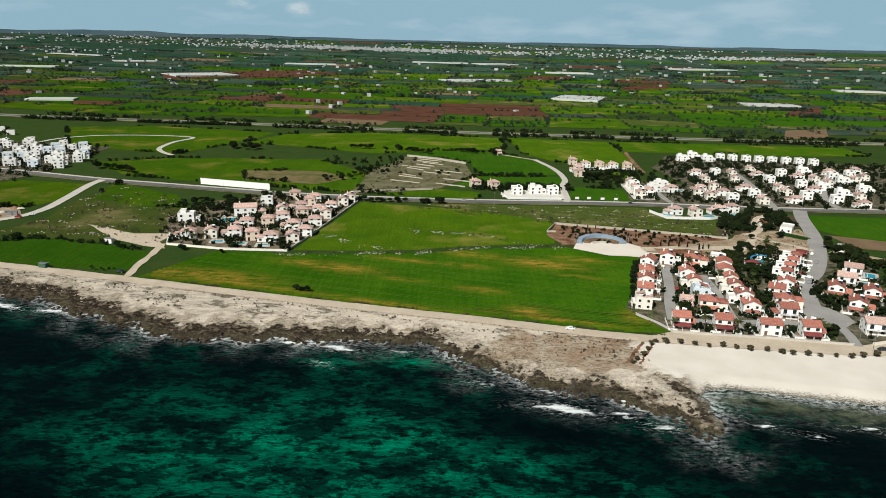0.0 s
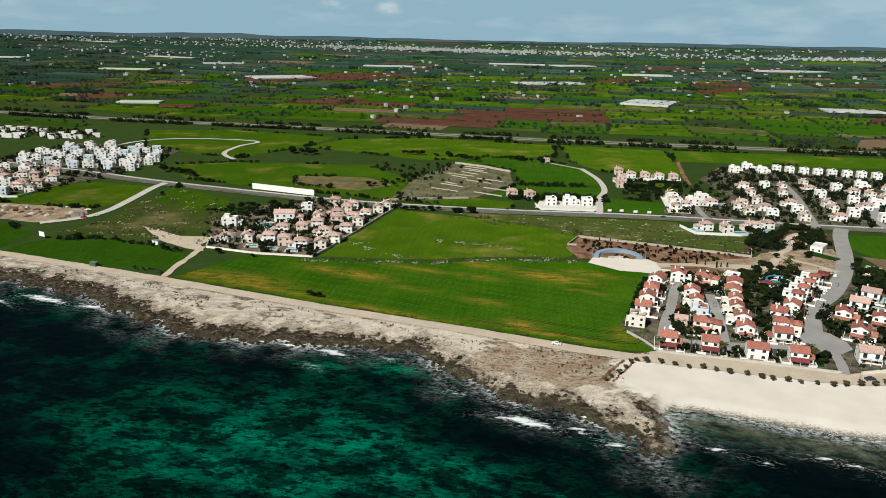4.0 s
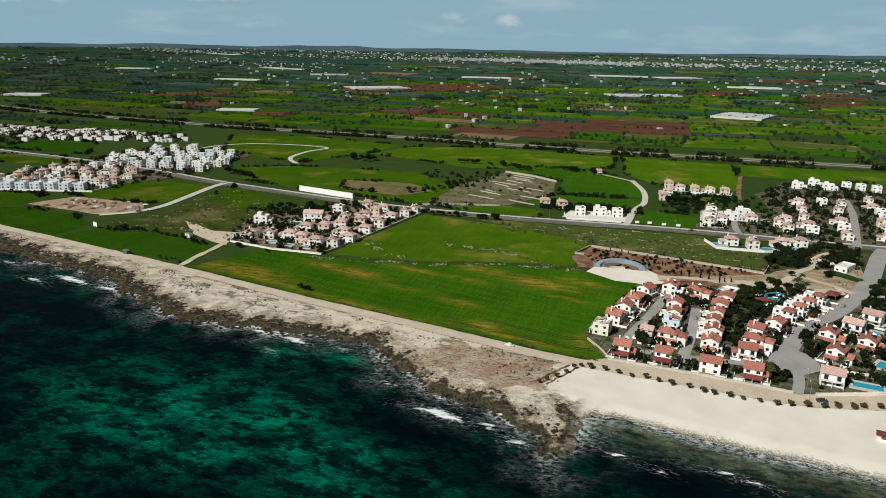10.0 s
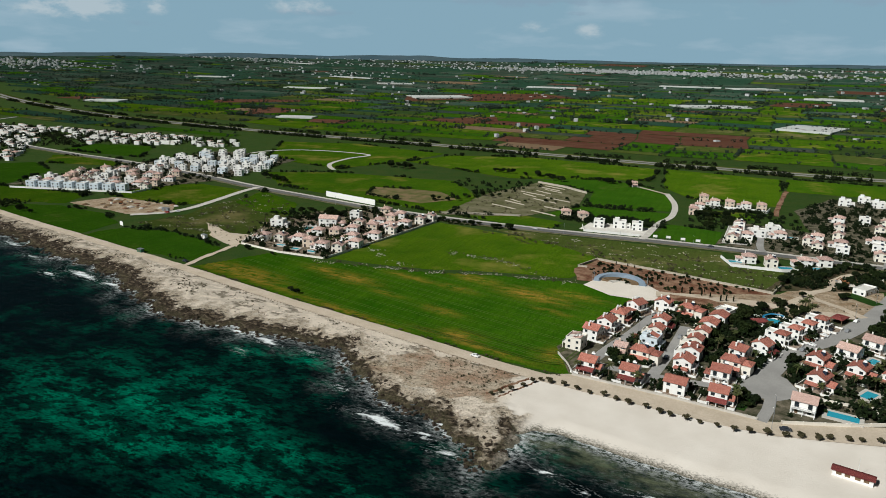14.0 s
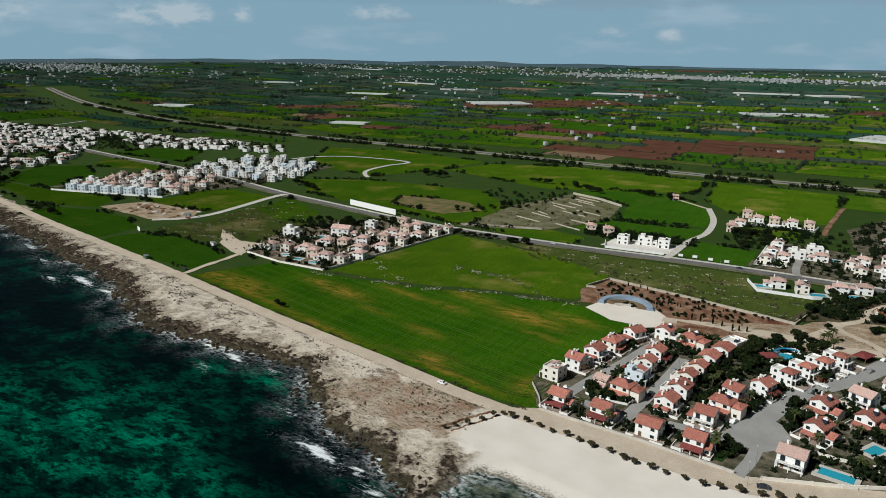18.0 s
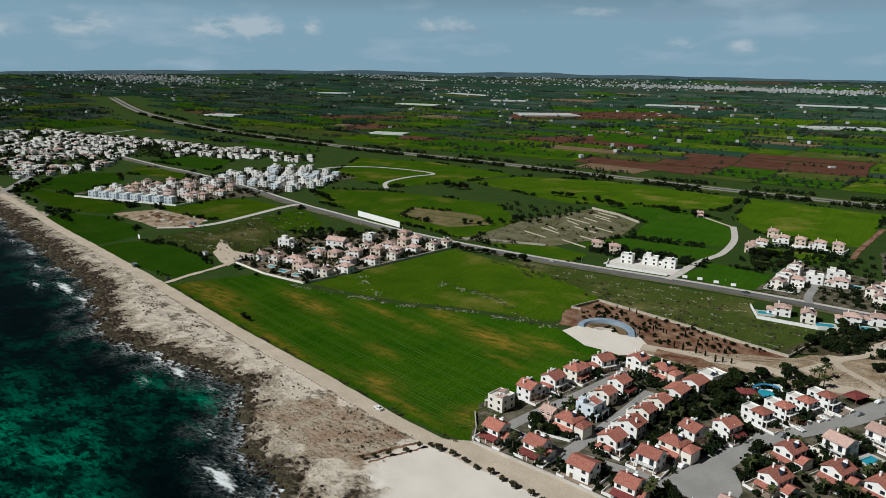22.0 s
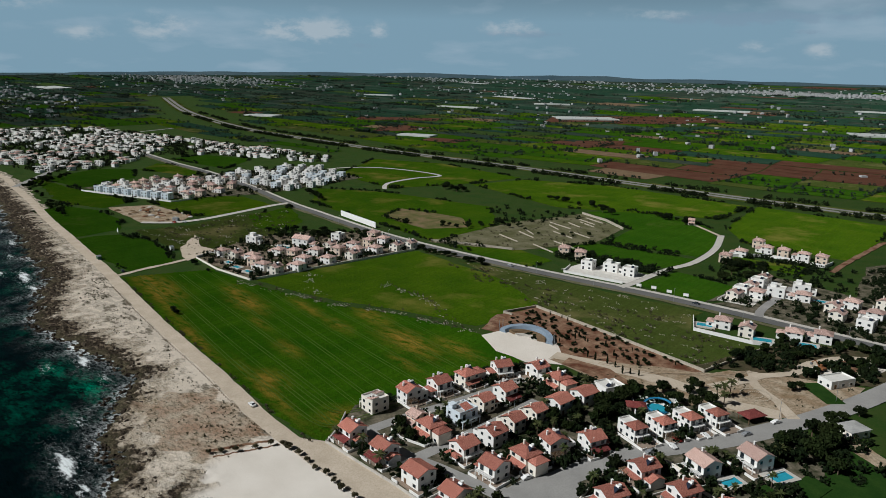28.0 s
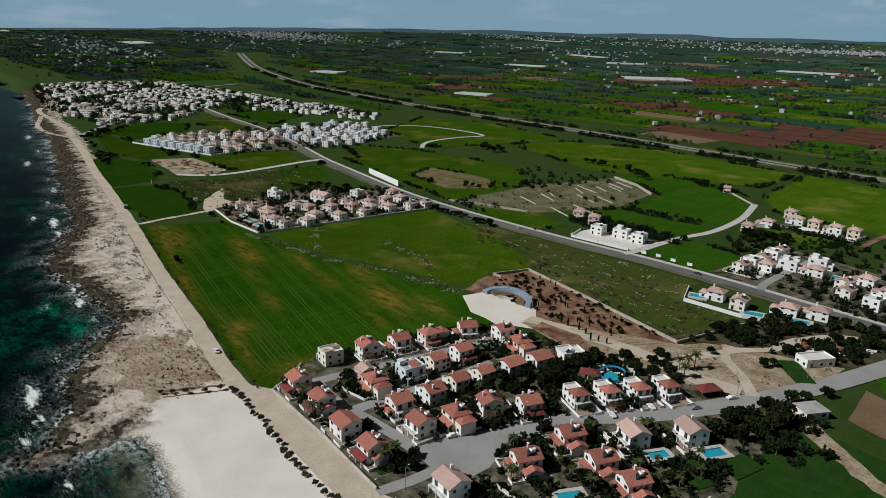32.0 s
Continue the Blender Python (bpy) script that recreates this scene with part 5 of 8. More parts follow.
def hip(w, d, z, pitch=24, over=0.45, thick=0.16):
    bm = bmesh.new()
    hw, hd = w / 2 + over, d / 2 + over
    t = math.tan(radians(pitch))
    z0 = z - over * t
    r = max(0.02, abs(hw - hd))
    h = min(hw, hd) * t
    ridge = [(-r, 0), (r, 0)] if hw >= hd else [(0, -r), (0, r)]
    low = [bm.verts.new((x, y, z0)) for x, y in ((-hw, -hd), (hw, -hd), (hw, hd), (-hw, hd))]
    mid = [bm.verts.new((v.co.x, v.co.y, z0 + thick)) for v in low]
    top = [bm.verts.new((x, y, z0 + thick + h)) for x, y in ridge]
    bm.faces.new(low[::-1])
    for i in range(4):
        bm.faces.new((low[i], low[(i + 1) % 4], mid[(i + 1) % 4], mid[i]))
    if hw >= hd:
        bm.faces.new((mid[0], mid[1], top[1], top[0]))
        bm.faces.new((mid[1], mid[2], top[1]))
        bm.faces.new((mid[2], mid[3], top[0], top[1]))
        bm.faces.new((mid[3], mid[0], top[0]))
    else:
        bm.faces.new((mid[0], mid[1], top[0]))
        bm.faces.new((mid[1], mid[2], top[1], top[0]))
        bm.faces.new((mid[2], mid[3], top[1]))
        bm.faces.new((mid[3], mid[0], top[0], top[1]))
    bmesh.ops.recalc_face_normals(bm, faces=bm.faces)
    return bm


def gable_wall(bm, w, d, z, pitch, axis):
    """Triangular wall ends up to the roof's underside."""
    if axis == "x":
        h = d / 2 * math.tan(radians(pitch))
        for s in (-1, 1):
            bm.faces.new([bm.verts.new(q) for q in ((s * w / 2, -d / 2, z), (s * w / 2, d / 2, z), (s * w / 2, 0, z + h))])
    else:
        h = w / 2 * math.tan(radians(pitch))
        for s in (-1, 1):
            bm.faces.new([bm.verts.new(q) for q in ((-w / 2, s * d / 2, z), (w / 2, s * d / 2, z), (0, s * d / 2, z + h))])


def opening(parent, side, u, z, w, h, off, half, name="window", door=False, whole=False):
    """A window or door on one face: frame and sill proud of the wall, glass set in it. u along the wall."""
    t = 0.10
    bm = boxes((-w / 2 - t, w / 2 + t, -0.08, 0.03, -t, h + t))
    front = [f for f in bm.faces if f.normal.y < -0.9]
    bmesh.ops.inset_region(bm, faces=front, thickness=t, depth=0.0)
    bmesh.ops.translate(bm, verts=list(front[0].verts), vec=(0, 0.06, 0))
    rot, px, py = {"s": (0, u, -half), "n": (180, u, half), "e": (90, half, u), "w": (-90, -half, u)}[side]
    if whole:
        front[0].material_index = 1
    else:
        bmesh.ops.delete(bm, geom=front, context="FACES")
    fr = part(name, bm, WOOD if door else FRAME, parent)
    if whole:
        fr.data.materials.append(GLASS)
    fr.matrix_basis = pose(px + off[0], py + off[1], z, 0, 0, rot)
    if whole:
        return fr
    bm = boxes((-w / 2 - 0.01, w / 2 + 0.01, -0.02, 0.012, -0.01, h + 0.01))
    part("pane" if not door else "door_panel", bm, GLASS if not door else WOOD, fr)
    return fr


def railing(parent, x0, x1, y, z, mat=METAL):
    bm = boxes((x0, x1, y - 0.03, y + 0.03, z + 0.9, z + 0.97), (x0, x1, y - 0.03, y + 0.03, z + 0.08, z + 0.13))
    n = max(2, int((x1 - x0) / 0.45))
    for i in range(n + 1):
        x = x0 + (x1 - x0) * i / n
        box(bm, x - 0.02, x + 0.02, y - 0.02, y + 0.02, z, z + 0.95)
    return part("railing", bm, mat, parent)


def solar(parent, x, y, z):
    bm = bmesh.new()
    cyl(bm, 0.42, (x - 0.8, y, z + 1.25), (x + 0.8, y, z + 1.25), 10)
    cyl(bm, 0.55, (x - 0.5, y + 1.2, z + 0.2), (x - 0.5, y + 1.2, z + 1.5), 10)
    tank = part("water_tank", bm, TANK, parent, "white cylindrical water tank")
    part("tank_stand", boxes((x - 0.55, x + 0.55, y - 0.05, y + 0.05, z - 0.6, z + 1.0)), METAL, tank)
    bm = boxes((-0.95, 0.95, -1.0, 1.0, -0.05, 0.05))
    bmesh.ops.transform(bm, verts=bm.verts, matrix=pose(x, y - 1.1, z + 0.45, 38, 0, 0))
    part("solar_panel", bm, PANEL, parent, "dark tilted solar panel")


def chimney(parent, x, y, z, h=1.3, mat=None):
    bm = boxes((x - 0.3, x + 0.3, y - 0.3, y + 0.3, z - 0.6, z + h), (x - 0.38, x + 0.38, y - 0.38, y + 0.38, z + h, z + h + 0.12))
    part("chimney", bm, mat or WHITE, parent)


def lean_roof(parent, x0, x1, y0, y1, z, mat, drop=0.9, posts=True):
    """Tiled veranda roof sloping down towards y0, on posts."""
    bm = bmesh.new()
    v = [bm.verts.new(q) for q in ((x0, y0, z - drop), (x1, y0, z - drop), (x1, y1, z), (x0, y1, z), (x0, y0, z - drop + 0.14), (x1, y0, z - drop + 0.14), (x1, y1, z + 0.14), (x0, y1, z + 0.14))]
    for f in ((0, 3, 2, 1), (4, 5, 6, 7), (0, 1, 5, 4), (1, 2, 6, 5), (2, 3, 7, 6), (3, 0, 4, 7)):
        bm.faces.new([v[i] for i in f])
    r = part("veranda_roof", bm, mat, parent)
    if posts:
        n = max(2, int((x1 - x0) / 3.2) + 1)
        for i in range(n):
            x = x0 + 0.25 + (x1 - x0 - 0.5) * i / (n - 1)
            part("post", boxes((x - 0.13, x + 0.13, y0 + 0.15, y0 + 0.41, 0, z - drop + 0.05)), WHITE, parent)
    return r


def villa(name, w=8.5, d=8.5, h=5.7, roof="gable", axis="x", wall=None, tile=None, wing=None, veranda=0, balcony=False, tank=True, chim=True, detail=2, label="", pitch=24, attic=None, rear=None, veranda_tile=None, slopes=()):
    """A house with its base at the origin and its front towards -y."""
    wall, tile = wall or WHITE, tile or TERRACOTTA
    root = tagged(new(name), label, "house", "houses of the coast estates")
    bm = boxes((-w / 2, w / 2, -d / 2, d / 2, -0.3, h))
    if roof == "gable":
        gable_wall(bm, w, d, h, pitch, axis)
    part("wall", bm, wall, root)
    if detail > 1:
        part("plinth", boxes((-w / 2 - 0.06, w / 2 + 0.06, -d / 2 - 0.06, d / 2 + 0.06, -0.3, 0.35)), CONCRETE, root)
    if roof == "gable":
        part("roof", gable(w, d, h, pitch, axis=axis), tile, root)
    elif roof == "hip":
        part("roof", hip(w, d, h, pitch), tile, root)
    else:
        bm = boxes((-w / 2, w / 2, -d / 2, -d / 2 + 0.22, h, h + 0.7), (-w / 2, w / 2, d / 2 - 0.22, d / 2, h, h + 0.7),
                   (-w / 2, -w / 2 + 0.22, -d / 2 + 0.22, d / 2 - 0.22, h, h + 0.7), (w / 2 - 0.22, w / 2, -d / 2 + 0.22, d / 2 - 0.22, h, h + 0.7))
        part("parapet", bm, wall, root)
        part("roof", boxes((-w / 2 + 0.22, w / 2 - 0.22, -d / 2 + 0.22, d / 2 - 0.22, h - 0.1, h + 0.06)), GREYROOF if detail > 1 and wall is BLUEWALL else PALEROOF, root)
    for sx0, sx1, sy0, sy1, sz, drop in slopes:
        part("terrace_wall", boxes((sx0 + 0.2, sx1 - 0.2, sy0 + 0.25, sy1, h, h + 0.2), (sx0 + 0.2, sx1 - 0.2, sy1 - 0.25, sy1, h, sz)), wall, root)
        lean_roof(root, sx0, sx1, sy0, sy1, sz, TERRACOTTA if wall is BLUEWALL else PINKTILE, drop, posts=False)
    if attic:
        ax, ay, aw, ad, ah = attic
        part("stair_tower", boxes((ax - aw / 2, ax + aw / 2, ay - ad / 2, ay + ad / 2, h, h + ah), (ax - aw / 2 - 0.15, ax + aw / 2 + 0.15, ay - ad / 2 - 0.15, ay + ad / 2 + 0.15, h + ah, h + ah + 0.15)), wall, root)
    if rear:
        rd, rh = rear
        part("rear_wing", boxes((-w / 2 + 0.3, w / 2 - 0.3, d / 2, d / 2 + rd, -0.3, rh)), wall, root)
        part("rear_roof", boxes((-w / 2 + 0.5, w / 2 - 0.5, d / 2 + 0.02, d / 2 + rd - 0.2, rh, rh + 0.05)), PALEROOF, root)
        part("parapet", boxes((-w / 2 + 0.3, -w / 2 + 0.5, d / 2, d / 2 + rd, rh, rh + 0.7), (w / 2 - 0.5, w / 2 - 0.3, d / 2, d / 2 + rd, rh, rh + 0.7), (-w / 2 + 0.5, w / 2 - 0.5, d / 2 + rd - 0.2, d / 2 + rd, rh, rh + 0.7)), wall, root)
        for side, half in (("e", w / 2 - 0.3), ("w", w / 2 - 0.3)):
            for k in range(2 if rh > 4.5 else 1):
                opening(root, side, 0, 0.95 + 2.85 * k, 1.2, 1.15, (0, d / 2 + rd / 2), half)
    storeys = 2 if h > 4.5 else 1
    one = detail < 2
    for k in range(storeys):
        z = 0.95 + 2.85 * k
        us = (-w * 0.27, w * 0.27) if w < 11 else (-w * 0.33, 0, w * 0.33)
        for i, u in enumerate(us):
            if k == 0 and i == 0:
                opening(root, "s", u, 0.05, 1.0, 2.1, (0, 0), d / 2, "door", True, one)
            elif balcony and k == 1:
                opening(root, "s", u, 2.95, 1.5, 2.1, (0, 0), d / 2, "balcony_door", False, one)
            else:
                opening(root, "s", u, z, 1.4, 1.2, (0, 0), d / 2, whole=one)
        for side in ("e", "w"):
            for u in ((-d * 0.26, d * 0.26) if detail > 1 else (0,)):
                opening(root, side, u, z, 1.1, 1.15, (0, 0), w / 2, whole=one)
        for u in ((-w * 0.25, w * 0.25) if detail > 1 else ()):
            opening(root, "n", u, z, 1.1, 1.1, (0, 0), d / 2, whole=one)
    if balcony:
        part("balcony", boxes((-w / 2, w / 2, -d / 2 - 1.7, -d / 2, 2.7, 2.9)), wall, root)
        railing(root, -w / 2 + 0.05, w / 2 - 0.05, -d / 2 - 1.62, 2.9)
        for x in (-w / 2 + 0.2, 0, w / 2 - 0.2):
            part("post", boxes((x - 0.14, x + 0.14, -d / 2 - 1.66, -d / 2 - 1.38, 0, 2.7)), wall, root)
    if veranda:
        lean_roof(root, -w / 2 - 0.2, w / 2 + 0.2, -d / 2 - veranda, -d / 2, 3.1, veranda_tile or tile)
    if wing:
        side, ww, wd, wh, wroof = wing
        x0 = w / 2 if side == "e" else -w / 2 - ww
        cx = x0 + ww / 2
        bm = boxes((x0, x0 + ww, -wd / 2, wd / 2, -0.3, wh))
        bm2 = None
        if wroof == "gable":
            bm2 = gable(ww - 0.4, wd, wh, pitch)
            gw = bmesh.new()
            gable_wall(gw, ww, wd, wh, pitch, "x")
            bmesh.ops.translate(gw, verts=gw.verts, vec=(cx, 0, 0))
            tmp = bpy.data.meshes.new("tmp")
            gw.to_mesh(tmp)
            bm.from_mesh(tmp)
            gw.free()
            bpy.data.meshes.remove(tmp)
        elif wroof == "hip":
            bm2 = hip(ww, wd, wh, pitch)
        wg = part("wing", bm, wall, root)
        if bm2:
            bmesh.ops.translate(bm2, verts=bm2.verts, vec=(cx, 0, 0))
            part("wing_roof", bm2, tile, wg)
        else:
            part("wing_roof", boxes((x0 + 0.2, x0 + ww - 0.2, -wd / 2 + 0.2, wd / 2 - 0.2, wh, wh + 0.08)), PALEROOF, wg)
            part("parapet", boxes((x0, x0 + ww, -wd / 2, -wd / 2 + 0.18, wh, wh + 0.8), (x0, x0 + ww, wd / 2 - 0.18, wd / 2, wh, wh + 0.8),
                                  *(((x0 + ww - 0.18, x0 + ww, -wd / 2 + 0.18, wd / 2 - 0.18, wh, wh + 0.8),) if side == "e" else ((x0, x0 + 0.18, -wd / 2 + 0.18, wd / 2 - 0.18, wh, wh + 0.8),))), wall, wg)
        opening(root, "s", cx, 0.95, 1.3, 1.2, (0, 0), wd / 2, whole=one)
        if not one:
            opening(root, "n", cx, 0.95, 1.3, 1.2, (0, 0), wd / 2, whole=one)
    top = h + (min(w, d) / 2 * math.tan(radians(pitch)) if roof != "flat" else 0)
    if tank:
        solar(root, w * 0.2, d * 0.12, h + (0.9 if roof != "flat" else 0.1))
    if chim and roof != "flat":
        chimney(root, -w * 0.28, d * 0.18, top - 0.5, mat=wall)
    return root


HID = []


def prototype(**kw):
    """One house kept well out of the way is no good: the first copy is the thing itself."""
    HID.append(kw)
    return len(HID) - 1


BUILT = {}


def put_house(kind, x, y, rz, z=None):
    """Places a house of that kind; x, y in metres."""
    zz = float(rise(x, y)) + 0.1 if z is None else z
    if kind not in BUILT:
        BUILT[kind] = villa(**HID[kind])
        BUILT[kind].matrix_basis = pose(x, y, zz, 0, 0, rz)
        return BUILT[kind]
    return copy_thing(BUILT[kind], pose(x, y, zz, 0, 0, rz))


V_TOWN = prototype(name="villa", w=6.2, d=5.6, h=5.5, roof="hip", wall=WHITE, balcony=True, tank=False, chim=False, rear=(4.6, 5.0), label="white townhouse with small terracotta hip roof and flat rear wing")
V_STEP = prototype(name="villa", w=6.4, d=6.6, h=5.8, roof="gable", wall=CREAM, tank=False, rear=(3.4, 3.2), wing=("e", 2.6, 4.4, 3.1, "gable"), label="cream stepped house with terracotta gable roofs and terrace")
V_SMALL = prototype(name="villa", w=5.6, d=6.2, h=4.7, roof="gable", tile=PINKTILE, wall=PEACH, tank=False, veranda=1.8, label="small peach house with faded pink roof")
V_GABLE = prototype(name="villa", w=7.2, d=7.6, wall=WHITE, veranda=2.8, veranda_tile=MAROON, wing=("e", 2.4, 5.2, 2.9, "gable"), label="white two-storey villa with terracotta gable roof and tiled veranda")
V_GABLE2 = prototype(name="villa", w=8.0, d=7.4, axis="y", wing=("e", 3.4, 6.4, 3.0, "flat"), label="white villa with terracotta gable roof and flat terrace wing")
V_BALC = prototype(name="villa", w=7.6, d=7.8, balcony=True, wing=("w", 2.6, 5.5, 2.9, "hip"), label="white villa with long balcony and terracotta roof")
V_CUBE = prototype(name="villa", w=8.6, d=8.0, h=5.5, chim=False, tank=False, pitch=20, label="plain white two-storey house with low terracotta roof")
V_HIP = prototype(name="villa", w=8.4, d=7.4, roof="hip", wing=("e", 4.2, 6.0, 5.0, "hip"), veranda=2.2, label="cream villa with terracotta hip roofs and veranda", wall=CREAM)
V_FLATC = prototype(name="villa", w=8.2, d=7.6, roof="flat", wall=CREAM, balcony=True, slopes=((-4.2, -0.5, -3.9, 0.6, 7.0, 1.4), (0.6, 4.2, -1.2, 3.9, 7.1, 1.4)), label="cream double villa with faded pink lean-to roofs beside the field")
V_BLUE = prototype(name="villa", w=9.4, d=8.2, roof="flat", wall=BLUEWALL, balcony=True, attic=(-3.0, 2.2, 2.4, 2.4, 2.0), slopes=((-1.2, 2.8, -4.2, 0.4, 7.3, 1.7),), label="pale blue villa with grey roof terrace and terracotta slope")
V_SOUTH = prototype(name="villa", w=7.4, d=8.2, axis="y", wall=WHITE, wing=("e", 3.4, 6.0, 3.1, "gable"), veranda=2.0, label="white villa with bright terracotta roofs in a green garden")
V_PINK = prototype(name="villa", w=8.8, d=8.0, roof="gable", wall=WHITE, tile=PINKTILE, balcony=True, tank=False, label="white villa with faded pink roof and balcony beside a pool")
V_LOW = prototype(name="bungalow", w=14, d=7.5, h=3.3, roof="flat", tank=False, chim=False, label="low white flat-roofed house beside the wide road")
V_GREY = prototype(name="bungalow", w=9.5, d=7.5, h=3.1, roof="hip", tile=GREYROOF, pitch=8, tank=False, chim=False, wall=CREAM, label="bungalow with flat grey roof among dark trees")
M_FLAT = prototype(name="house", w=8.5, d=8.0, h=6.0, roof="flat", detail=1, tank=True, chim=False, label="white flat-roofed two-storey house")
M_FLAT2 = prototype(name="house", w=10.5, d=7.5, h=5.8, roof="flat", detail=1, tank=False, attic=(-2, 1, 3.4, 3.4, 2.3), wing=("e", 3.5, 5.5, 3.0, "flat"), label="white flat-roofed house with stair tower and lower wing")
M_PINK = prototype(name="house", w=8.6, d=7.6, h=5.0, roof="hip", tile=PINKTILE, detail=1, tank=False, wing=("w", 4, 6, 3.1, "hip"), label="white house with faded pink hip roofs")
M_PINK2 = prototype(name="house", w=7.6, d=8.6, h=5.1, roof="gable", axis="y", tile=PINKTILE, detail=1, tank=True, label="white house with faded pink gable roof", wall=CREAM)
M_PEACH = prototype(name="house", w=8.2, d=7.8, h=6.0, roof="hip", tile=PINKTILE, wall=PEACH, detail=1, tank=False, label="peach two-storey house with tiled hip roof")
M_BIG = prototype(name="house", w=15, d=9.5, h=6.4, roof="gable", tile=PINKTILE, detail=1, tank=False, wing=("e", 6, 8, 3.4, "hip"), label="large white building with faded pink roof")
M_BLUE = prototype(name="house", w=9.0, d=8.0, h=6.0, roof="flat", wall=BLUEWALL, detail=1, tank=False, chim=False, label="new pale bluish-white flat-roofed house")

rnd_h = random.Random(5)


def houses(kinds, pts, rz, jit=4):
    for i, (x, y) in enumerate(pts):
        put_house(kinds[i % len(kinds)], U * x, U * y, rz + rnd_h.uniform(-jit, jit))


# estate by the beach
for kind, x, y, rz in ((V_GABLE, 88, 245, -9), (V_GABLE, 103, 243.5, -9), (V_CUBE, 119, 240.5, -8), (V_GABLE, 133, 239, -8),
                       (V_FLATC, 79, 264, -100), (V_GABLE2, 83, 277, 78), (V_BALC, 86.5, 289, 78), (V_HIP, 90, 301, 78), (V_BALC, 95, 316, 60), (V_GABLE2, 106, 324, -15), (V_HIP, 117, 321, -20),
                       (V_SMALL, 96.5, 265.5, -10), (V_HIP, 104.5, 263, -12), (V_BLUE, 106, 277, 80), (V_STEP, 107, 288, 80), (V_GABLE, 107.5, 300, 80)):
    put_house(kind, U * x, U * y, rz)
for kind, x, y, rz in ((V_BALC, 120, 260, 80), (V_GABLE2, 122, 272, 170), (V_STEP, 122.5, 283, 80), (V_STEP, 124.5, 293, 80), (V_CUBE, 126.5, 305, 80), (V_BALC, 133, 257, -8), (V_HIP, 136.5, 268, -15),
                       (V_GABLE2, 139, 280, 65), (V_GABLE, 147, 289, 65), (V_CUBE, 130, 316, 75), (V_TOWN, 154.5, 304.5, 65), (V_TOWN, 160, 313.5, 65), (V_TOWN, 165.5, 322.5, 65), (V_TOWN, 171, 331, 65),
                       (V_PINK, 178, 298, -28), (V_PINK, 188.5, 312, -28), (V_SOUTH, 166, 284, -26), (V_SOUTH, 165, 265.5, -26), (V_SOUTH, 179, 280, -26), (V_SOUTH, 190, 278, -26), (V_PINK, 159, 243.5, -10),
                       (V_LOW, 195, 393, 58), (V_GREY, 207, 354, 58)):
    put_house(kind, U * x, U * y, rz)


def plot(x, y, rz, w, d, gate=0, pergola=False):
    """Paved yard with a low white wall round three sides of a villa; x, y in plan units, w x d in metres."""
    m = pose(U * x, U * y, 0.2, 0, 0, rz)
    yard = tagged(new("patio"), "brownish tiled yard in front of a villa", "patio")
    yard.matrix_basis = m
    part("paving", boxes((-w / 2 + 0.4, w / 2 - 0.4, -d / 2 + 0.4, -d / 2 + 4.4, -0.3, 0.32)), YARD, yard)
    part("driveway", boxes((w / 2 - 3.4, w / 2 - 0.5, -d / 2 + 4.42, d / 2 - 1, -0.3, 0.30)), CONCRETE, yard)
    root = tagged(new("garden_wall"), "low white garden wall round a villa plot", "wall")
    root.matrix_basis = m
    g = w * 0.22
    part("wall_panel", boxes((-w / 2, -g + gate, -d / 2 - 0.1, -d / 2 + 0.1, -0.3, 1.05)), WHITE, root)
    part("wall_panel", boxes((g + gate, w / 2, -d / 2 - 0.1, -d / 2 + 0.1, -0.3, 1.05)), WHITE, root)
    part("wall_panel", boxes((-w / 2 - 0.1, -w / 2 + 0.1, -d / 2 + 0.1, d / 2, -0.3, 1.05)), WHITE, root)
    part("wall_panel", boxes((w / 2 - 0.1, w / 2 + 0.1, -d / 2 + 0.1, d / 2, -0.3, 1.05)), WHITE, root)
    if pergola:
        p = tagged(new("pergola"), "dark timber pergola over a paved yard", "pergola")
        p.matrix_basis = m
        for k in range(7):
            part("slat", boxes((-w / 2 + 1.0, -w / 2 + 5.0, -d / 2 + 0.9 + 0.5 * k, -d / 2 + 1.02 + 0.5 * k, 2.62, 2.74)), WOOD, p)
        for u in (-w / 2 + 1.1, -w / 2 + 4.8):
            part("beam", boxes((u, u + 0.14, -d / 2 + 0.7, -d / 2 + 4.2, 2.46, 2.61)), WOOD, p)
            for v in (-d / 2 + 0.9, -d / 2 + 4.0):
                part("post", boxes((u, u + 0.14, v, v + 0.14, -0.2, 2.45)), WOOD, p)


for i, (x, y, rz, w, d) in enumerate(((88.5, 244.5, -9, 13, 13), (103.5, 243.5, -9, 13, 13), (119, 240.5, -8, 14, 12), (133, 239.5, -8, 14, 12), (84, 277, 78, 11, 13), (87.5, 289, 78, 11, 13), (91, 301, 78, 11, 13), (96, 315, 62, 12, 13),
                                      (106, 323, -15, 14, 12), (117, 320, -20, 14, 12), (104.5, 263, -12, 12, 12), (108, 300, 80, 11, 11), (121, 260, 80, 12, 11), (124, 305, 80, 11, 12), (133, 257, -8, 13, 12), (137, 268, -15, 13, 12), (140, 280, 65, 11, 13),
                                      (147.5, 288.5, 65, 11, 13), (156, 304, 65, 9.6, 14), (161.5, 313, 65, 9.6, 14), (167, 322, 65, 9.6, 14), (172.5, 330.5, 65, 9.6, 14), (166, 283.5, -26, 13, 14), (165, 265, -26, 13, 14), (179, 279.5, -26, 13, 14), (190, 277.5, -26, 14, 14),
                                      (178, 297.5, -28, 14, 14), (188.5, 311.5, -28, 14, 14))):
    plot(x, y, rz, w, d, 0.8 * math.sin(i * 2.3), i % 3 == 1)


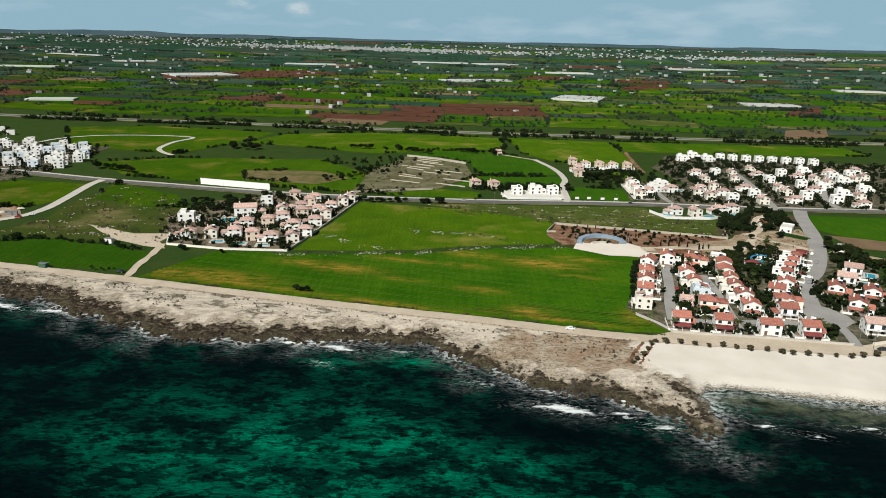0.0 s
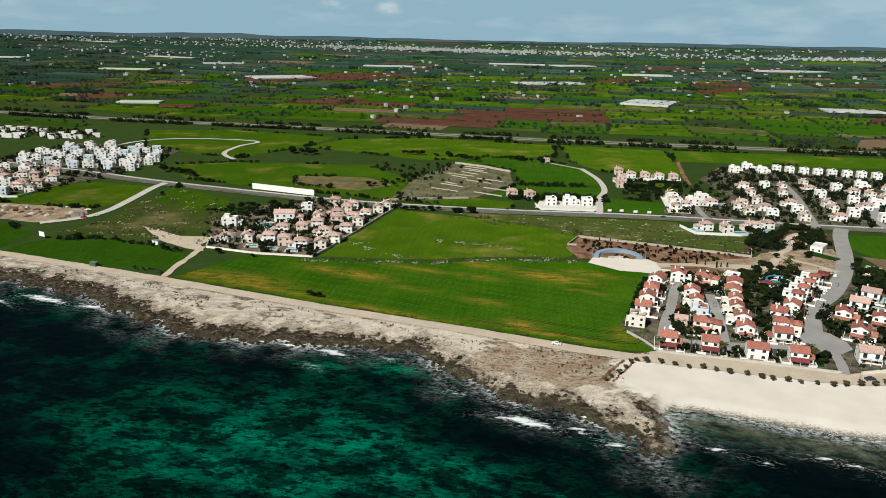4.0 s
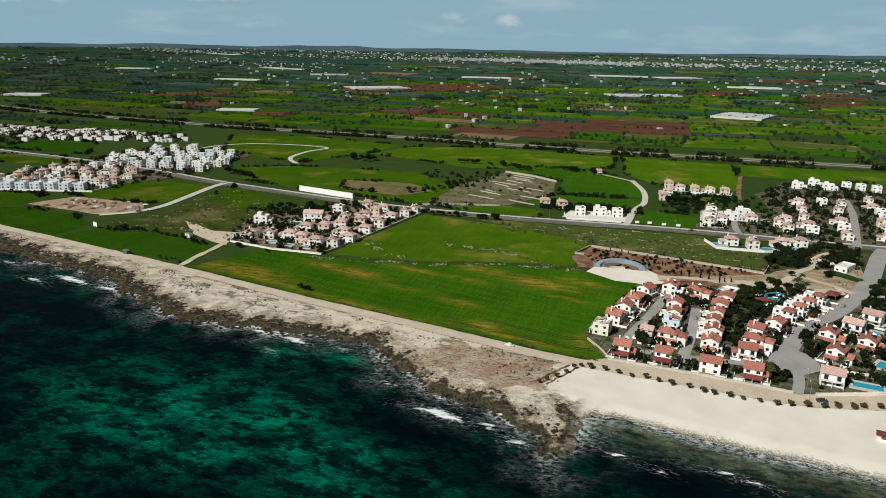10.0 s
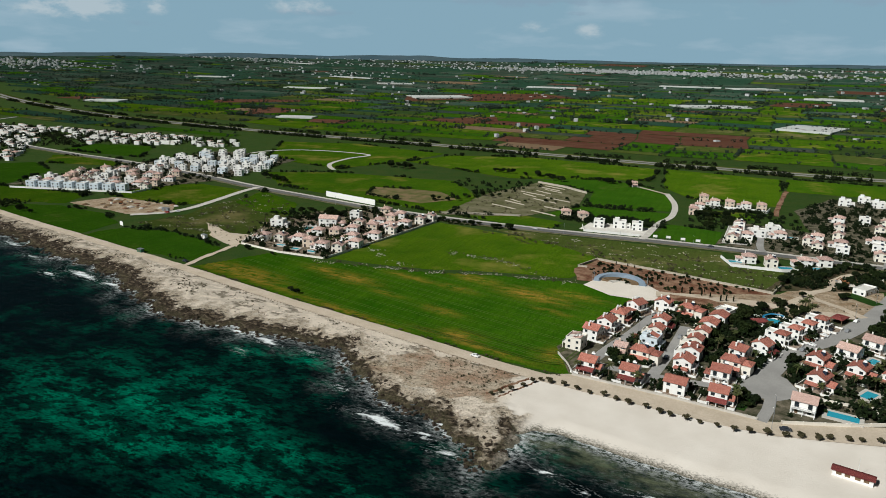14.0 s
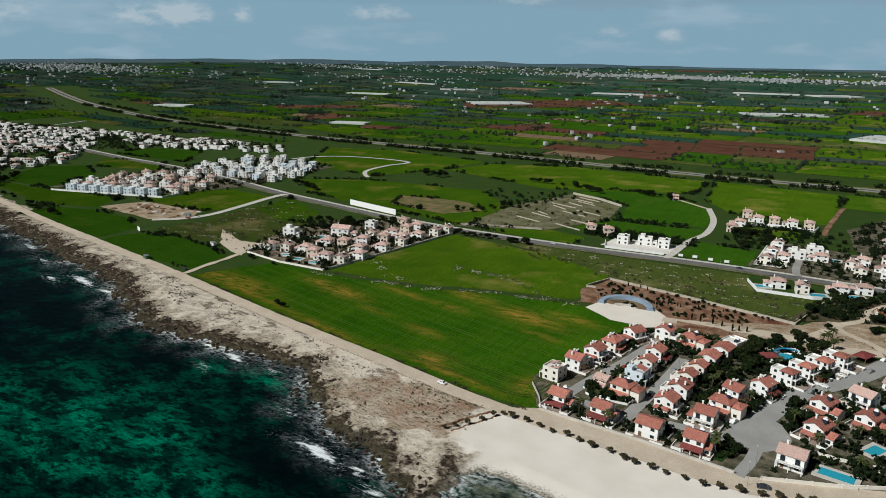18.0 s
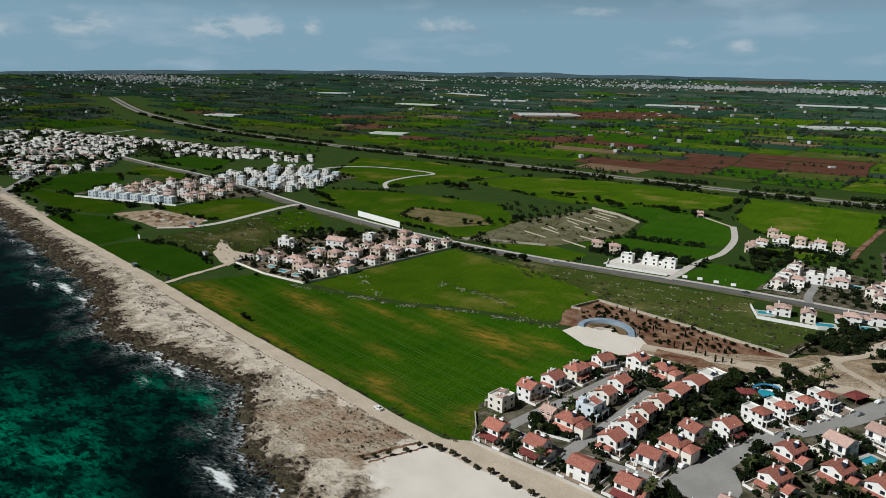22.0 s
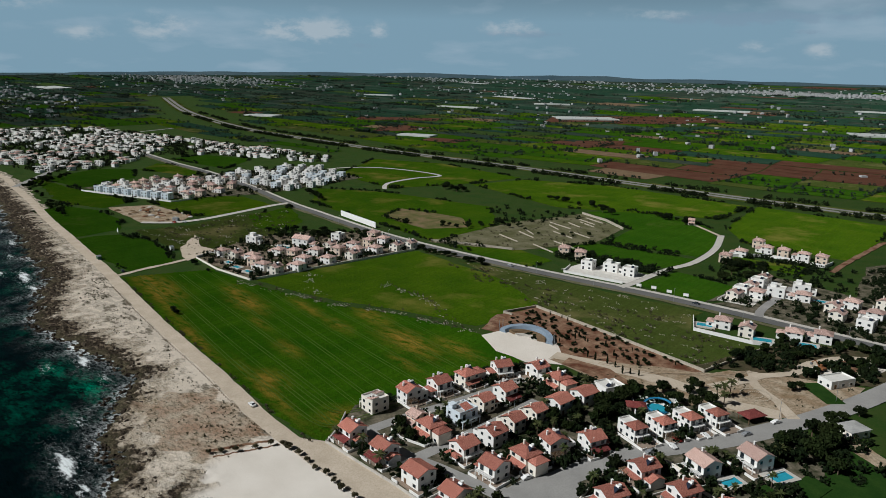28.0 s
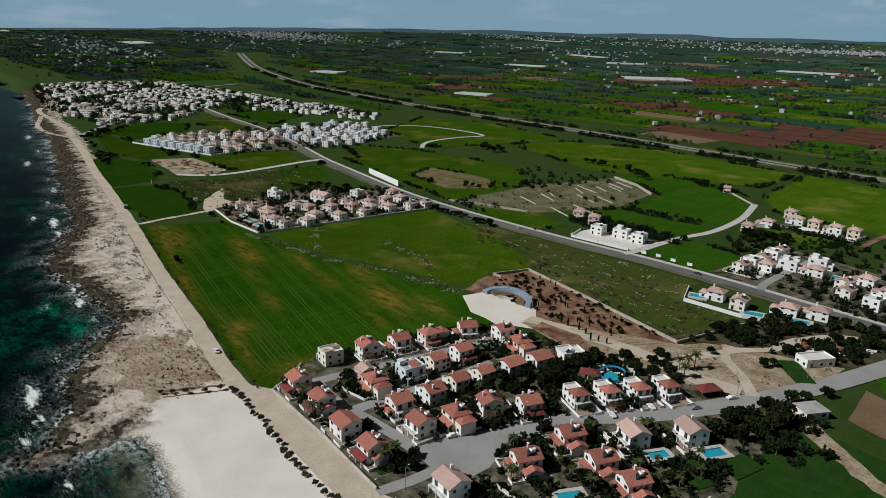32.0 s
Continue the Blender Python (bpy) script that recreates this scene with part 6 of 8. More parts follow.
def water_slide():
    """Round pool with a blue slide, white deck and dark red pavilion behind the townhouses."""
    root = tagged(new("round_pool"), "round turquoise pool with white deck and blue rim", "pool")
    root.matrix_basis = pose(U * 152, U * 327, 0.9, 0, 0, 30)
    bm = bmesh.new()
    cyl(bm, 6.6, (0, 0, -0.9), (0, 0, 0.3), 28)
    part("deck", bm, WHITE, root)
    bm = bmesh.new()
    cyl(bm, 4.4, (0, 0, 0.0), (0, 0, 0.36), 28)
    part("water", bm, POOLTILE, root)
    bm = bmesh.new()
    prev = None
    for i in range(17):
        a, z = radians(20 * i), 3.0 - 0.16 * i
        ring = [bm.verts.new((r * math.cos(a), r * math.sin(a), z + q)) for r, q in ((4.5, 0.45), (4.7, 0.05), (5.5, 0.05), (5.7, 0.45))]
        if prev:
            for j in range(3):
                bm.faces.new((prev[j], prev[j + 1], ring[j + 1], ring[j]))
        prev = ring
    part("slide", bm, SLIDEBLUE, root, "blue spiral water slide")
    for i in (0, 5, 10):
        a, z = radians(20 * i), 3.0 - 0.16 * i
        part("post", cyl(bmesh.new(), 0.1, (5.1 * math.cos(a), 5.1 * math.sin(a), 0), (5.1 * math.cos(a), 5.1 * math.sin(a), z), 7), METAL, root)
    pav = tagged(new("pavilion"), "open pavilion with dark red hip roof beside a pool", "pavilion")
    pav.matrix_basis = pose(U * 146.5, U * 322.5, 0.2, 0, 0, 30)
    part("roof", hip(7.5, 5.5, 2.7, 22, 0.4), MAROON, pav)
    for u in (-3.4, 3.4):
        for v in (-2.4, 2.4):
            part("post", boxes((u - 0.12, u + 0.12, v - 0.12, v + 0.12, -0.2, 2.7)), WOOD, pav)
    wl = tagged(new("garden_wall"), "white wall round a pool yard", "wall")
    wl.matrix_basis = pose(U * 152, U * 327, 0.2, 0, 0, 30)
    part("wall_panel", boxes((-9, 9, 8.4, 8.7, -0.3, 2.0)), WHITE, wl)
    part("wall_panel", boxes((-9.2, -8.9, -6, 8.7, -0.3, 2.0)), WHITE, wl)
    part("wall_panel", boxes((8.9, 9.2, -3, 8.39, -0.3, 2.0)), WHITE, wl)


SLIDEBLUE = simple("slide_blue", (0.03, 0.20, 0.36), 0.3)
water_slide()
# flat-roofed villa with terrace behind the estate
put_house(prototype(name="villa", w=8.6, d=7.0, h=3.4, roof="flat", wall=WHITE, tank=True, chim=False, rear=(4.0, 2.9), label="low white flat-roofed villa with walled terrace"), U * 132, U * 329, -25)
plot(132, 329, -25, 15, 15, 0, True)

# walled holiday compound
COMP = [(-133, 347), (-122, 349), (-111, 353), (-100, 347), (-90, 345), (-79, 345), (-75, 358), (-99, 375), (-94, 388), (-98, 403), (-89, 415),
        (-86, 427), (-85, 439), (-71, 397), (-74, 380), (-99, 444), (-71, 417), (-66, 431), (-84, 370), (-85, 398), (-110, 372), (-63, 441), (-77, 407)]
put_house(M_FLAT2, U * -146, U * 380, 10)
houses([M_PINK, M_PINK2, M_PINK, M_PEACH], COMP, 8, 5)
put_house(M_BIG, U * -118, U * 398, 12)
put_house(M_FLAT, U * -112, U * 423, 10)
# north of the coast road
houses([M_FLAT, M_FLAT2], [(47, 477), (60, 481), (72, 480)], 8, 3)
houses([M_PEACH], [(19, 498), (32, 495)], 20)
houses([M_PINK2, M_FLAT], [(132, 476), (133, 486), (134, 497), (135, 508), (135, 518)], -5)
houses([M_FLAT2, M_PINK], [(156, 512), (160, 498), (147, 497), (140, 487)], 5)
houses([M_PINK, M_PINK2, M_PINK], [(141.5, 428.5), (153, 425.5), (170.5, 434), (181, 440)], 5)
houses([M_PEACH, M_PINK], [(107, 609), (116, 596), (127, 593), (139, 594), (150, 591), (106, 574), (103, 552)], 5)
houses([M_FLAT], [(252, 656), (262, 652), (273, 648), (284, 646), (295, 644), (307, 642), (318, 640), (329, 636)], -6, 3)
houses([M_FLAT2], [(212, 643), (228, 662), (236, 645)], -6, 3)
houses([M_PINK, M_FLAT, M_PINK2, M_PINK2], [(201, 569), (217, 571), (198, 540), (195, 512), (194, 490), (193, 470), (230, 570), (223, 544), (217, 508), (214, 486), (212, 466), (253, 590), (250, 566), (250, 545),
                                   (243, 512), (241, 496), (236, 470), (250, 485), (180, 476), (176, 488), (182, 502)], -8)
houses([M_FLAT, M_PINK, M_FLAT2, M_PINK2], [(273, 576), (281, 562), (297, 590), (289, 553), (267, 528), (268, 508), (278, 518), (291, 536), (311, 568), (318, 586), (308, 547), (321, 553), (329, 576), (346, 598),
                                   (280, 495), (288, 486), (265, 473), (277, 461), (305, 512), (335, 565), (300, 466), (318, 480), (330, 500), (345, 520), (350, 545), (365, 570), (340, 466), (362, 480), (375, 510), (385, 540)], -8)
# white estates to the west
houses([M_FLAT, M_FLAT2, M_BLUE], [(-424, 590), (-393, 574), (-400, 605), (-407, 638), (-383, 634), (-350, 619), (-332, 613), (-340, 535), (-320, 533), (-300, 532), (-322, 572), (-359, 564), (-344, 578),
                                  (-419, 562), (-384, 545), (-363, 545), (-372, 600), (-345, 598), (-318, 552), (-336, 555), (-310, 590), (-316, 606), (-360, 585), (-385, 590), (-405, 560), (-372, 620), (-330, 590), (-300, 560), (-408, 580), (-412, 612), (-394, 622), (-358, 604), (-348, 566), (-374, 562), (-308, 545), (-330, 628), (-390, 650), (-420, 626), (-352, 532), (-366, 530), (-394, 532), (-405, 540), (-328, 545), (-378, 576), (-338, 604), (-352, 636), (-306, 575)], 20, 8)
houses([M_BLUE], [(-411, 405), (-400, 408), (-389, 411), (-378, 414), (-367, 417), (-356, 420), (-345, 423), (-334, 427)], 18, 2)
houses([M_FLAT, M_PINK, M_FLAT2, M_PEACH, M_PINK2], [(-424, 418), (-412, 421), (-400, 424), (-388, 428), (-376, 431), (-364, 434), (-352, 437), (-425, 434), (-410, 438), (-396, 442), (-382, 446), (-368, 450), (-354, 455), (-420, 452),
                                  (-405, 456), (-390, 462), (-414, 470), (-400, 476), (-380, 480), (-388, 492), (-397, 511), (-365, 489), (-375, 505), (-350, 482)], 18, 6)
houses([M_PINK, M_PEACH, M_PINK2], [(-336, 446), (-328, 456), (-322, 440), (-332, 478), (-345, 500), (-358, 510), (-410, 500), (-422, 490), (-432, 470), (-342, 458), (-366, 470), (-386, 520)], 18, 8)


def far_houses():
    """Plain distant houses: each has its walls, roof and a few windows."""
    rnd = random.Random(21)
    kinds = []
    for w, d, h, flat in ((7.5, 6.5, 5.2, 1), (9, 6.5, 5.4, 1), (7, 6.5, 5.2, 0), (9, 7, 3.1, 1), (7.5, 8, 5.2, 0)):
        root = None
        kinds.append((w, d, h, flat, root))
    made, far_boxes = {}, []
    n = 0
    y = 470
    while y < 1120:
        x = -1520
        while x < -500:
            px, py = x + rnd.uniform(-7, 7), y + rnd.uniform(-6, 6)
            x += 13.5
            if not inside(px, py, FAR_VILLAGE) or rnd.random() < 0.22 or noise.noise((px / 90, py / 90, 2)) < -0.26:
                continue
            if shore_distance(px, py) < 40:
                continue
            k = rnd.randrange(5)
            if px < -940 or n > 110:
                far_boxes.append((px, py, kinds[k]))
                continue
            m = pose(px, py, float(rise(px, py)) + 0.05, 0, 0, rnd.choice((15, 20, 25, 105)) + rnd.uniform(-6, 6))
            if k in made:
                copy_thing(made[k], m)
            else:
                w, d, h, flat, _ = kinds[k]
                r = tagged(new("far_house"), "small white house in a distant village" if flat else "small white house with tiled roof in a distant village", "house", "houses of the distant village")
                part("wall", boxes((-w / 2, w / 2, -d / 2, d / 2, -0.5, h)), WHITE, r)
                part("roof", boxes((-w / 2 - 0.1, w / 2 + 0.1, -d / 2 - 0.1, d / 2 + 0.1, h, h + 0.5)) if flat else hip(w, d, h), PALEROOF if flat else PINKTILE, r)
                for i, (u, z) in enumerate(((-w * 0.27, 1), (w * 0.27, 1), (-w * 0.27, 3.8), (w * 0.27, 3.8))):
                    if z + 1.2 < h:
                        part("window", boxes((u - 0.8, u + 0.8, -d / 2 - 0.05, -d / 2 + 0.1, z, z + 1.4)), GLASS, r)
                made[k] = r
                r.matrix_basis = m
            n += 1
        y += 17
    V, F, M = [], [], []
    for x, y, (w, d, h, flat, _) in far_boxes:
        z, b, a = float(rise(x, y)), len(V), rnd.choice((0.3, 0.4, 1.9))
        c, s = math.cos(a), math.sin(a)
        for zz in (z - 1, z + h):
            for u, v in ((-w, -d), (w, -d), (w, d), (-w, d)):
                V.append((x + (u * c - v * s) / 2, y + (u * s + v * c) / 2, zz))
        F += [(b, b + 1, b + 5, b + 4), (b + 1, b + 2, b + 6, b + 5), (b + 2, b + 3, b + 7, b + 6), (b + 3, b, b + 4, b + 7), (b + 4, b + 5, b + 6, b + 7)]
        M += [0, 0, 0, 0, 2 if flat else 1]
    tagged(new("village_houses", mesh_of("village_houses", V, F, [WHITE, PINKTILE, PALEROOF], M)), "crowded white houses at the far end of a village", "houses", kind="stuff")


far_houses()


def town():
    """White towns on the horizon, too many and too small to count."""
    rnd = random.Random(31)
    verts, faces, mats = [], [], []
    spots = [(-520, 3780, 620, 150, 820), (250, 3760, 900, 160, 230), (1450, 3560, 620, 130, 330), (-1300, 3600, 900, 200, 90), (2500, 2900, 600, 160, 260), (-1700, 4050, 1100, 200, 130), (400, 4250, 1700, 150, 110), (-3300, 2350, 560, 300, 620), (-2500, 3500, 800, 160, 150), (-1600, 2900, 700, 200, 70),
             (-2500, 1750, 600, 200, 40), (-500, 2300, 1900, 600, 110), (900, 2500, 1500, 700, 100), (0, 1500, 1500, 300, 20), (-2700, 2350, 700, 260, 60), (1500, 1350, 700, 200, 24), (-3100, 1250, 700, 160, 120), (-1900, 950, 420, 160, 36), (-2300, 1050, 400, 160, 40), (-2500, 1180, 420, 80, 60)]
    for cx, cy, sx_, sy_, n in spots:
        for _ in range(n):
            x, y = cx + rnd.gauss(0, 0.5) * sx_, cy + rnd.gauss(0, 0.5) * sy_
            if shore_distance(x, y) < 120 or x > -1500 and y < np.interp(x, [q[0] for q in HIGHWAY], [q[1] for q in HIGHWAY]) + 40:
                continue
            w, d, h, a = rnd.uniform(5, 13), rnd.uniform(5, 11), rnd.uniform(2.5, 7) * (1.6 if rnd.random() < 0.06 else 1), rnd.uniform(0, 3)
            z, b = float(rise(x, y)), len(verts)
            c, s = math.cos(a), math.sin(a)
            for zz in (z - 1, z + h):
                for u, v in ((-w, -d), (w, -d), (w, d), (-w, d)):
                    verts.append((x + (u * c - v * s) / 2, y + (u * s + v * c) / 2, zz))
            faces += [(b, b + 1, b + 5, b + 4), (b + 1, b + 2, b + 6, b + 5), (b + 2, b + 3, b + 7, b + 6), (b + 3, b, b + 4, b + 7), (b + 4, b + 5, b + 6, b + 7)]
            mats += [0] * 4 + [1 if rnd.random() < 0.3 else 2]
    tagged(new("distant_town", mesh_of("distant_town", verts, faces, [TOWNWALL, TOWNROOF, GREYROOF], mats)), "pale buildings of towns near the horizon, walls greyed for haze", "town", kind="stuff")


town()


# ---- walls ----
def wall_line(name, pts, h, t, mat, label, closed=False, category="wall", cap=True, piers=0):
    root = tagged(new(name), label, category)
    pts = up(pts)
    line = pts + ([pts[0]] if closed else [])
    for (ax, ay), (bx, by) in zip(line, line[1:]):
        L = math.dist((ax, ay), (bx, by))
        a = math.degrees(math.atan2(by - ay, bx - ax))
        seg = part("wall_panel", boxes((0, L, -t / 2, t / 2, -0.2, h)), mat, root)
        seg.matrix_basis = pose(ax, ay, float(rise(ax, ay)) + 0.05, 0, 0, a)
        if cap:
            part("coping", boxes((-t * 0.6, L + t * 0.6, -t * 0.8, t * 0.8, h, h + 0.08)), mat, seg)
        if piers:
            for i in range(int(L / piers) + 1):
                part("pier", boxes((i * piers - 0.2, i * piers + 0.2, -0.2, 0.2, -0.2, h + 0.25)), mat, seg)
    return root


wall_line("garden_wall", [(83.5, 238), (100, 236.3), (116, 234.8), (132, 232.4), (145, 230.6)], 1.1, 0.25, CONCRETE, "pale boundary wall between gardens and beach lane", piers=6)
wall_line("garden_wall", [(83.5, 238.5), (80, 246), (74, 255)], 1.1, 0.25, CONCRETE, "pale boundary wall beside the field")
wall_line("garden_wall", [(152, 231), (172, 238), (200, 252), (205, 290)], 1.4, 0.25, CREAM, "cream boundary wall of the eastern gardens", piers=8)
wall_line("garden_wall", [(164.7, 254), (171, 253.3), (181, 253.8), (181, 247)], 1.3, 0.25, CREAM, "cream wall between villa gardens")
wall_line("garden_wall", [(169, 294), (186, 286), (204, 276)], 1.3, 0.25, CREAM, "cream wall between villa gardens")
wall_line("garden_wall", [(157.5, 262), (157, 269), (161.5, 286), (168, 296.5), (177, 293.5)], 1.2, 0.25, CREAM, "cream garden wall along the estate road")
wall_line("garden_wall", [(93, 257), (99, 255), (108, 256), (110, 262)], 1.0, 0.22, WHITE, "white garden wall at a street corner")
wall_line("compound_wall", [(-139, 333), (-109, 327), (-78, 327), (-74, 345), (-58, 440)], 1.2, 0.25, CREAM, "cream perimeter wall of the holiday compound", piers=12)
wall_line("compound_wall", [(-139, 333), (-144, 350)], 1.8, 0.3, WHITE, "white perimeter wall of the holiday compound")
wall_line("garden_wall", [(62, 394), (108, 383), (153, 371)], 1.5, 0.35, STONE, "pale stone wall along the planted garden")
wall_line("garden_wall", [(62, 394), (55, 376), (60, 376)], 1.3, 0.35, STONE, "pale stone wall at the garden's corner")
wall_line("field_wall", [(153, 371), (164, 412)], 1.4, 0.3, STONE, "stone wall between scrubland and orchard")
wall_line("pool_wall", [(126.5, 432), (132.8, 415), (158.6, 415.5), (167, 419.5)], 1.8, 0.25, WHITE, "white wall round pools beside the coast road")
wall_line("terrace_wall", [(-38, 628), (-10, 615), (14, 595)], 2.0, 0.6, STONE, "long pale retaining wall of the terraces")
wall_line("terrace_wall", [(-66, 466), (-40, 476), (-11, 484)], 1.6, 0.5, STONE, "pale retaining wall of the terraces")
for i in range(13):
    rr = random.Random(i)
    x, y = -50 + rr.random() * 48, 500 + i * 9.0
    wall_line("terrace_wall", [(x, y + 6), (x + 12 + 12 * rr.random(), y - 4)], 0.9, 0.6, STONE, "low dry stone terrace wall", cap=False)
wall_line("perimeter_wall", [(100, 566), (120, 584), (154, 580), (156, 592)], 2.4, 0.3, WHITE, "white retaining wall below a row of houses")
wall_line("perimeter_wall", [(126, 468), (129, 524)], 1.4, 0.25, WHITE, "white wall beside a row of pink-roofed houses")
wall_line("perimeter_wall", [(-424, 394), (-370, 408), (-318, 421), (-317, 440)], 1.6, 0.3, WHITE, "white boundary wall in front of new houses")
wall_line("perimeter_wall", [(36, 475), (40, 460), (76, 462)], 1.6, 0.25, WHITE, "white wall in front of roadside houses")

WALLX = tagged(new("long_hoarding"), "long blank white hoarding beside the coast road", "wall")
HL = math.dist((-174, 483), (-122, 469)) * U
HR = math.degrees(math.atan2(469 - 483, -122 + 174))
WALLX.matrix_basis = pose(U * -174, U * 483, 0.1, 0, 0, HR)
for i in range(12):
    part("panel", boxes((HL * i / 12 + 0.01, HL * (i + 1) / 12 - 0.01, -0.08, 0.08, 0.1, 5.2)), WHITE, WALLX)
for i in range(13):
    part("post", boxes((HL * i / 12 - 0.12, HL * i / 12 + 0.12, 0.09, 0.35, 0, 5.1)), METAL, WALLX)


# ---- open-air stage ----
def stage():
    root = tagged(new("open_air_stage"), "curved pale blue open-air stage wall round a sunken floor", "stage")
    cx, cy, R = U * 81, U * 354, 15.5
    root.matrix_basis = pose(cx, cy, 0.15, 0, 0, 0)
    bm = bmesh.new()
    n = 26
    a0, a1 = radians(10), radians(178)
    prof = lambda k: 1.8 + 2.0 * math.sin(math.pi * k)
    ring = []
    for i in range(n + 1):
        k = i / n
        a = a0 + (a1 - a0) * k
        h = prof(k)
        ring.append([bm.verts.new((r * math.cos(a), 0.78 * r * math.sin(a), z)) for r, z in ((R - 3.6, 0), (R - 3.0, h * 0.95), (R, h), (R + 0.5, 0))])
    for i in range(n):
        for j in range(4):
            bm.faces.new((ring[i][j], ring[i + 1][j], ring[i + 1][(j + 1) % 4], ring[i][(j + 1) % 4]))
    bm.faces.new(ring[0])
    bm.faces.new(ring[-1][::-1])
    bmesh.ops.recalc_face_normals(bm, faces=bm.faces)
    part("stage_wall", bm, STAGEBLUE, root)
    for k in range(5):
        bm = bmesh.new()
        r1, r0 = R - 4.0 - k * 1.5, R - 5.5 - k * 1.5
        vs = []
        for i in range(19):
            a = radians(15) + radians(150) * i / 18
            vs.append([bm.verts.new((r * math.cos(a), 0.78 * r * math.sin(a), z)) for r, z in ((r0, 0), (r0, 1.6 - 0.3 * k), (r1, 1.6 - 0.3 * k), (r1, 0))])
        for i in range(18):
            for j in range(4):
                bm.faces.new((vs[i][j], vs[i + 1][j], vs[i + 1][(j + 1) % 4], vs[i][(j + 1) % 4]))
        bm.faces.new(vs[0])
        bm.faces.new(vs[-1][::-1])
        bmesh.ops.recalc_face_normals(bm, faces=bm.faces)
        part("seating_step", bm, BROWN if k < 3 else CONCRETE, root)
    for a in (4, 16, 165, 176):
        x, y = (R + 1) * math.cos(radians(a)), 0.78 * (R + 1) * math.sin(radians(a))
        part("mast", cyl(bmesh.new(), 0.12, (x, y, 0), (x, y, 6.0), 8), METAL, root)


stage()


# ---- pools ----
def pool(x, y, w, d, rot, label="turquoise swimming pool with pale paved surround"):
    root = tagged(new("swimming_pool"), label, "pool", "swimming pools")
    root.matrix_basis = pose(U * x, U * y, 0.16 + 0.006 * LAYER[0], 0, 0, rot)
    bm = boxes((-w / 2 - 1.6, w / 2 + 1.6, -d / 2 - 1.6, -d / 2, -0.9, 0.1), (-w / 2 - 1.6, w / 2 + 1.6, d / 2, d / 2 + 1.6, -0.9, 0.1),
               (-w / 2 - 1.6, -w / 2, -d / 2, d / 2, -0.9, 0.1), (w / 2, w / 2 + 1.6, -d / 2, d / 2, -0.9, 0.1))
    part("paving", bm, CONCRETE, root)
    part("water", boxes((-w / 2, w / 2, -d / 2, d / 2, -0.9, 0.04)), POOLTILE, root)


for x, y, w, d, rot in ((186, 298, 7, 4, 60), (196, 310.5, 8, 5, 62), (180.5, 264.5, 8, 4.5, 60), (170.5, 243.5, 11, 5, -10), (160.5, 422.5, 9, 5, 15), (177, 429, 9, 5, 15), (134.5, 424.5, 8, 5, 15),
                        (-122, 384, 14, 8, 12), (-104, 337, 6, 3.5, 5), (-92, 336, 6, 3.5, 5), (-116, 340, 6, 3.5, 5), (167, 502, 7, 4, 0), (300, 548, 7, 4, 0)):
    pool(x, y, w, d, rot)


# ---- trees ----
def crown_mesh(bm, rnd, cx, cy, cz, rx, rz, n, leaf):
    for _ in range(n):
        u, v, w = rnd.gauss(0, 1), rnd.gauss(0, 1), rnd.gauss(0, 1)
        l = math.sqrt(u * u + v * v + w * w) + 1e-6
        r = rnd.uniform(0.55, 1.05)
        p = Vector((cx + u / l * rx * r, cy + v / l * rx * r, cz + w / l * rz * r))
        s = leaf * rnd.uniform(0.6, 1.4)
        q = Euler((rnd.uniform(0, 6), rnd.uniform(0, 6), rnd.uniform(0, 6))).to_matrix()
        pts = [p + q @ Vector(c) * s for c in ((-0.6, -0.45, 0), (0.6, -0.5, 0.1), (0.7, 0.5, -0.1), (-0.5, 0.6, 0.12))]
        vs = [bm.verts.new(c) for c in pts]
        bm.faces.new(vs[:3])
        bm.faces.new((vs[0], vs[2], vs[3]))
        top = bm.verts.new(p + q @ Vector((0.05, 0, 0.55)) * s)
        bm.faces.new((vs[0], vs[1], top))
        bm.faces.new((vs[2], vs[3], top))


def tree(name, height, spread, mat, seed, lobes=5, leaf=0.5, n=60, label="", category="tree", group=""):
    rnd = random.Random(seed)
    root = tagged(new(name), label, category, group)
    bm = bmesh.new()
    fork = height * 0.35
    cyl(bm, 0.05 * height, (0, 0, -0.2), (0, 0, fork), 7, 0.032 * height)
    heads = []
    for i in range(lobes):
        a = 6.28 * i / lobes + rnd.uniform(-0.5, 0.5)
        r = spread * rnd.uniform(0.25, 0.62)
        h = height * rnd.uniform(0.55, 0.85)
        heads.append((r * math.cos(a), r * math.sin(a), h))
        cyl(bm, 0.026 * height, (0, 0, fork * 0.95), heads[-1], 5, 0.008 * height)
    part("trunk", bm, BARK, root)
    bm = bmesh.new()
    for x, y, z in heads + [(0, 0, height * 0.8)]:
        crown_mesh(bm, rnd, x, y, z, spread * rnd.uniform(0.34, 0.5), height * rnd.uniform(0.16, 0.25), n, leaf)
    part("crown", bm, mat, root)
    return root


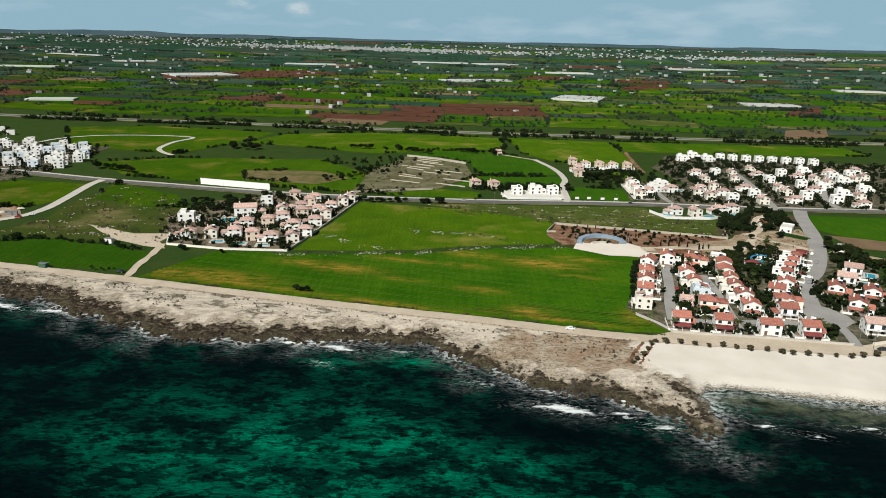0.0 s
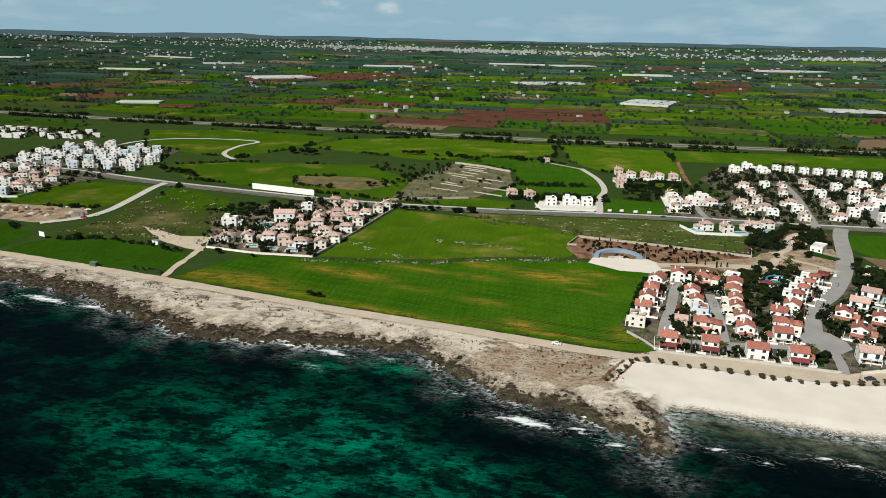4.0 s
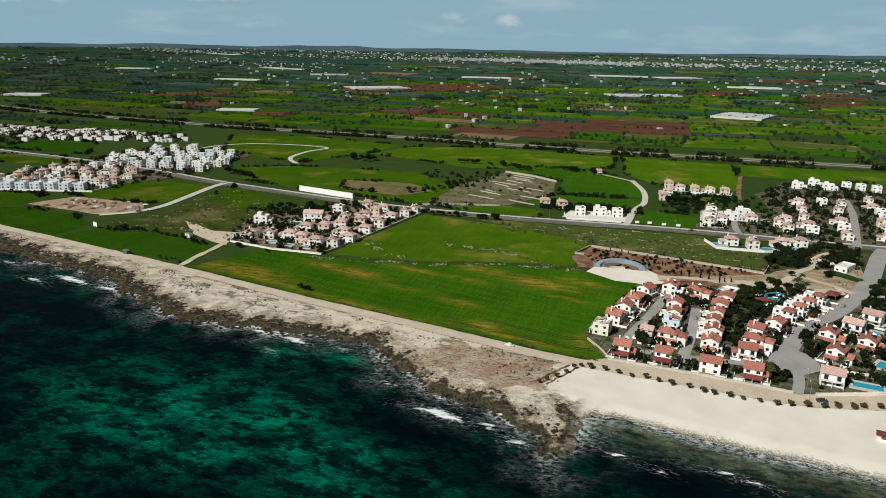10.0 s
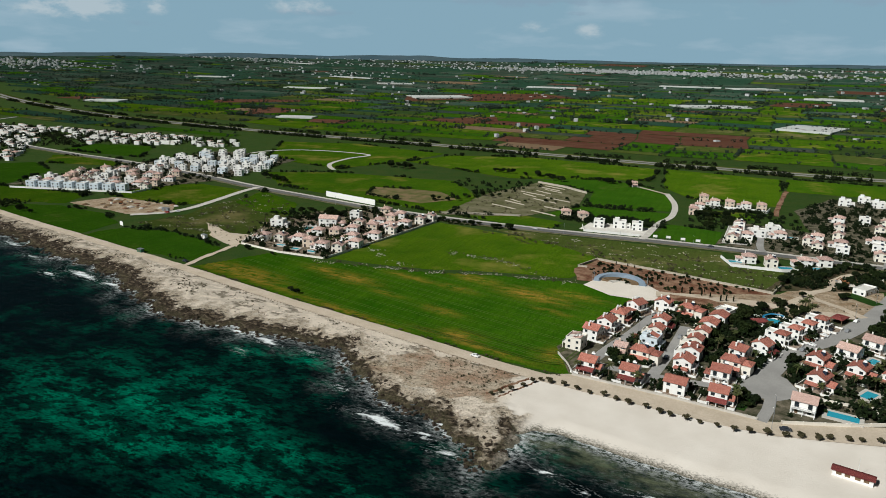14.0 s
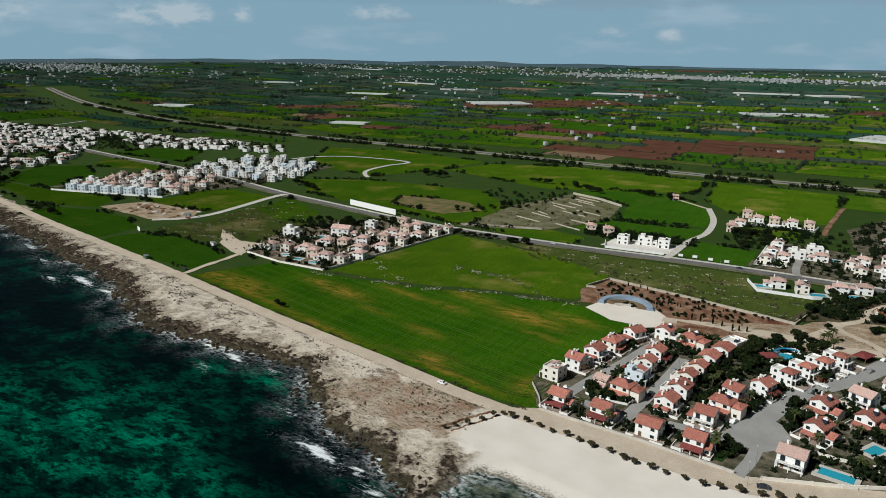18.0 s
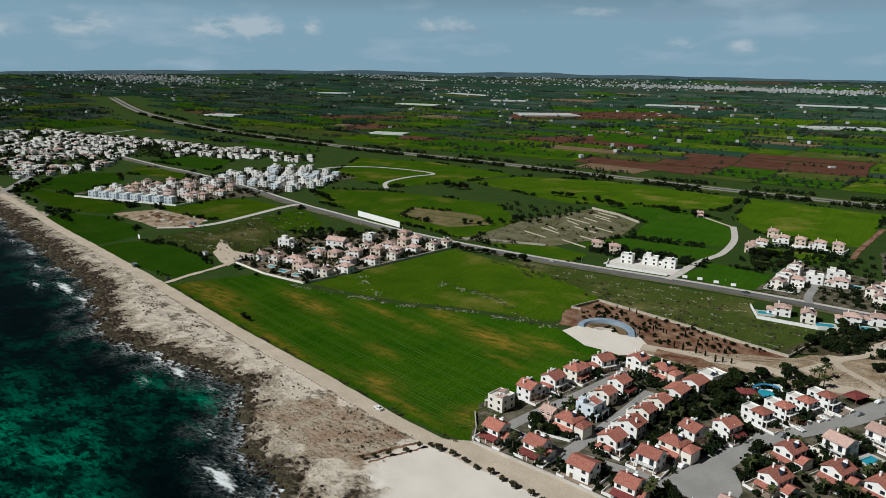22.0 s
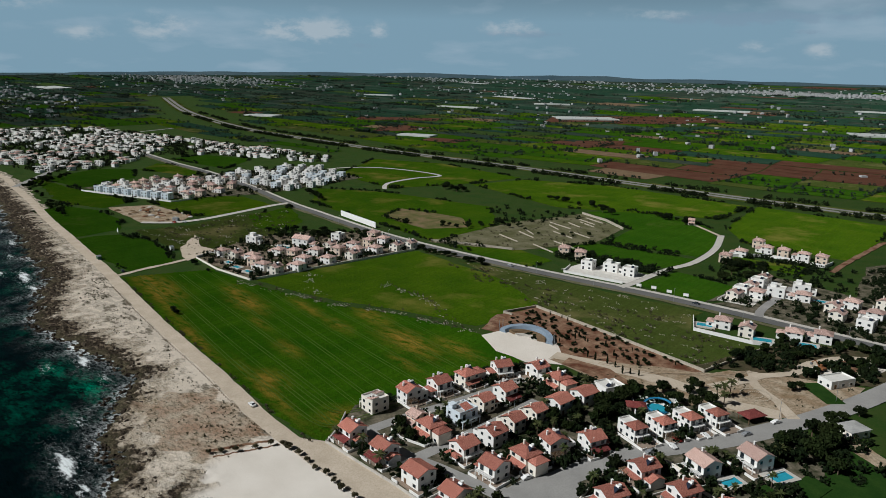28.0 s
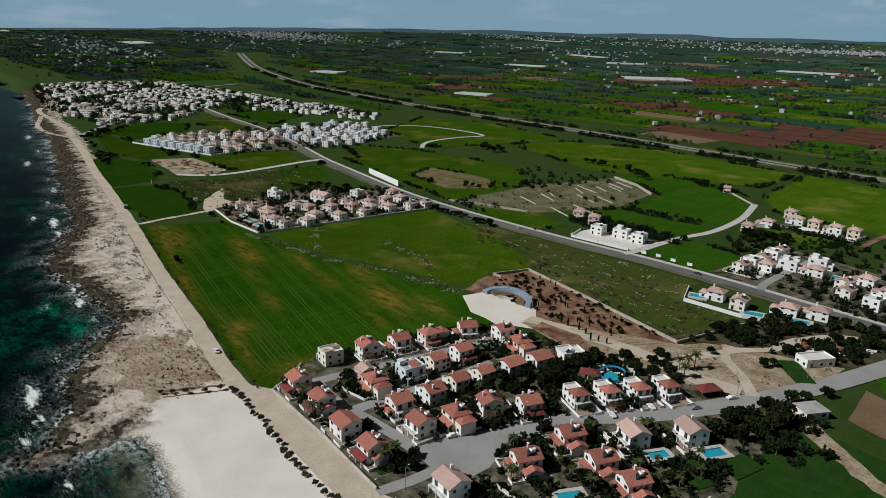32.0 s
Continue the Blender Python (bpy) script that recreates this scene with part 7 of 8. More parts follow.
def palm(height, seed, label):
    rnd = random.Random(seed)
    root = tagged(new("palm_tree"), label, "palm tree", "palms")
    bm = bmesh.new()
    lean = rnd.uniform(-0.3, 0.3)
    for i in range(4):
        cyl(bm, 0.22 - 0.02 * i, (lean * i / 4, 0, height * i / 4 - 0.1), (lean * (i + 1) / 4, 0, height * (i + 1) / 4), 7, 0.20 - 0.02 * i)
    part("trunk", bm, BARK, root)
    bm = bmesh.new()
    for i in range(22):
        a, e0 = 6.283 * i / 22 + rnd.uniform(-0.15, 0.15), rnd.uniform(-0.15, 1.0)
        L = rnd.uniform(2.0, 2.7)
        prev = None
        for k in range(6):
            u = k / 5
            e = e0 - 1.6 * u * u
            r = L * u
            z = height + math.sin(e0) * r - 0.9 * u * u * L * 0.55
            wd = 0.34 * math.sin(3.14 * min(0.97, 0.12 + u * 0.88)) + 0.02
            c = Vector((lean + math.cos(a) * r * math.cos(e0 * 0.6), math.sin(a) * r * math.cos(e0 * 0.6), z))
            nrm = Vector((-math.sin(a), math.cos(a), 0))
            cur = [bm.verts.new(c + nrm * wd - Vector((0, 0, wd * 0.5))), bm.verts.new(c), bm.verts.new(c - nrm * wd - Vector((0, 0, wd * 0.5)))]
            if prev:
                bm.faces.new((prev[0], prev[1], cur[1], cur[0]))
                bm.faces.new((prev[1], prev[2], cur[2], cur[1]))
            prev = cur
    part("crown", bm, PALMLEAF, root)
    return root


def cypress(height, seed, label):
    rnd = random.Random(seed)
    root = tagged(new("cypress_tree"), label, "tree", "cypresses")
    part("trunk", cyl(bmesh.new(), 0.12, (0, 0, -0.2), (0, 0, height * 0.4), 6, 0.08), BARK, root)
    bm = bmesh.new()
    for k in range(9):
        u = k / 8
        crown_mesh(bm, rnd, 0, 0, height * (0.12 + 0.82 * u), 0.75 * math.sin(3.1 * (0.12 + 0.8 * u)) ** 0.7, height * 0.09, 26, 0.34)
    part("crown", bm, LEAF_D, root)
    return root


FIRST = {}


def plant(key, make, x, y, s=1.0, z=None, rnd=random.Random(77)):
    """x, y in metres."""
    zz = (float(rise(x, y)) + 0.05) if z is None else z
    m = pose(x, y, zz, 0, 0, rnd.uniform(0, 360))
    if key not in FIRST:
        FIRST[key] = make()
        ob = FIRST[key]
    else:
        ob = copy_thing(FIRST[key], m)
    ob.matrix_basis = m @ Matrix.Diagonal((s, s, s * rnd.uniform(0.85, 1.15), 1))
    return ob


BROAD = [lambda k=k: tree("broadleaf_tree", 5.2, 3.4, LEAF_D if k % 2 else LEAF, 40 + k, 6, 0.62, 52, "dark evergreen broadleaf tree with rounded uneven crown") for k in range(4)]
BUSHES = [lambda k=k: tree("garden_bush", 2.2, 1.7, LEAF if k % 2 else LEAF_D, 60 + k, 4, 0.42, 40, "dense dark green garden bush", "bush") for k in range(3)]
SHRUBS = [lambda k=k: tree("shore_tree", 2.8, 1.9, SHRUB, 80 + k, 6, 0.36, 34, "small sparse grey-green tree on the beach edge", "tree", "row of small beach trees") for k in range(3)]
PALMS = [lambda k=k: palm(4.6 + 0.8 * k, 90 + k, "palm tree with drooping green fronds in a garden") for k in range(3)]
CYPS = [lambda k=k: cypress(5.0 + k, 95 + k, "slender dark cypress tree") for k in range(2)]
rnd_t = random.Random(9)


def pick(kind):
    table = {"b": BROAD, "u": BUSHES, "s": SHRUBS, "p": PALMS, "c": CYPS}[kind]
    k = rnd_t.randrange(len(table))
    return (kind, k), table[k]


def trees(kind, pts, s=1.0, jit=0.2):
    for x, y in pts:
        key, mk = pick(kind)
        plant(key, mk, U * x, U * y, s * rnd_t.uniform(1 - jit, 1 + jit))


def clear_of_houses(x, y, r):
    return all((x - o[0]) ** 2 + (y - o[1]) ** 2 > r * r for o in HOUSE_SPOTS)


HOUSE_SPOTS = [(o.location.x, o.location.y) for o in scene.objects if o.parent is None and o.name.split(".")[0] in ("villa", "house", "bungalow", "swimming_pool", "round_pool", "pavilion")]


def scatter(kind, poly, n, s=1.0, clear=6.5, seed=1):
    rnd = random.Random(seed)
    poly = up(poly)
    xs, ys = [q[0] for q in poly], [q[1] for q in poly]
    done = tries = 0
    while done < n and tries < n * 40:
        tries += 1
        x, y = rnd.uniform(min(xs), max(xs)), rnd.uniform(min(ys), max(ys))
        if inside(x, y, poly) and clear_of_houses(x, y, clear) and not near_road(x, y):
            key, mk = pick(kind)
            plant(key, mk, x, y, s * rnd.uniform(0.75, 1.3))
            done += 1


ROADLINES = []
for o in scene.objects:
    if o.name.startswith(("road", "track", "lane")) and o.type == "MESH" and "highway" not in o.name:
        co = np.array([v.co[:2] for v in o.data.vertices])
        if len(co) > 3:
            ROADLINES.append((co[0::2] + co[1::2][:len(co[0::2])]) / 2 if len(co) % 2 == 0 else co)
ROADPTS = np.concatenate(ROADLINES)


def near_road(x, y, r=5.5):
    return inside(x, y, TURNING) or bool((((ROADPTS - (x, y)) ** 2).sum(1) < r * r).any())


GREENERY = [([(84, 241), (146, 234), (158, 268), (172, 332), (152, 340), (112, 332), (94, 328), (80, 262)], 210, 4.9, 51), ([(154, 236), (205, 255), (206, 300), (192, 322), (160, 290)], 80, 6.0, 52),
            ([(-140, 334), (-78, 328), (-60, 438), (-100, 460), (-150, 430), (-160, 385)], 110, 4.6, 53), ([(150, 374), (166, 412), (168, 434), (214, 442), (208, 405), (172, 384)], 90, 5.0, 54),
            ([(100, 508), (128, 504), (132, 530), (175, 520), (172, 600), (108, 575)], 40, 5.5, 55), ([(186, 318), (194, 345), (212, 350), (222, 330), (208, 312)], 26, 4.0, 56),
            ([(-66, 545), (-20, 600), (-45, 625), (-105, 610), (-110, 590)], 16, 3.0, 57), ([(14, 488), (44, 482), (90, 492), (88, 506), (20, 512)], 60, 5.5, 58)]
# row of small trees along the beach, and its return towards the rocks
for i in range(25):
    x = 74 + 110 * i / 24
    y = np.interp(x, [73, 98, 121, 139, 160, 185], [229, 225.5, 221, 219.5, 225, 232])
    key, mk = pick("s")
    plant(key, mk, U * (x + rnd_t.uniform(-0.9, 0.9)), U * (y + rnd_t.uniform(-0.4, 0.4)), rnd_t.uniform(0.62, 0.95))
trees("s", [(72, 226), (70, 222), (67, 217), (64, 214), (62, 211)], 0.8)
trees("c", [(111.5, 354), (115.4, 353), (120.7, 353), (124.7, 351.8), (129.5, 348), (132, 349.6), (135.2, 350.3)], 0.72)
trees("b", [(185.5, 379), (183.6, 376), (185.5, 393.5), (165.8, 371.8), (154, 356), (157, 354.5), (200, 357.5), (203, 362), (206.5, 370), (194, 417), (198, 416)], 0.85)
trees("p", [(164.5, 351), (168.3, 347), (167.5, 356), (166, 353.5)], 1.1)
trees("b", [(-243, 520), (-249, 524), (-256, 528), (-262, 530), (-238, 517), (-270, 532)], 1.3)
trees("u", [(-60, 272), (-62, 272.6), (-57, 271), (-129, 325), (-128, 324.5), (-108, 321)], 1.25)
scatter("b", [(150, 378), (164, 412), (166, 434), (210, 442), (208, 405), (172, 388)], 56, 0.72, seed=3)
scatter("b", [(186, 322), (194, 345), (206, 346), (214, 330), (204, 318)], 14, 1.1, seed=4)
scatter("b", [(140, 300), (146, 322), (132, 334), (130, 322)], 10, 1.0, 5.5, seed=5)
scatter("b", [(124, 326), (140, 330), (170, 342), (158, 352), (140, 340)], 16, 0.9, 6, seed=6)
scatter("u", [(84, 240), (150, 233), (170, 300), (172, 332), (110, 330), (94, 328), (80, 262)], 110, 0.8, 5.6, seed=7)
scatter("b", [(84, 242), (150, 235), (170, 300), (172, 332), (110, 330), (94, 328)], 40, 0.72, 6.5, seed=8)
scatter("p", [(84, 240), (150, 233), (170, 300), (150, 330), (100, 330)], 26, 0.9, 5.5, seed=9)
scatter("p", [(152, 236), (205, 255), (205, 300), (192, 322), (160, 290)], 28, 0.85, 6.5, seed=10)
scatter("u", [(152, 236), (205, 255), (205, 300), (192, 322), (160, 290)], 60, 1.0, 5.5, seed=11)
scatter("b", [(165, 256), (205, 262), (208, 310), (190, 290)], 12, 0.9, 7.5, seed=12)
scatter("p", [(-142, 332), (-78, 328), (-60, 438), (-110, 445), (-165, 390)], 34, 0.8, 5, seed=13)
GREENERY.append(([(-142, 332), (-78, 328), (-60, 438), (-110, 455), (-165, 390)], 26, 5, 14))
scatter("b", [(-100, 462), (-160, 432), (-150, 390), (-130, 410)], 30, 0.75, 6, seed=15)
scatter("b", [(-58, 446), (-20, 443.5), (-2, 443), (-2, 438), (-30, 437), (-58, 440)], 18, 0.75, 4, seed=16)
scatter("b", [(100, 512), (128, 504), (150, 540), (108, 560)], 18, 0.95, 6.5, seed=17)
GREENERY.append(([(125, 470), (190, 455), (300, 452), (400, 455), (420, 640), (205, 660), (176, 600), (178, 520)], 300, 6, 18))
GREENERY.append(([(125, 470), (190, 455), (300, 452), (400, 455), (420, 640), (205, 660), (176, 600), (178, 520)], 220, 5.5, 19))
scatter("b", [(-60, 552), (-70, 510), (-95, 500), (-90, 520)], 10, 0.9, seed=20)
scatter("b", [(-60, 520), (0, 540), (8, 560), (-50, 560)], 9, 0.6, seed=21)
GREENERY.append(([(-440, 402), (-310, 440), (-290, 520), (-310, 640), (-440, 650)], 180, 7, 22))
scatter("b", [(-100, 670), (-40, 650), (-10, 640), (-30, 660), (-90, 690)], 20, 0.9, seed=23)
scatter("b", [(-200, 640), (-170, 640), (-175, 655), (-205, 655)], 8, 1.1, seed=24)
scatter("b", [(10, 655), (36, 655), (34, 668), (8, 668)], 12, 0.8, seed=25)
scatter("b", [(-460, 352), (-500, 372), (-540, 420), (-520, 425), (-470, 375)], 30, 0.9, seed=26)
scatter("b", [(-318, 330), (-480, 368), (-486, 377), (-320, 338)], 22, 0.7, 3, seed=29)
scatter("b", [(34, 648), (42, 646), (50, 656), (40, 662), (32, 658)], 8, 0.8, 3, seed=30)
put_house(V_SMALL, U * 45, U * 651, 20)
scatter("u", [(66, 392), (152, 371), (140, 360), (110, 352), (60, 358)], 120, 0.65, 3, seed=27)
scatter("c", [(66, 392), (152, 371), (140, 362), (112, 352), (62, 372)], 20, 0.5, 3, seed=28)


def tree_line(name, spots, label, clumps=12, seed=3, mat=None):
    """Far trees, beyond counting: one mesh of trunks and leaf clumps."""
    rnd = random.Random(seed)
    bm_v, bm_f = [], []
    for x, y, r in spots:
        z = float(rise(x, y))
        for _ in range(clumps):
            a, q, h = rnd.uniform(0, 6.28), r * math.sqrt(rnd.random()), rnd.uniform(0.2, 1.5) * r
            c = Vector((x + q * math.cos(a), y + q * math.sin(a), z + h))
            s = r * rnd.uniform(0.25, 0.45)
            b = len(bm_v)
            e = Euler((rnd.uniform(0, 6), rnd.uniform(0, 6), rnd.uniform(0, 6))).to_matrix()
            for k in ((1, 0, 0), (-0.9, 0.2, 0.1), (0, 1, 0), (0.1, -1, 0.1), (0, 0, 0.9), (0.1, 0, -0.8)):
                bm_v.append(tuple(c + e @ Vector(k) * s))
            bm_f += [(b + i, b + j, b + k) for i, j, k in ((0, 2, 4), (2, 1, 4), (1, 3, 4), (3, 0, 4), (2, 0, 5), (1, 2, 5), (3, 1, 5), (0, 3, 5))]
    tagged(new(name, mesh_of(name, bm_v, bm_f, mat or LEAF_D)), label, "trees", kind="stuff")


def far_trees():
    rnd = random.Random(14)
    spots = []
    for ring in PLOTS:
        for i in range(4):
            a, b = ring[i], ring[(i + 1) % 4]
            if rnd.random() < (0.55 if a[1] < 2300 else 0.18):
                n = int(math.dist(a, b) / rnd.uniform(6, 18))
                for k in range(n):
                    u = k / max(1, n)
                    if rnd.random() < 0.6:
                        spots.append((a[0] + (b[0] - a[0]) * u + rnd.uniform(-3, 3), a[1] + (b[1] - a[1]) * u + rnd.uniform(-3, 3), rnd.uniform(1.4, 3.4)))
        for _k in range(rnd.choice((0, 0, 1, 1)) if ring[0][1] > 2300 else rnd.choice((0, 1, 1))):
            cx, cy = ring[0][0] + (ring[2][0] - ring[0][0]) * rnd.random(), ring[0][1] + (ring[2][1] - ring[0][1]) * rnd.random()
            for _ in range(rnd.randrange(2, 9)):
                spots.append((cx + rnd.gauss(0, 9), cy + rnd.gauss(0, 7), rnd.uniform(1.5, 3.6)))
        if rnd.random() < 0.10:
            cx, cy = ring[1]
            for _ in range(rnd.randrange(10, 30)):
                spots.append((cx + rnd.gauss(0, 22), cy + rnd.gauss(0, 9), rnd.uniform(2.5, 5.5)))
    spots = [q for q in spots if not inside(q[0], q[1], RED_AREA) or rnd.random() < 0.12]
    tree_line("distant_trees", spots, "dark scattered trees and hedges between far fields, tinted for haze", mat=LEAF_HAZE)
    spots = []
    for i in range(3400):
        x = rnd.uniform(-1500, 1100)
        y = float(np.interp(x, [q[0] for q in HIGHWAY], [q[1] for q in HIGHWAY])) + rnd.choice((-1, -1, 1)) * rnd.uniform(17, 30)
        if noise.noise((x / 60, y / 200, 1)) > -0.12:
            spots.append((x, y, rnd.uniform(1.2, 3.6)))
    tree_line("highway_hedge", spots, "dark bushes along the highway banks")
    spots = []
    for _ in range(6000):
        x, y = rnd.uniform(-1520, -480), rnd.uniform(440, 1120)
        if inside(x, y, FAR_VILLAGE):
            spots.append((x, y, rnd.uniform(1.6, 4.2)))
    for _ in range(500):
        x, y = rnd.uniform(-3200, -1400), rnd.uniform(640, 1500)
        if 45 < float(shore_distance(np.array(x), np.array(y), False)) < 420:
            spots.append((x, y, rnd.uniform(1.6, 4.0)))
    tree_line("village_trees", spots, "dark garden trees among distant village houses")


far_trees()


def greenery():
    """Garden trees and hedges of the estates that the camera never passes near."""
    spots = []
    for poly, n, clear, seed in GREENERY:
        rnd = random.Random(seed)
        poly = up(poly)
        xs, ys = [q[0] for q in poly], [q[1] for q in poly]
        for _ in range(n * 4):
            x, y = rnd.uniform(min(xs), max(xs)), rnd.uniform(min(ys), max(ys))
            if inside(x, y, poly) and clear_of_houses(x, y, clear) and not near_road(x, y, 4.5):
                spots.append((x, y, rnd.uniform(0.9, 2.6)))
    rnd = random.Random(71)
    for (ax, ay), (bx, by) in FIELD_EDGES:
        n = int(math.dist((ax, ay), (bx, by)) / 2.2)
        for k in range(n):
            x, y = ax + (bx - ax) * k / n + rnd.gauss(0, 1.4), ay + (by - ay) * k / n + rnd.gauss(0, 1.4)
            if noise.noise((x / 42, y / 42, 8)) > 0.06 and clear_of_houses(x, y, 7) and not near_road(x, y, 6):
                spots.append((x, y, rnd.uniform(0.5, 2.0) * (1.5 if noise.noise((x / 25, y / 25, 3)) > 0.3 else 1)))
    # hedge of dark trees between the estate's gardens and the crop
    for (ax, ay), (bx, by) in zip(up([(76, 262), (79.5, 276), (84, 297), (89.5, 317), (97, 328), (112, 332)]), up([(79.5, 276), (84, 297), (89.5, 317), (97, 328), (112, 332), (126, 334)])):
        for k in range(26):
            x, y = ax + (bx - ax) * k / 26 + rnd.gauss(0, 1.1), ay + (by - ay) * k / 26 + rnd.gauss(0, 1.1)
            if clear_of_houses(x, y, 4.6) and noise.noise((x / 9, y / 9, 2)) > -0.25:
                spots.append((x, y, rnd.uniform(0.7, 1.9)))
    tree_line("estate_greenery", spots, "dark garden trees and hedges between estate houses", 20, seed=6)


greenery()


# ---- cars, poles, kiosk, billboards ----
def car(x, y, rz, paint, label):
    root = tagged(new("car"), label, "car", "parked cars")
    root.matrix_basis = pose(U * x, U * y, 0.22, 0, 0, rz)
    bm = bmesh.new()
    prof = [(-2.1, 0.35), (-2.15, 0.8), (-1.9, 0.98), (-1.35, 1.02), (-0.75, 1.46), (0.75, 1.48), (1.45, 1.02), (2.0, 0.92), (2.12, 0.7), (2.1, 0.35)]
    rings = [[bm.verts.new((px, s * (0.86 if pz < 1.1 else 0.66), pz)) for px, pz in prof] for s in (-1, 1)]
    n = len(prof)
    bm.faces.new(rings[0])
    bm.faces.new(rings[1][::-1])
    for i in range(n):
        bm.faces.new((rings[0][i], rings[1][i], rings[1][(i + 1) % n], rings[0][(i + 1) % n]))
    bmesh.ops.recalc_face_normals(bm, faces=bm.faces)
    part("body", bm, paint, root)
    bm = boxes((-0.72, 0.72, -0.80, 0.80, 1.08, 1.36))
    part("side_windows", bm, GLASS, root)
    bm = bmesh.new()
    for q in (((0.82, -0.62, 1.44), (0.82, 0.62, 1.44), (1.42, 0.76, 1.07), (1.42, -0.76, 1.07)),):
        bm.faces.new([bm.verts.new((a + 0.02, b, c + 0.03)) for a, b, c in q])
    part("windscreen", bm, GLASS, root)
    for px in (-1.3, 1.3):
        for s in (-1, 1):
            w = part("wheel", cyl(bmesh.new(), 0.33, (px, s * 0.70, 0.33), (px, s * 0.90, 0.33), 12), RUBBER, root)
            part("rim", cyl(bmesh.new(), 0.19, (px, s * 0.90, 0.33), (px, s * 0.915, 0.33), 10), CARSILVER, w)


for i, (x, y, rz) in enumerate(((46, 238.2, -12), (153, 227, 10), (162, 299, 62), (165.7, 306.5, 150), (165.2, 311.7, 150), (171.3, 320, 150), (174.7, 328, 62), (181, 330, 62), (147.5, 281, 62),
                               (99, 285, 80), (92, 262, 80), (113, 268, 80), (116, 292, 80), (141, 262, 70), (-240, 378, 20), (-236, 384, 20), (120, 453.5, 0), (10, 449, 0), (186, 345, 62))):
    paint, word = ((CARWHITE, "white"), (CARDARK, "dark"), (CARSILVER, "silver"), (CARWHITE, "white"), (CARRED, "red"))[i % 5]
    car(x, y, rz, paint, word + " car standing at the roadside")


def pole(x, y, h, rot, label="slim grey street lamp on a tall pole"):
    root = tagged(new("street_lamp"), label, "street lamp", "street lamps")
    root.matrix_basis = pose(U * x, U * y, float(rise(U * x, U * y)) + 0.1, 0, 0, rot)
    part("pole", cyl(bmesh.new(), 0.09, (0, 0, 0), (0, 0, h), 7, 0.06), METAL, root)
    part("arm", cyl(bmesh.new(), 0.04, (0, 0, h - 0.05), (0, -1.5, h + 0.15), 6), METAL, root)
    part("lamp_head", boxes((-0.14, 0.14, -2.0, -1.4, h + 0.08, h + 0.2), bev=0.03), TANK, root)


for x, y in ((-150, 458), (-90, 449), (-30, 446), (30, 446), (66, 447), (110, 449), (145, 447), (190, 445), (150, 283), (161, 305), (172, 322), (186, 349), (198, 377), (100, 286), (104, 308), (118, 290), (150, 236), (149, 226)):
    pole(x, y, 8.0, 190)


def kiosk():
    root = tagged(new("beach_kiosk"), "beach kiosk with dark red roof and pale walls on the sand", "kiosk")
    root.matrix_basis = pose(U * 169, U * 206, 0.05, 0, 0, -14)
    part("wall", boxes((-6, 6, -1.6, 1.6, -0.3, 2.3)), WHITE, root)
    part("roof", gable(12, 3.4, 2.35, 16, 0.5), MAROON, root)
    for x in (-4, -1.5, 1.5, 4):
        part("hatch", boxes((x - 0.8, x + 0.8, -1.66, -1.58, 0.9, 1.9)), WOOD, root)
    part("flagpole", cyl(bmesh.new(), 0.06, (1, 2.6, -0.2), (1, 2.6, 7.0), 7), TANK, root)


kiosk()


def board(x, y, w, h, rz, legs, label):
    root = tagged(new("billboard"), label, "billboard")
    root.matrix_basis = pose(U * x, U * y, float(rise(U * x, U * y)) + 0.05, 0, 0, rz)
    b = part("board", boxes((-w / 2, w / 2, -0.06, 0.06, legs, legs + h)), WHITE, root)
    part("rim", boxes((-w / 2 - 0.08, w / 2 + 0.08, 0.07, 0.12, legs - 0.08, legs + h + 0.08)), METAL, b)
    for x in (-w * 0.35, w * 0.35):
        part("leg", boxes((x - 0.07, x + 0.07, 0.12, 0.26, -0.2, legs + h * 0.8)), METAL, root)


board(-235, 333, 5.5, 3.2, -20, 1.2, "blank white board on posts in a green field")
for x, y in ((86, 461), (94, 462), (103, 461), (112, 461)):
    board(x, y, 3.2, 1.8, 8, 1.0, "white roadside board by the small field")


def maroon_shelter():
    root = tagged(new("shelter"), "open shelter with low dark red hip roof", "shelter")
    root.matrix_basis = pose(U * 179, U * 342, 0.15, 0, 0, 62)
    part("roof", hip(9, 6, 2.7, 20, 0.3), MAROON, root)
    for x in (-4.2, 4.2):
        for y in (-2.7, 2.7):
            part("post", boxes((x - 0.12, x + 0.12, y - 0.12, y + 0.12, 0, 2.7)), WOOD, root)


maroon_shelter()


def excavator(x, y, rz):
    """Tracked digger with its arm lowered."""
    root = tagged(new("excavator"), "old orange-brown excavator parked on pale gravel", "excavator")
    root.matrix_basis = pose(U * x, U * y, 0.3, 0, 0, rz)
    for s in (-1, 1):
        part("crawler_track", boxes((-1.9, 1.9, s * 1.1 - 0.3, s * 1.1 + 0.3, 0, 0.8), bev=0.2), RUBBER, root)
    part("body", boxes((-2.0, 1.0, -1.3, 1.3, 0.9, 2.0), bev=0.12), DIGGER, root)
    part("cab", boxes((0.1, 1.5, -1.25, -0.2, 0.9, 2.9), bev=0.1), DIGGER, root)
    for p0, p1, r in (((1.0, 0.4, 1.6), (3.4, 0.4, 4.2), 0.26), ((3.4, 0.4, 4.2), (5.4, 0.4, 2.2), 0.2)):
        part("boom", cyl(bmesh.new(), r, p0, p1, 6), DIGGER, root)
    part("bucket", boxes((4.9, 5.9, -0.2, 1.0, 1.1, 2.1), bev=0.15), METAL, root)


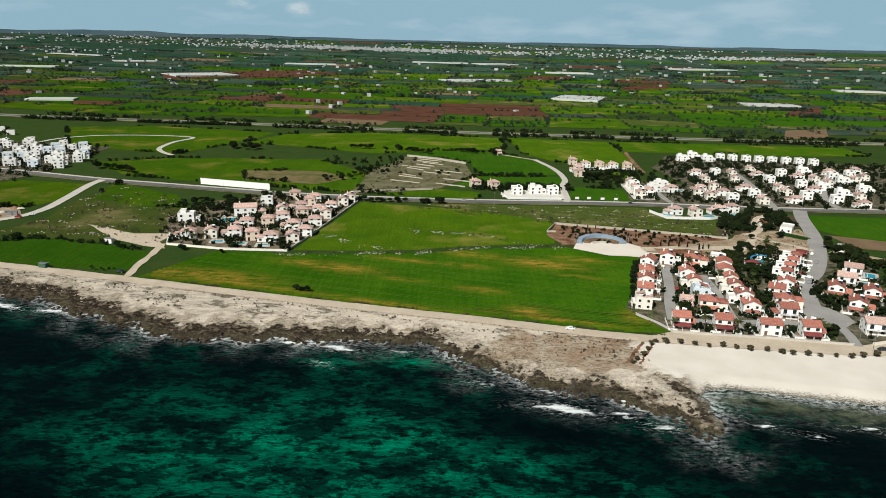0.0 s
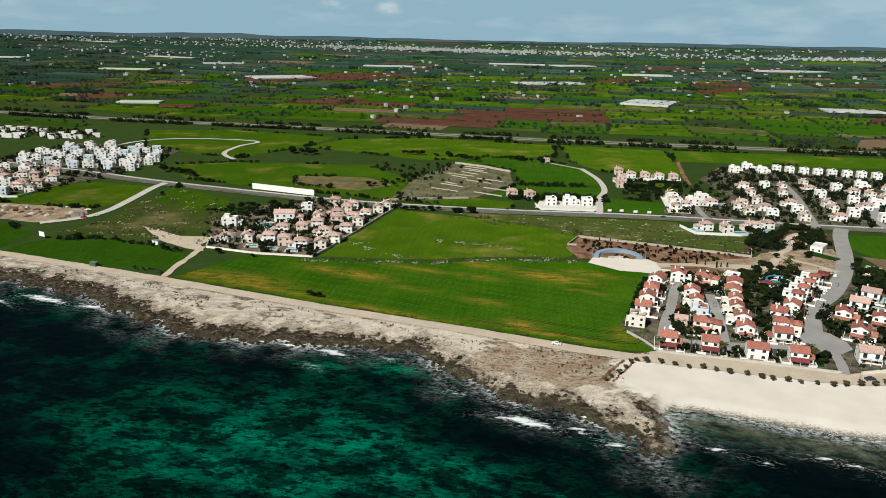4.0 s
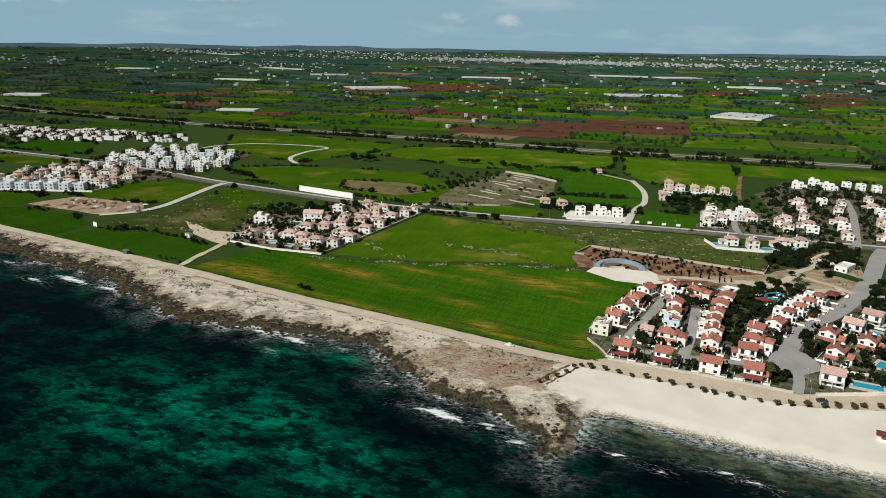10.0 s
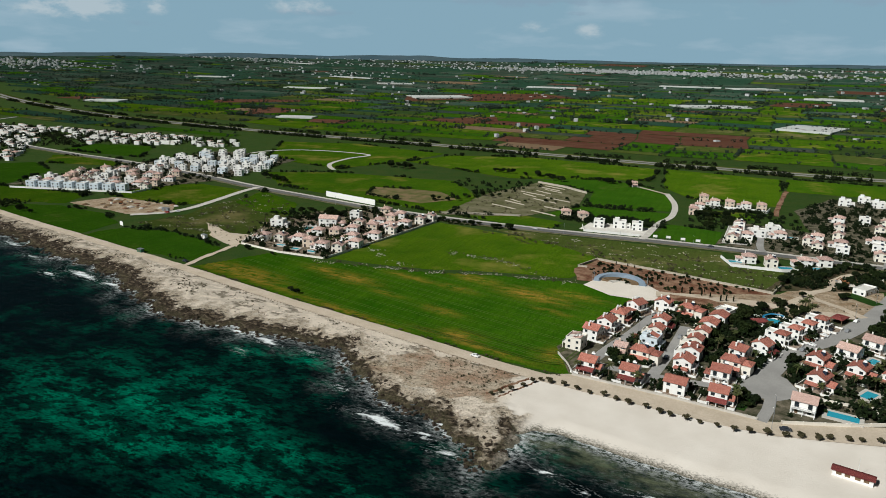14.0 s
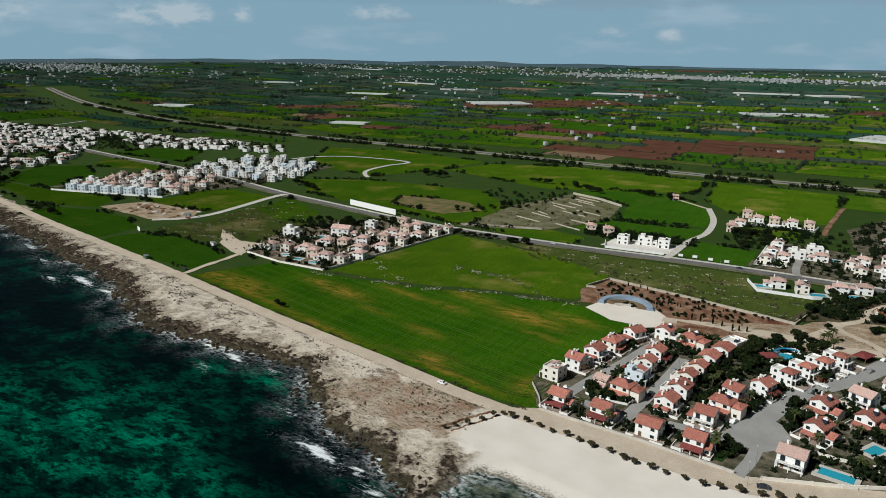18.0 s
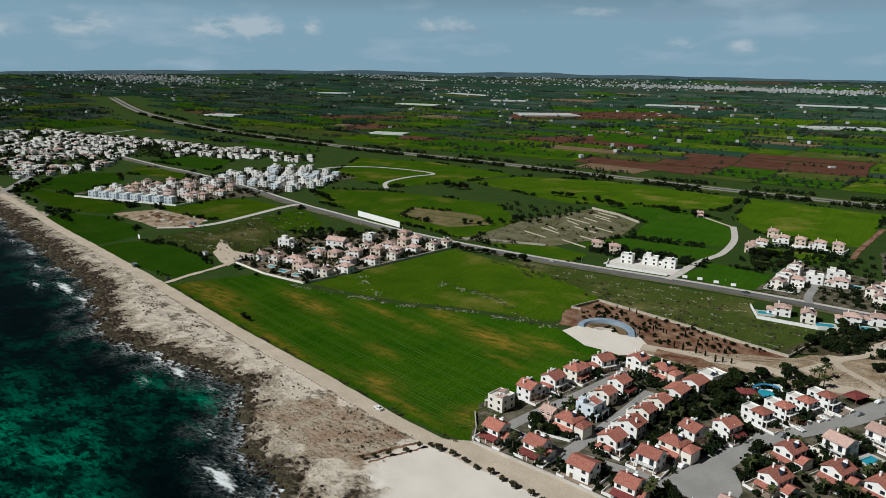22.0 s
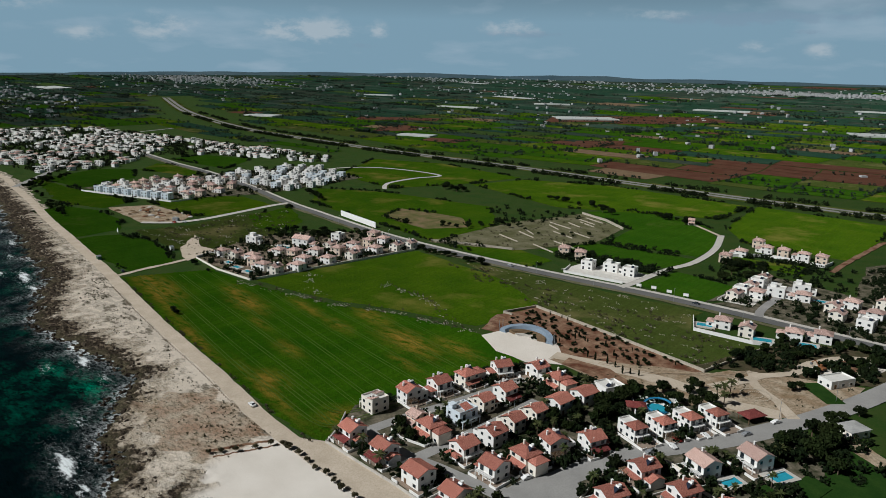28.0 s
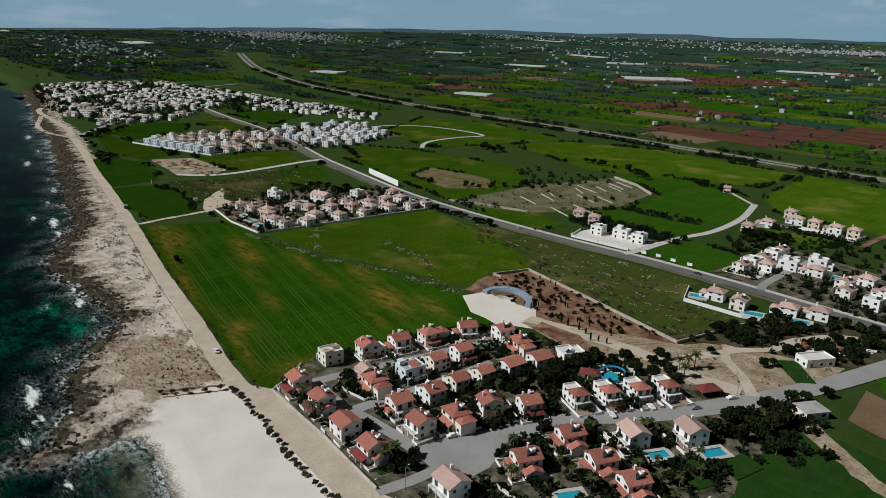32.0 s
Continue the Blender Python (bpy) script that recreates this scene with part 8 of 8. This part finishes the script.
DIGGER = simple("faded_orange_paint", (0.20, 0.085, 0.035), 0.6)
excavator(187.8, 403.5, 150)
excavator(-292, 386, 40)


# ---- stones ----
def stones(name, spots, mat, label, seed=2):
    rnd = random.Random(seed)
    V, F = [], []
    for x, y, r, z in spots:
        b = len(V)
        e = Euler((rnd.uniform(-0.4, 0.4), rnd.uniform(-0.4, 0.4), rnd.uniform(0, 6))).to_matrix()
        for k in ((-1, -0.8, -0.5), (0.9, -1, -0.5), (1, 0.8, -0.5), (-0.8, 1, -0.5), (-0.6, -0.5, 0.45), (0.6, -0.6, 0.6), (0.5, 0.6, 0.5), (-0.6, 0.5, 0.7)):
            V.append(tuple(Vector((x, y, z)) + e @ Vector([c * r * rnd.uniform(0.7, 1.2) for c in k])))
        F += [(b + 4, b + 5, b + 6, b + 7), (b, b + 1, b + 5, b + 4), (b + 1, b + 2, b + 6, b + 5), (b + 2, b + 3, b + 7, b + 6), (b + 3, b, b + 4, b + 7)]
    tagged(new(name, mesh_of(name, V, F, mat)), label, "stones", kind="stuff")


RUBBLE = speckled("weathered_rubble", (0.33, 0.30, 0.235), (0.42, 0.38, 0.31), (0.16, 0.15, 0.11), 1.6, 0.3, bump_s=0.05)


def scatter_stones():
    rnd = random.Random(8)
    dark, pale, scrub, field_rows = [], [], [], []
    pts = [(rnd.uniform(-420, 112), rnd.uniform(200, 380)) for _ in range(22000)]
    for (x, y), s in zip(pts, shore_distance(*np.array(pts).T).tolist()):
        if -4 < s < 9 and x < 93:
            dark.append((x, y, rnd.uniform(0.25, 1.1), -0.75 + 0.09 * max(0, s)))
        elif 8 < s < 19 and x < 84 and rnd.random() < 0.6:
            pale.append((x, y, rnd.uniform(0.15, 0.6), 0.1))
    stones("shore_rocks", dark, DARKROCK, "jagged dark wet rocks along the waterline", 3)
    stones("pale_shore_rocks", pale, STONE, "pale limestone boulders above the waterline", 4)
    for line in (up([(-80, 322), (-50, 326), (-17, 329), (17, 341), (46, 345), (60, 347)]), up([(-22, 372), (14, 367), (43, 350)]), up([(-82, 378), (-46, 340), (-29, 334)])):
        for (ax, ay), (bx, by) in zip(line, line[1:]):
            for _ in range(int(math.dist((ax, ay), (bx, by)) * 4.5)):
                u = rnd.random()
                x, y = ax + (bx - ax) * u + rnd.gauss(0, 2.4), ay + (by - ay) * u + rnd.gauss(0, 2.0)
                if noise.noise((x / 9, y / 9, 5)) > 0.02:
                    field_rows.append((x, y, rnd.uniform(0.08, 0.36), 0.22))
    poly = up([(-20, 437), (20, 424), (63, 397), (154, 375), (163, 412), (158, 415), (132, 414), (126, 432), (127, 444), (60, 442), (0, 441)])
    for _ in range(15000):
        x, y = rnd.uniform(-24, 196), rnd.uniform(448, 533)
        if inside(x, y, poly) and noise.noise((x / 11, y / 5, 0)) + 0.6 * noise.noise((x / 3, y / 3, 2)) > 0.42:
            field_rows.append((x, y, rnd.uniform(0.10, 0.34), 0.25))
    poly = up([(-144, 334), (-146, 380), (-176, 440), (-225, 470), (-231, 425), (-226, 380), (-236, 345)])
    for _ in range(5000):
        x, y = rnd.uniform(-285, -170), rnd.uniform(400, 565)
        if inside(x, y, poly) and noise.noise((x / 14, y / 9, 0)) + 0.5 * noise.noise((x / 3, y / 3, 2)) > 0.36:
            field_rows.append((x, y, rnd.uniform(0.12, 0.5), 0.25))
    stones("field_stones", field_rows, RUBBLE, "pale limestone rubble along field edges", 5)


scatter_stones()


def track_fence():
    """Low post-and-rope fence on the seaward edge of the track."""
    root = tagged(new("rope_fence"), "low dark post-and-rail fence beside the coast track", "fence")
    xs = np.arange(U * -120, U * 66, 2.4)
    pts = [(x, float(np.interp(x, _TX, _TY)) - 5.2) for x in xs]
    post = mesh_of("post", *cube_data(-0.07, 0.07, -0.07, 0.07, -0.5, 0.55), WOOD)
    for x, y in pts:
        p = new("post", post)
        p.parent = root
        p.location = (x, y, 0.2)
    for (ax, ay), (bx, by) in zip(pts[::4], pts[4::4]):
        L = math.dist((ax, ay), (bx, by))
        r = part("rail", boxes((0, L, -0.025, 0.025, 0.42, 0.47)), WOOD, root)
        r.matrix_basis = pose(ax, ay, 0.2, 0, 0, math.degrees(math.atan2(by - ay, bx - ax)))


def cube_data(x0, x1, y0, y1, z0, z1):
    return ([(x, y, z) for z in (z0, z1) for x, y in ((x0, y0), (x1, y0), (x1, y1), (x0, y1))],
            [(3, 2, 1, 0), (4, 5, 6, 7), (0, 1, 5, 4), (1, 2, 6, 5), (2, 3, 7, 6), (3, 0, 4, 7)])


track_fence()


def earth_banks():
    """Two low banks of brown earth that end the scrub patch above the sand."""
    for (ax, ay), (bx, by), h in (((70, 229), (60, 211), 0.42), ((73.5, 228), (64.5, 211), 0.16)):
        rnd = random.Random(int(h * 10))
        V, F = [], []
        n = 26
        for i in range(n + 1):
            u = i / n
            x, y = U * (ax + (bx - ax) * u) + rnd.uniform(-0.4, 0.4), U * (ay + (by - ay) * u) + rnd.uniform(-0.4, 0.4)
            for k, z in ((-1.6, -0.2), (-0.6, h * rnd.uniform(0.7, 1.1)), (0.5, h * rnd.uniform(0.7, 1.1)), (1.7, -0.2)):
                V.append((x + k * 0.55 * rnd.uniform(0.6, 1.3), y - k * 0.33, z))
        for i in range(n):
            for k in range(3):
                a = 4 * i + k
                F.append((a, a + 1, a + 5, a + 4))
        tagged(new("earth_bank", mesh_of("earth_bank", V, F, REDGARDEN)), "low bank of reddish brown earth beside the sand", "bank")


earth_banks()


def stone_ring():
    """Ring of pale stones laid round a bare circle on the waste ground."""
    rnd = random.Random(4)
    spots = [(U * 174.5 + r * math.cos(a), U * 362.5 + r * math.sin(a), rnd.uniform(0.12, 0.22), 0.95) for r, n in ((6.2, 60), (3.0, 22)) for a in [6.283 * i / n + rnd.uniform(-0.03, 0.03) for i in range(n)]]
    stones("stone_ring", [(x, y, r, 0.75) for x, y, r, _ in spots], STONE, "ring of pale stones laid on bare ground", 6)


def spoil_heaps():
    """Heaps of dug earth on the building plot."""
    rnd = random.Random(12)
    mats = [REDGARDEN, BROWN, CONCRETE]
    for i in range(26):
        x, y = U * rnd.uniform(-312, -248), U * rnd.uniform(370, 402)
        r, h = rnd.uniform(1.5, 4.0), rnd.uniform(0.4, 1.2)
        V, F = [(0, 0, h)], []
        for k, (q, z) in enumerate(((0.35, 0.8), (0.7, 0.4), (1.05, -0.25))):
            for j in range(10):
                a = 6.283 * j / 10
                V.append((r * q * math.cos(a) * rnd.uniform(0.8, 1.2), 0.8 * r * q * math.sin(a) * rnd.uniform(0.8, 1.2), h * z * rnd.uniform(0.85, 1.15)))
        for j in range(10):
            F.append((0, 1 + j, 1 + (j + 1) % 10))
            for k in range(2):
                a, b = 1 + 10 * k + j, 1 + 10 * k + (j + 1) % 10
                F.append((a, a + 10, b + 10, b))
        ob = new("earth_heap", mesh_of("earth_heap", V, F, mats[i % 3]))
        ob.matrix_world = pose(x, y, 0.7, 0, 0, rnd.uniform(0, 180))
        tagged(ob, ("heap of dug reddish earth", "heap of dug brown earth", "heap of grey rubble")[i % 3] + " on a building plot", "heap", "earth heaps")


stone_ring()
spoil_heaps()


def site_box(name, x, y, rz, w, d, h, mat, label):
    """A small cabin with a flat overhanging lid and a door."""
    root = tagged(new(name), label, "cabin")
    root.matrix_basis = pose(U * x, U * y, 0.25, 0, 0, rz)
    part("wall", boxes((-w / 2, w / 2, -d / 2, d / 2, -0.3, h), bev=0.03), mat, root)
    part("roof", boxes((-w / 2 - 0.15, w / 2 + 0.15, -d / 2 - 0.15, d / 2 + 0.15, h, h + 0.12)), METAL, root)
    part("door", boxes((-0.45, 0.45, -d / 2 - 0.04, -d / 2 + 0.02, 0, 2.0)), WOOD, root)


site_box("cabin", -178, 293, -12, 4.5, 2.4, 2.3, simple("green_paint", (0.03, 0.11, 0.07), 0.6), "small green cabin beside the coast track")
site_box("cabin", -168, 334, -20, 5.5, 2.6, 2.5, WHITE, "white cabin at the edge of a bare lot")
site_box("cabin", -246, 383, 15, 6.0, 2.5, 2.5, simple("site_grey_paint", (0.20, 0.22, 0.24), 0.6), "grey site cabin on a building plot")
car(-142, 289, -15, CARDARK, "dark car standing on a farm track")


def tufts():
    """Low scrub on the shore and along the field's edge."""
    rnd = random.Random(19)
    spots = []
    pts = [(rnd.uniform(-400, 82), rnd.uniform(250, 400)) for _ in range(9000)]
    for (x, y), s in zip(pts, shore_distance(*np.array(pts).T).tolist()):
        ty = float(np.interp(x, _TX, _TY))
        if 17 < s and y < ty - 5.5 and noise.noise((x / 20 + y / 60, y / 9 + x / 30, 4)) > 0.16:
            spots.append((x, y, rnd.uniform(0.2, 0.6)))
        elif inside(x, y, BROWNPATCH) and rnd.random() < 0.35:
            spots.append((x, y, rnd.uniform(0.2, 0.55)))
    for _ in range(330):
        x = rnd.uniform(-160, 96)
        if noise.noise((x / 11, 3, 1)) < 0.0:
            continue
        spots.append((x, float(np.interp(x, _TX, _TY)) + rnd.uniform(4.2, 6.0), rnd.uniform(0.25, 0.7)))
    for line in (up([(-80, 322), (-50, 326), (-17, 329), (17, 341), (46, 345), (60, 347)]), up([(-22, 372), (14, 367), (43, 350)])):
        for (ax, ay), (bx, by) in zip(line, line[1:]):
            for _ in range(int(math.dist((ax, ay), (bx, by)) * 0.45)):
                u = rnd.random()
                spots.append((ax + (bx - ax) * u + rnd.gauss(0, 2.5), ay + (by - ay) * u + rnd.gauss(0, 2.5), rnd.uniform(0.3, 0.8)))
    for poly, n, big in ((up([(66, 394), (155, 372), (164, 412), (128, 428), (90, 424), (62, 424), (20, 425), (0, 440), (-20, 425), (30, 405)]), 1500, 1.1), (up([(-144, 334), (-146, 380), (-176, 440), (-225, 470), (-231, 425), (-226, 380), (-236, 345)]), 1300, 0.9),
                         (up([(100, 342), (110, 352), (150, 368), (166, 384), (205, 398), (200, 376), (188, 352), (165, 336), (130, 334)]), 420, 0.7), (up([(-66, 462), (-10, 484), (18, 536), (14, 595), (-38, 628), (-62, 552)]), 900, 1.0)):
        xs, ys = [q[0] for q in poly], [q[1] for q in poly]
        for _ in range(n):
            x, y = rnd.uniform(min(xs), max(xs)), rnd.uniform(min(ys), max(ys))
            if inside(x, y, poly) and noise.noise((x / 13, y / 13, 6)) > 0.02 and not near_road(x, y, 3.5):
                spots.append((x, y, rnd.uniform(0.25, big)))
    tree_line("scrub_tufts", spots, "low dark scrub tufts on sand and field edges", seed=8, mat=SHRUB)


tufts()
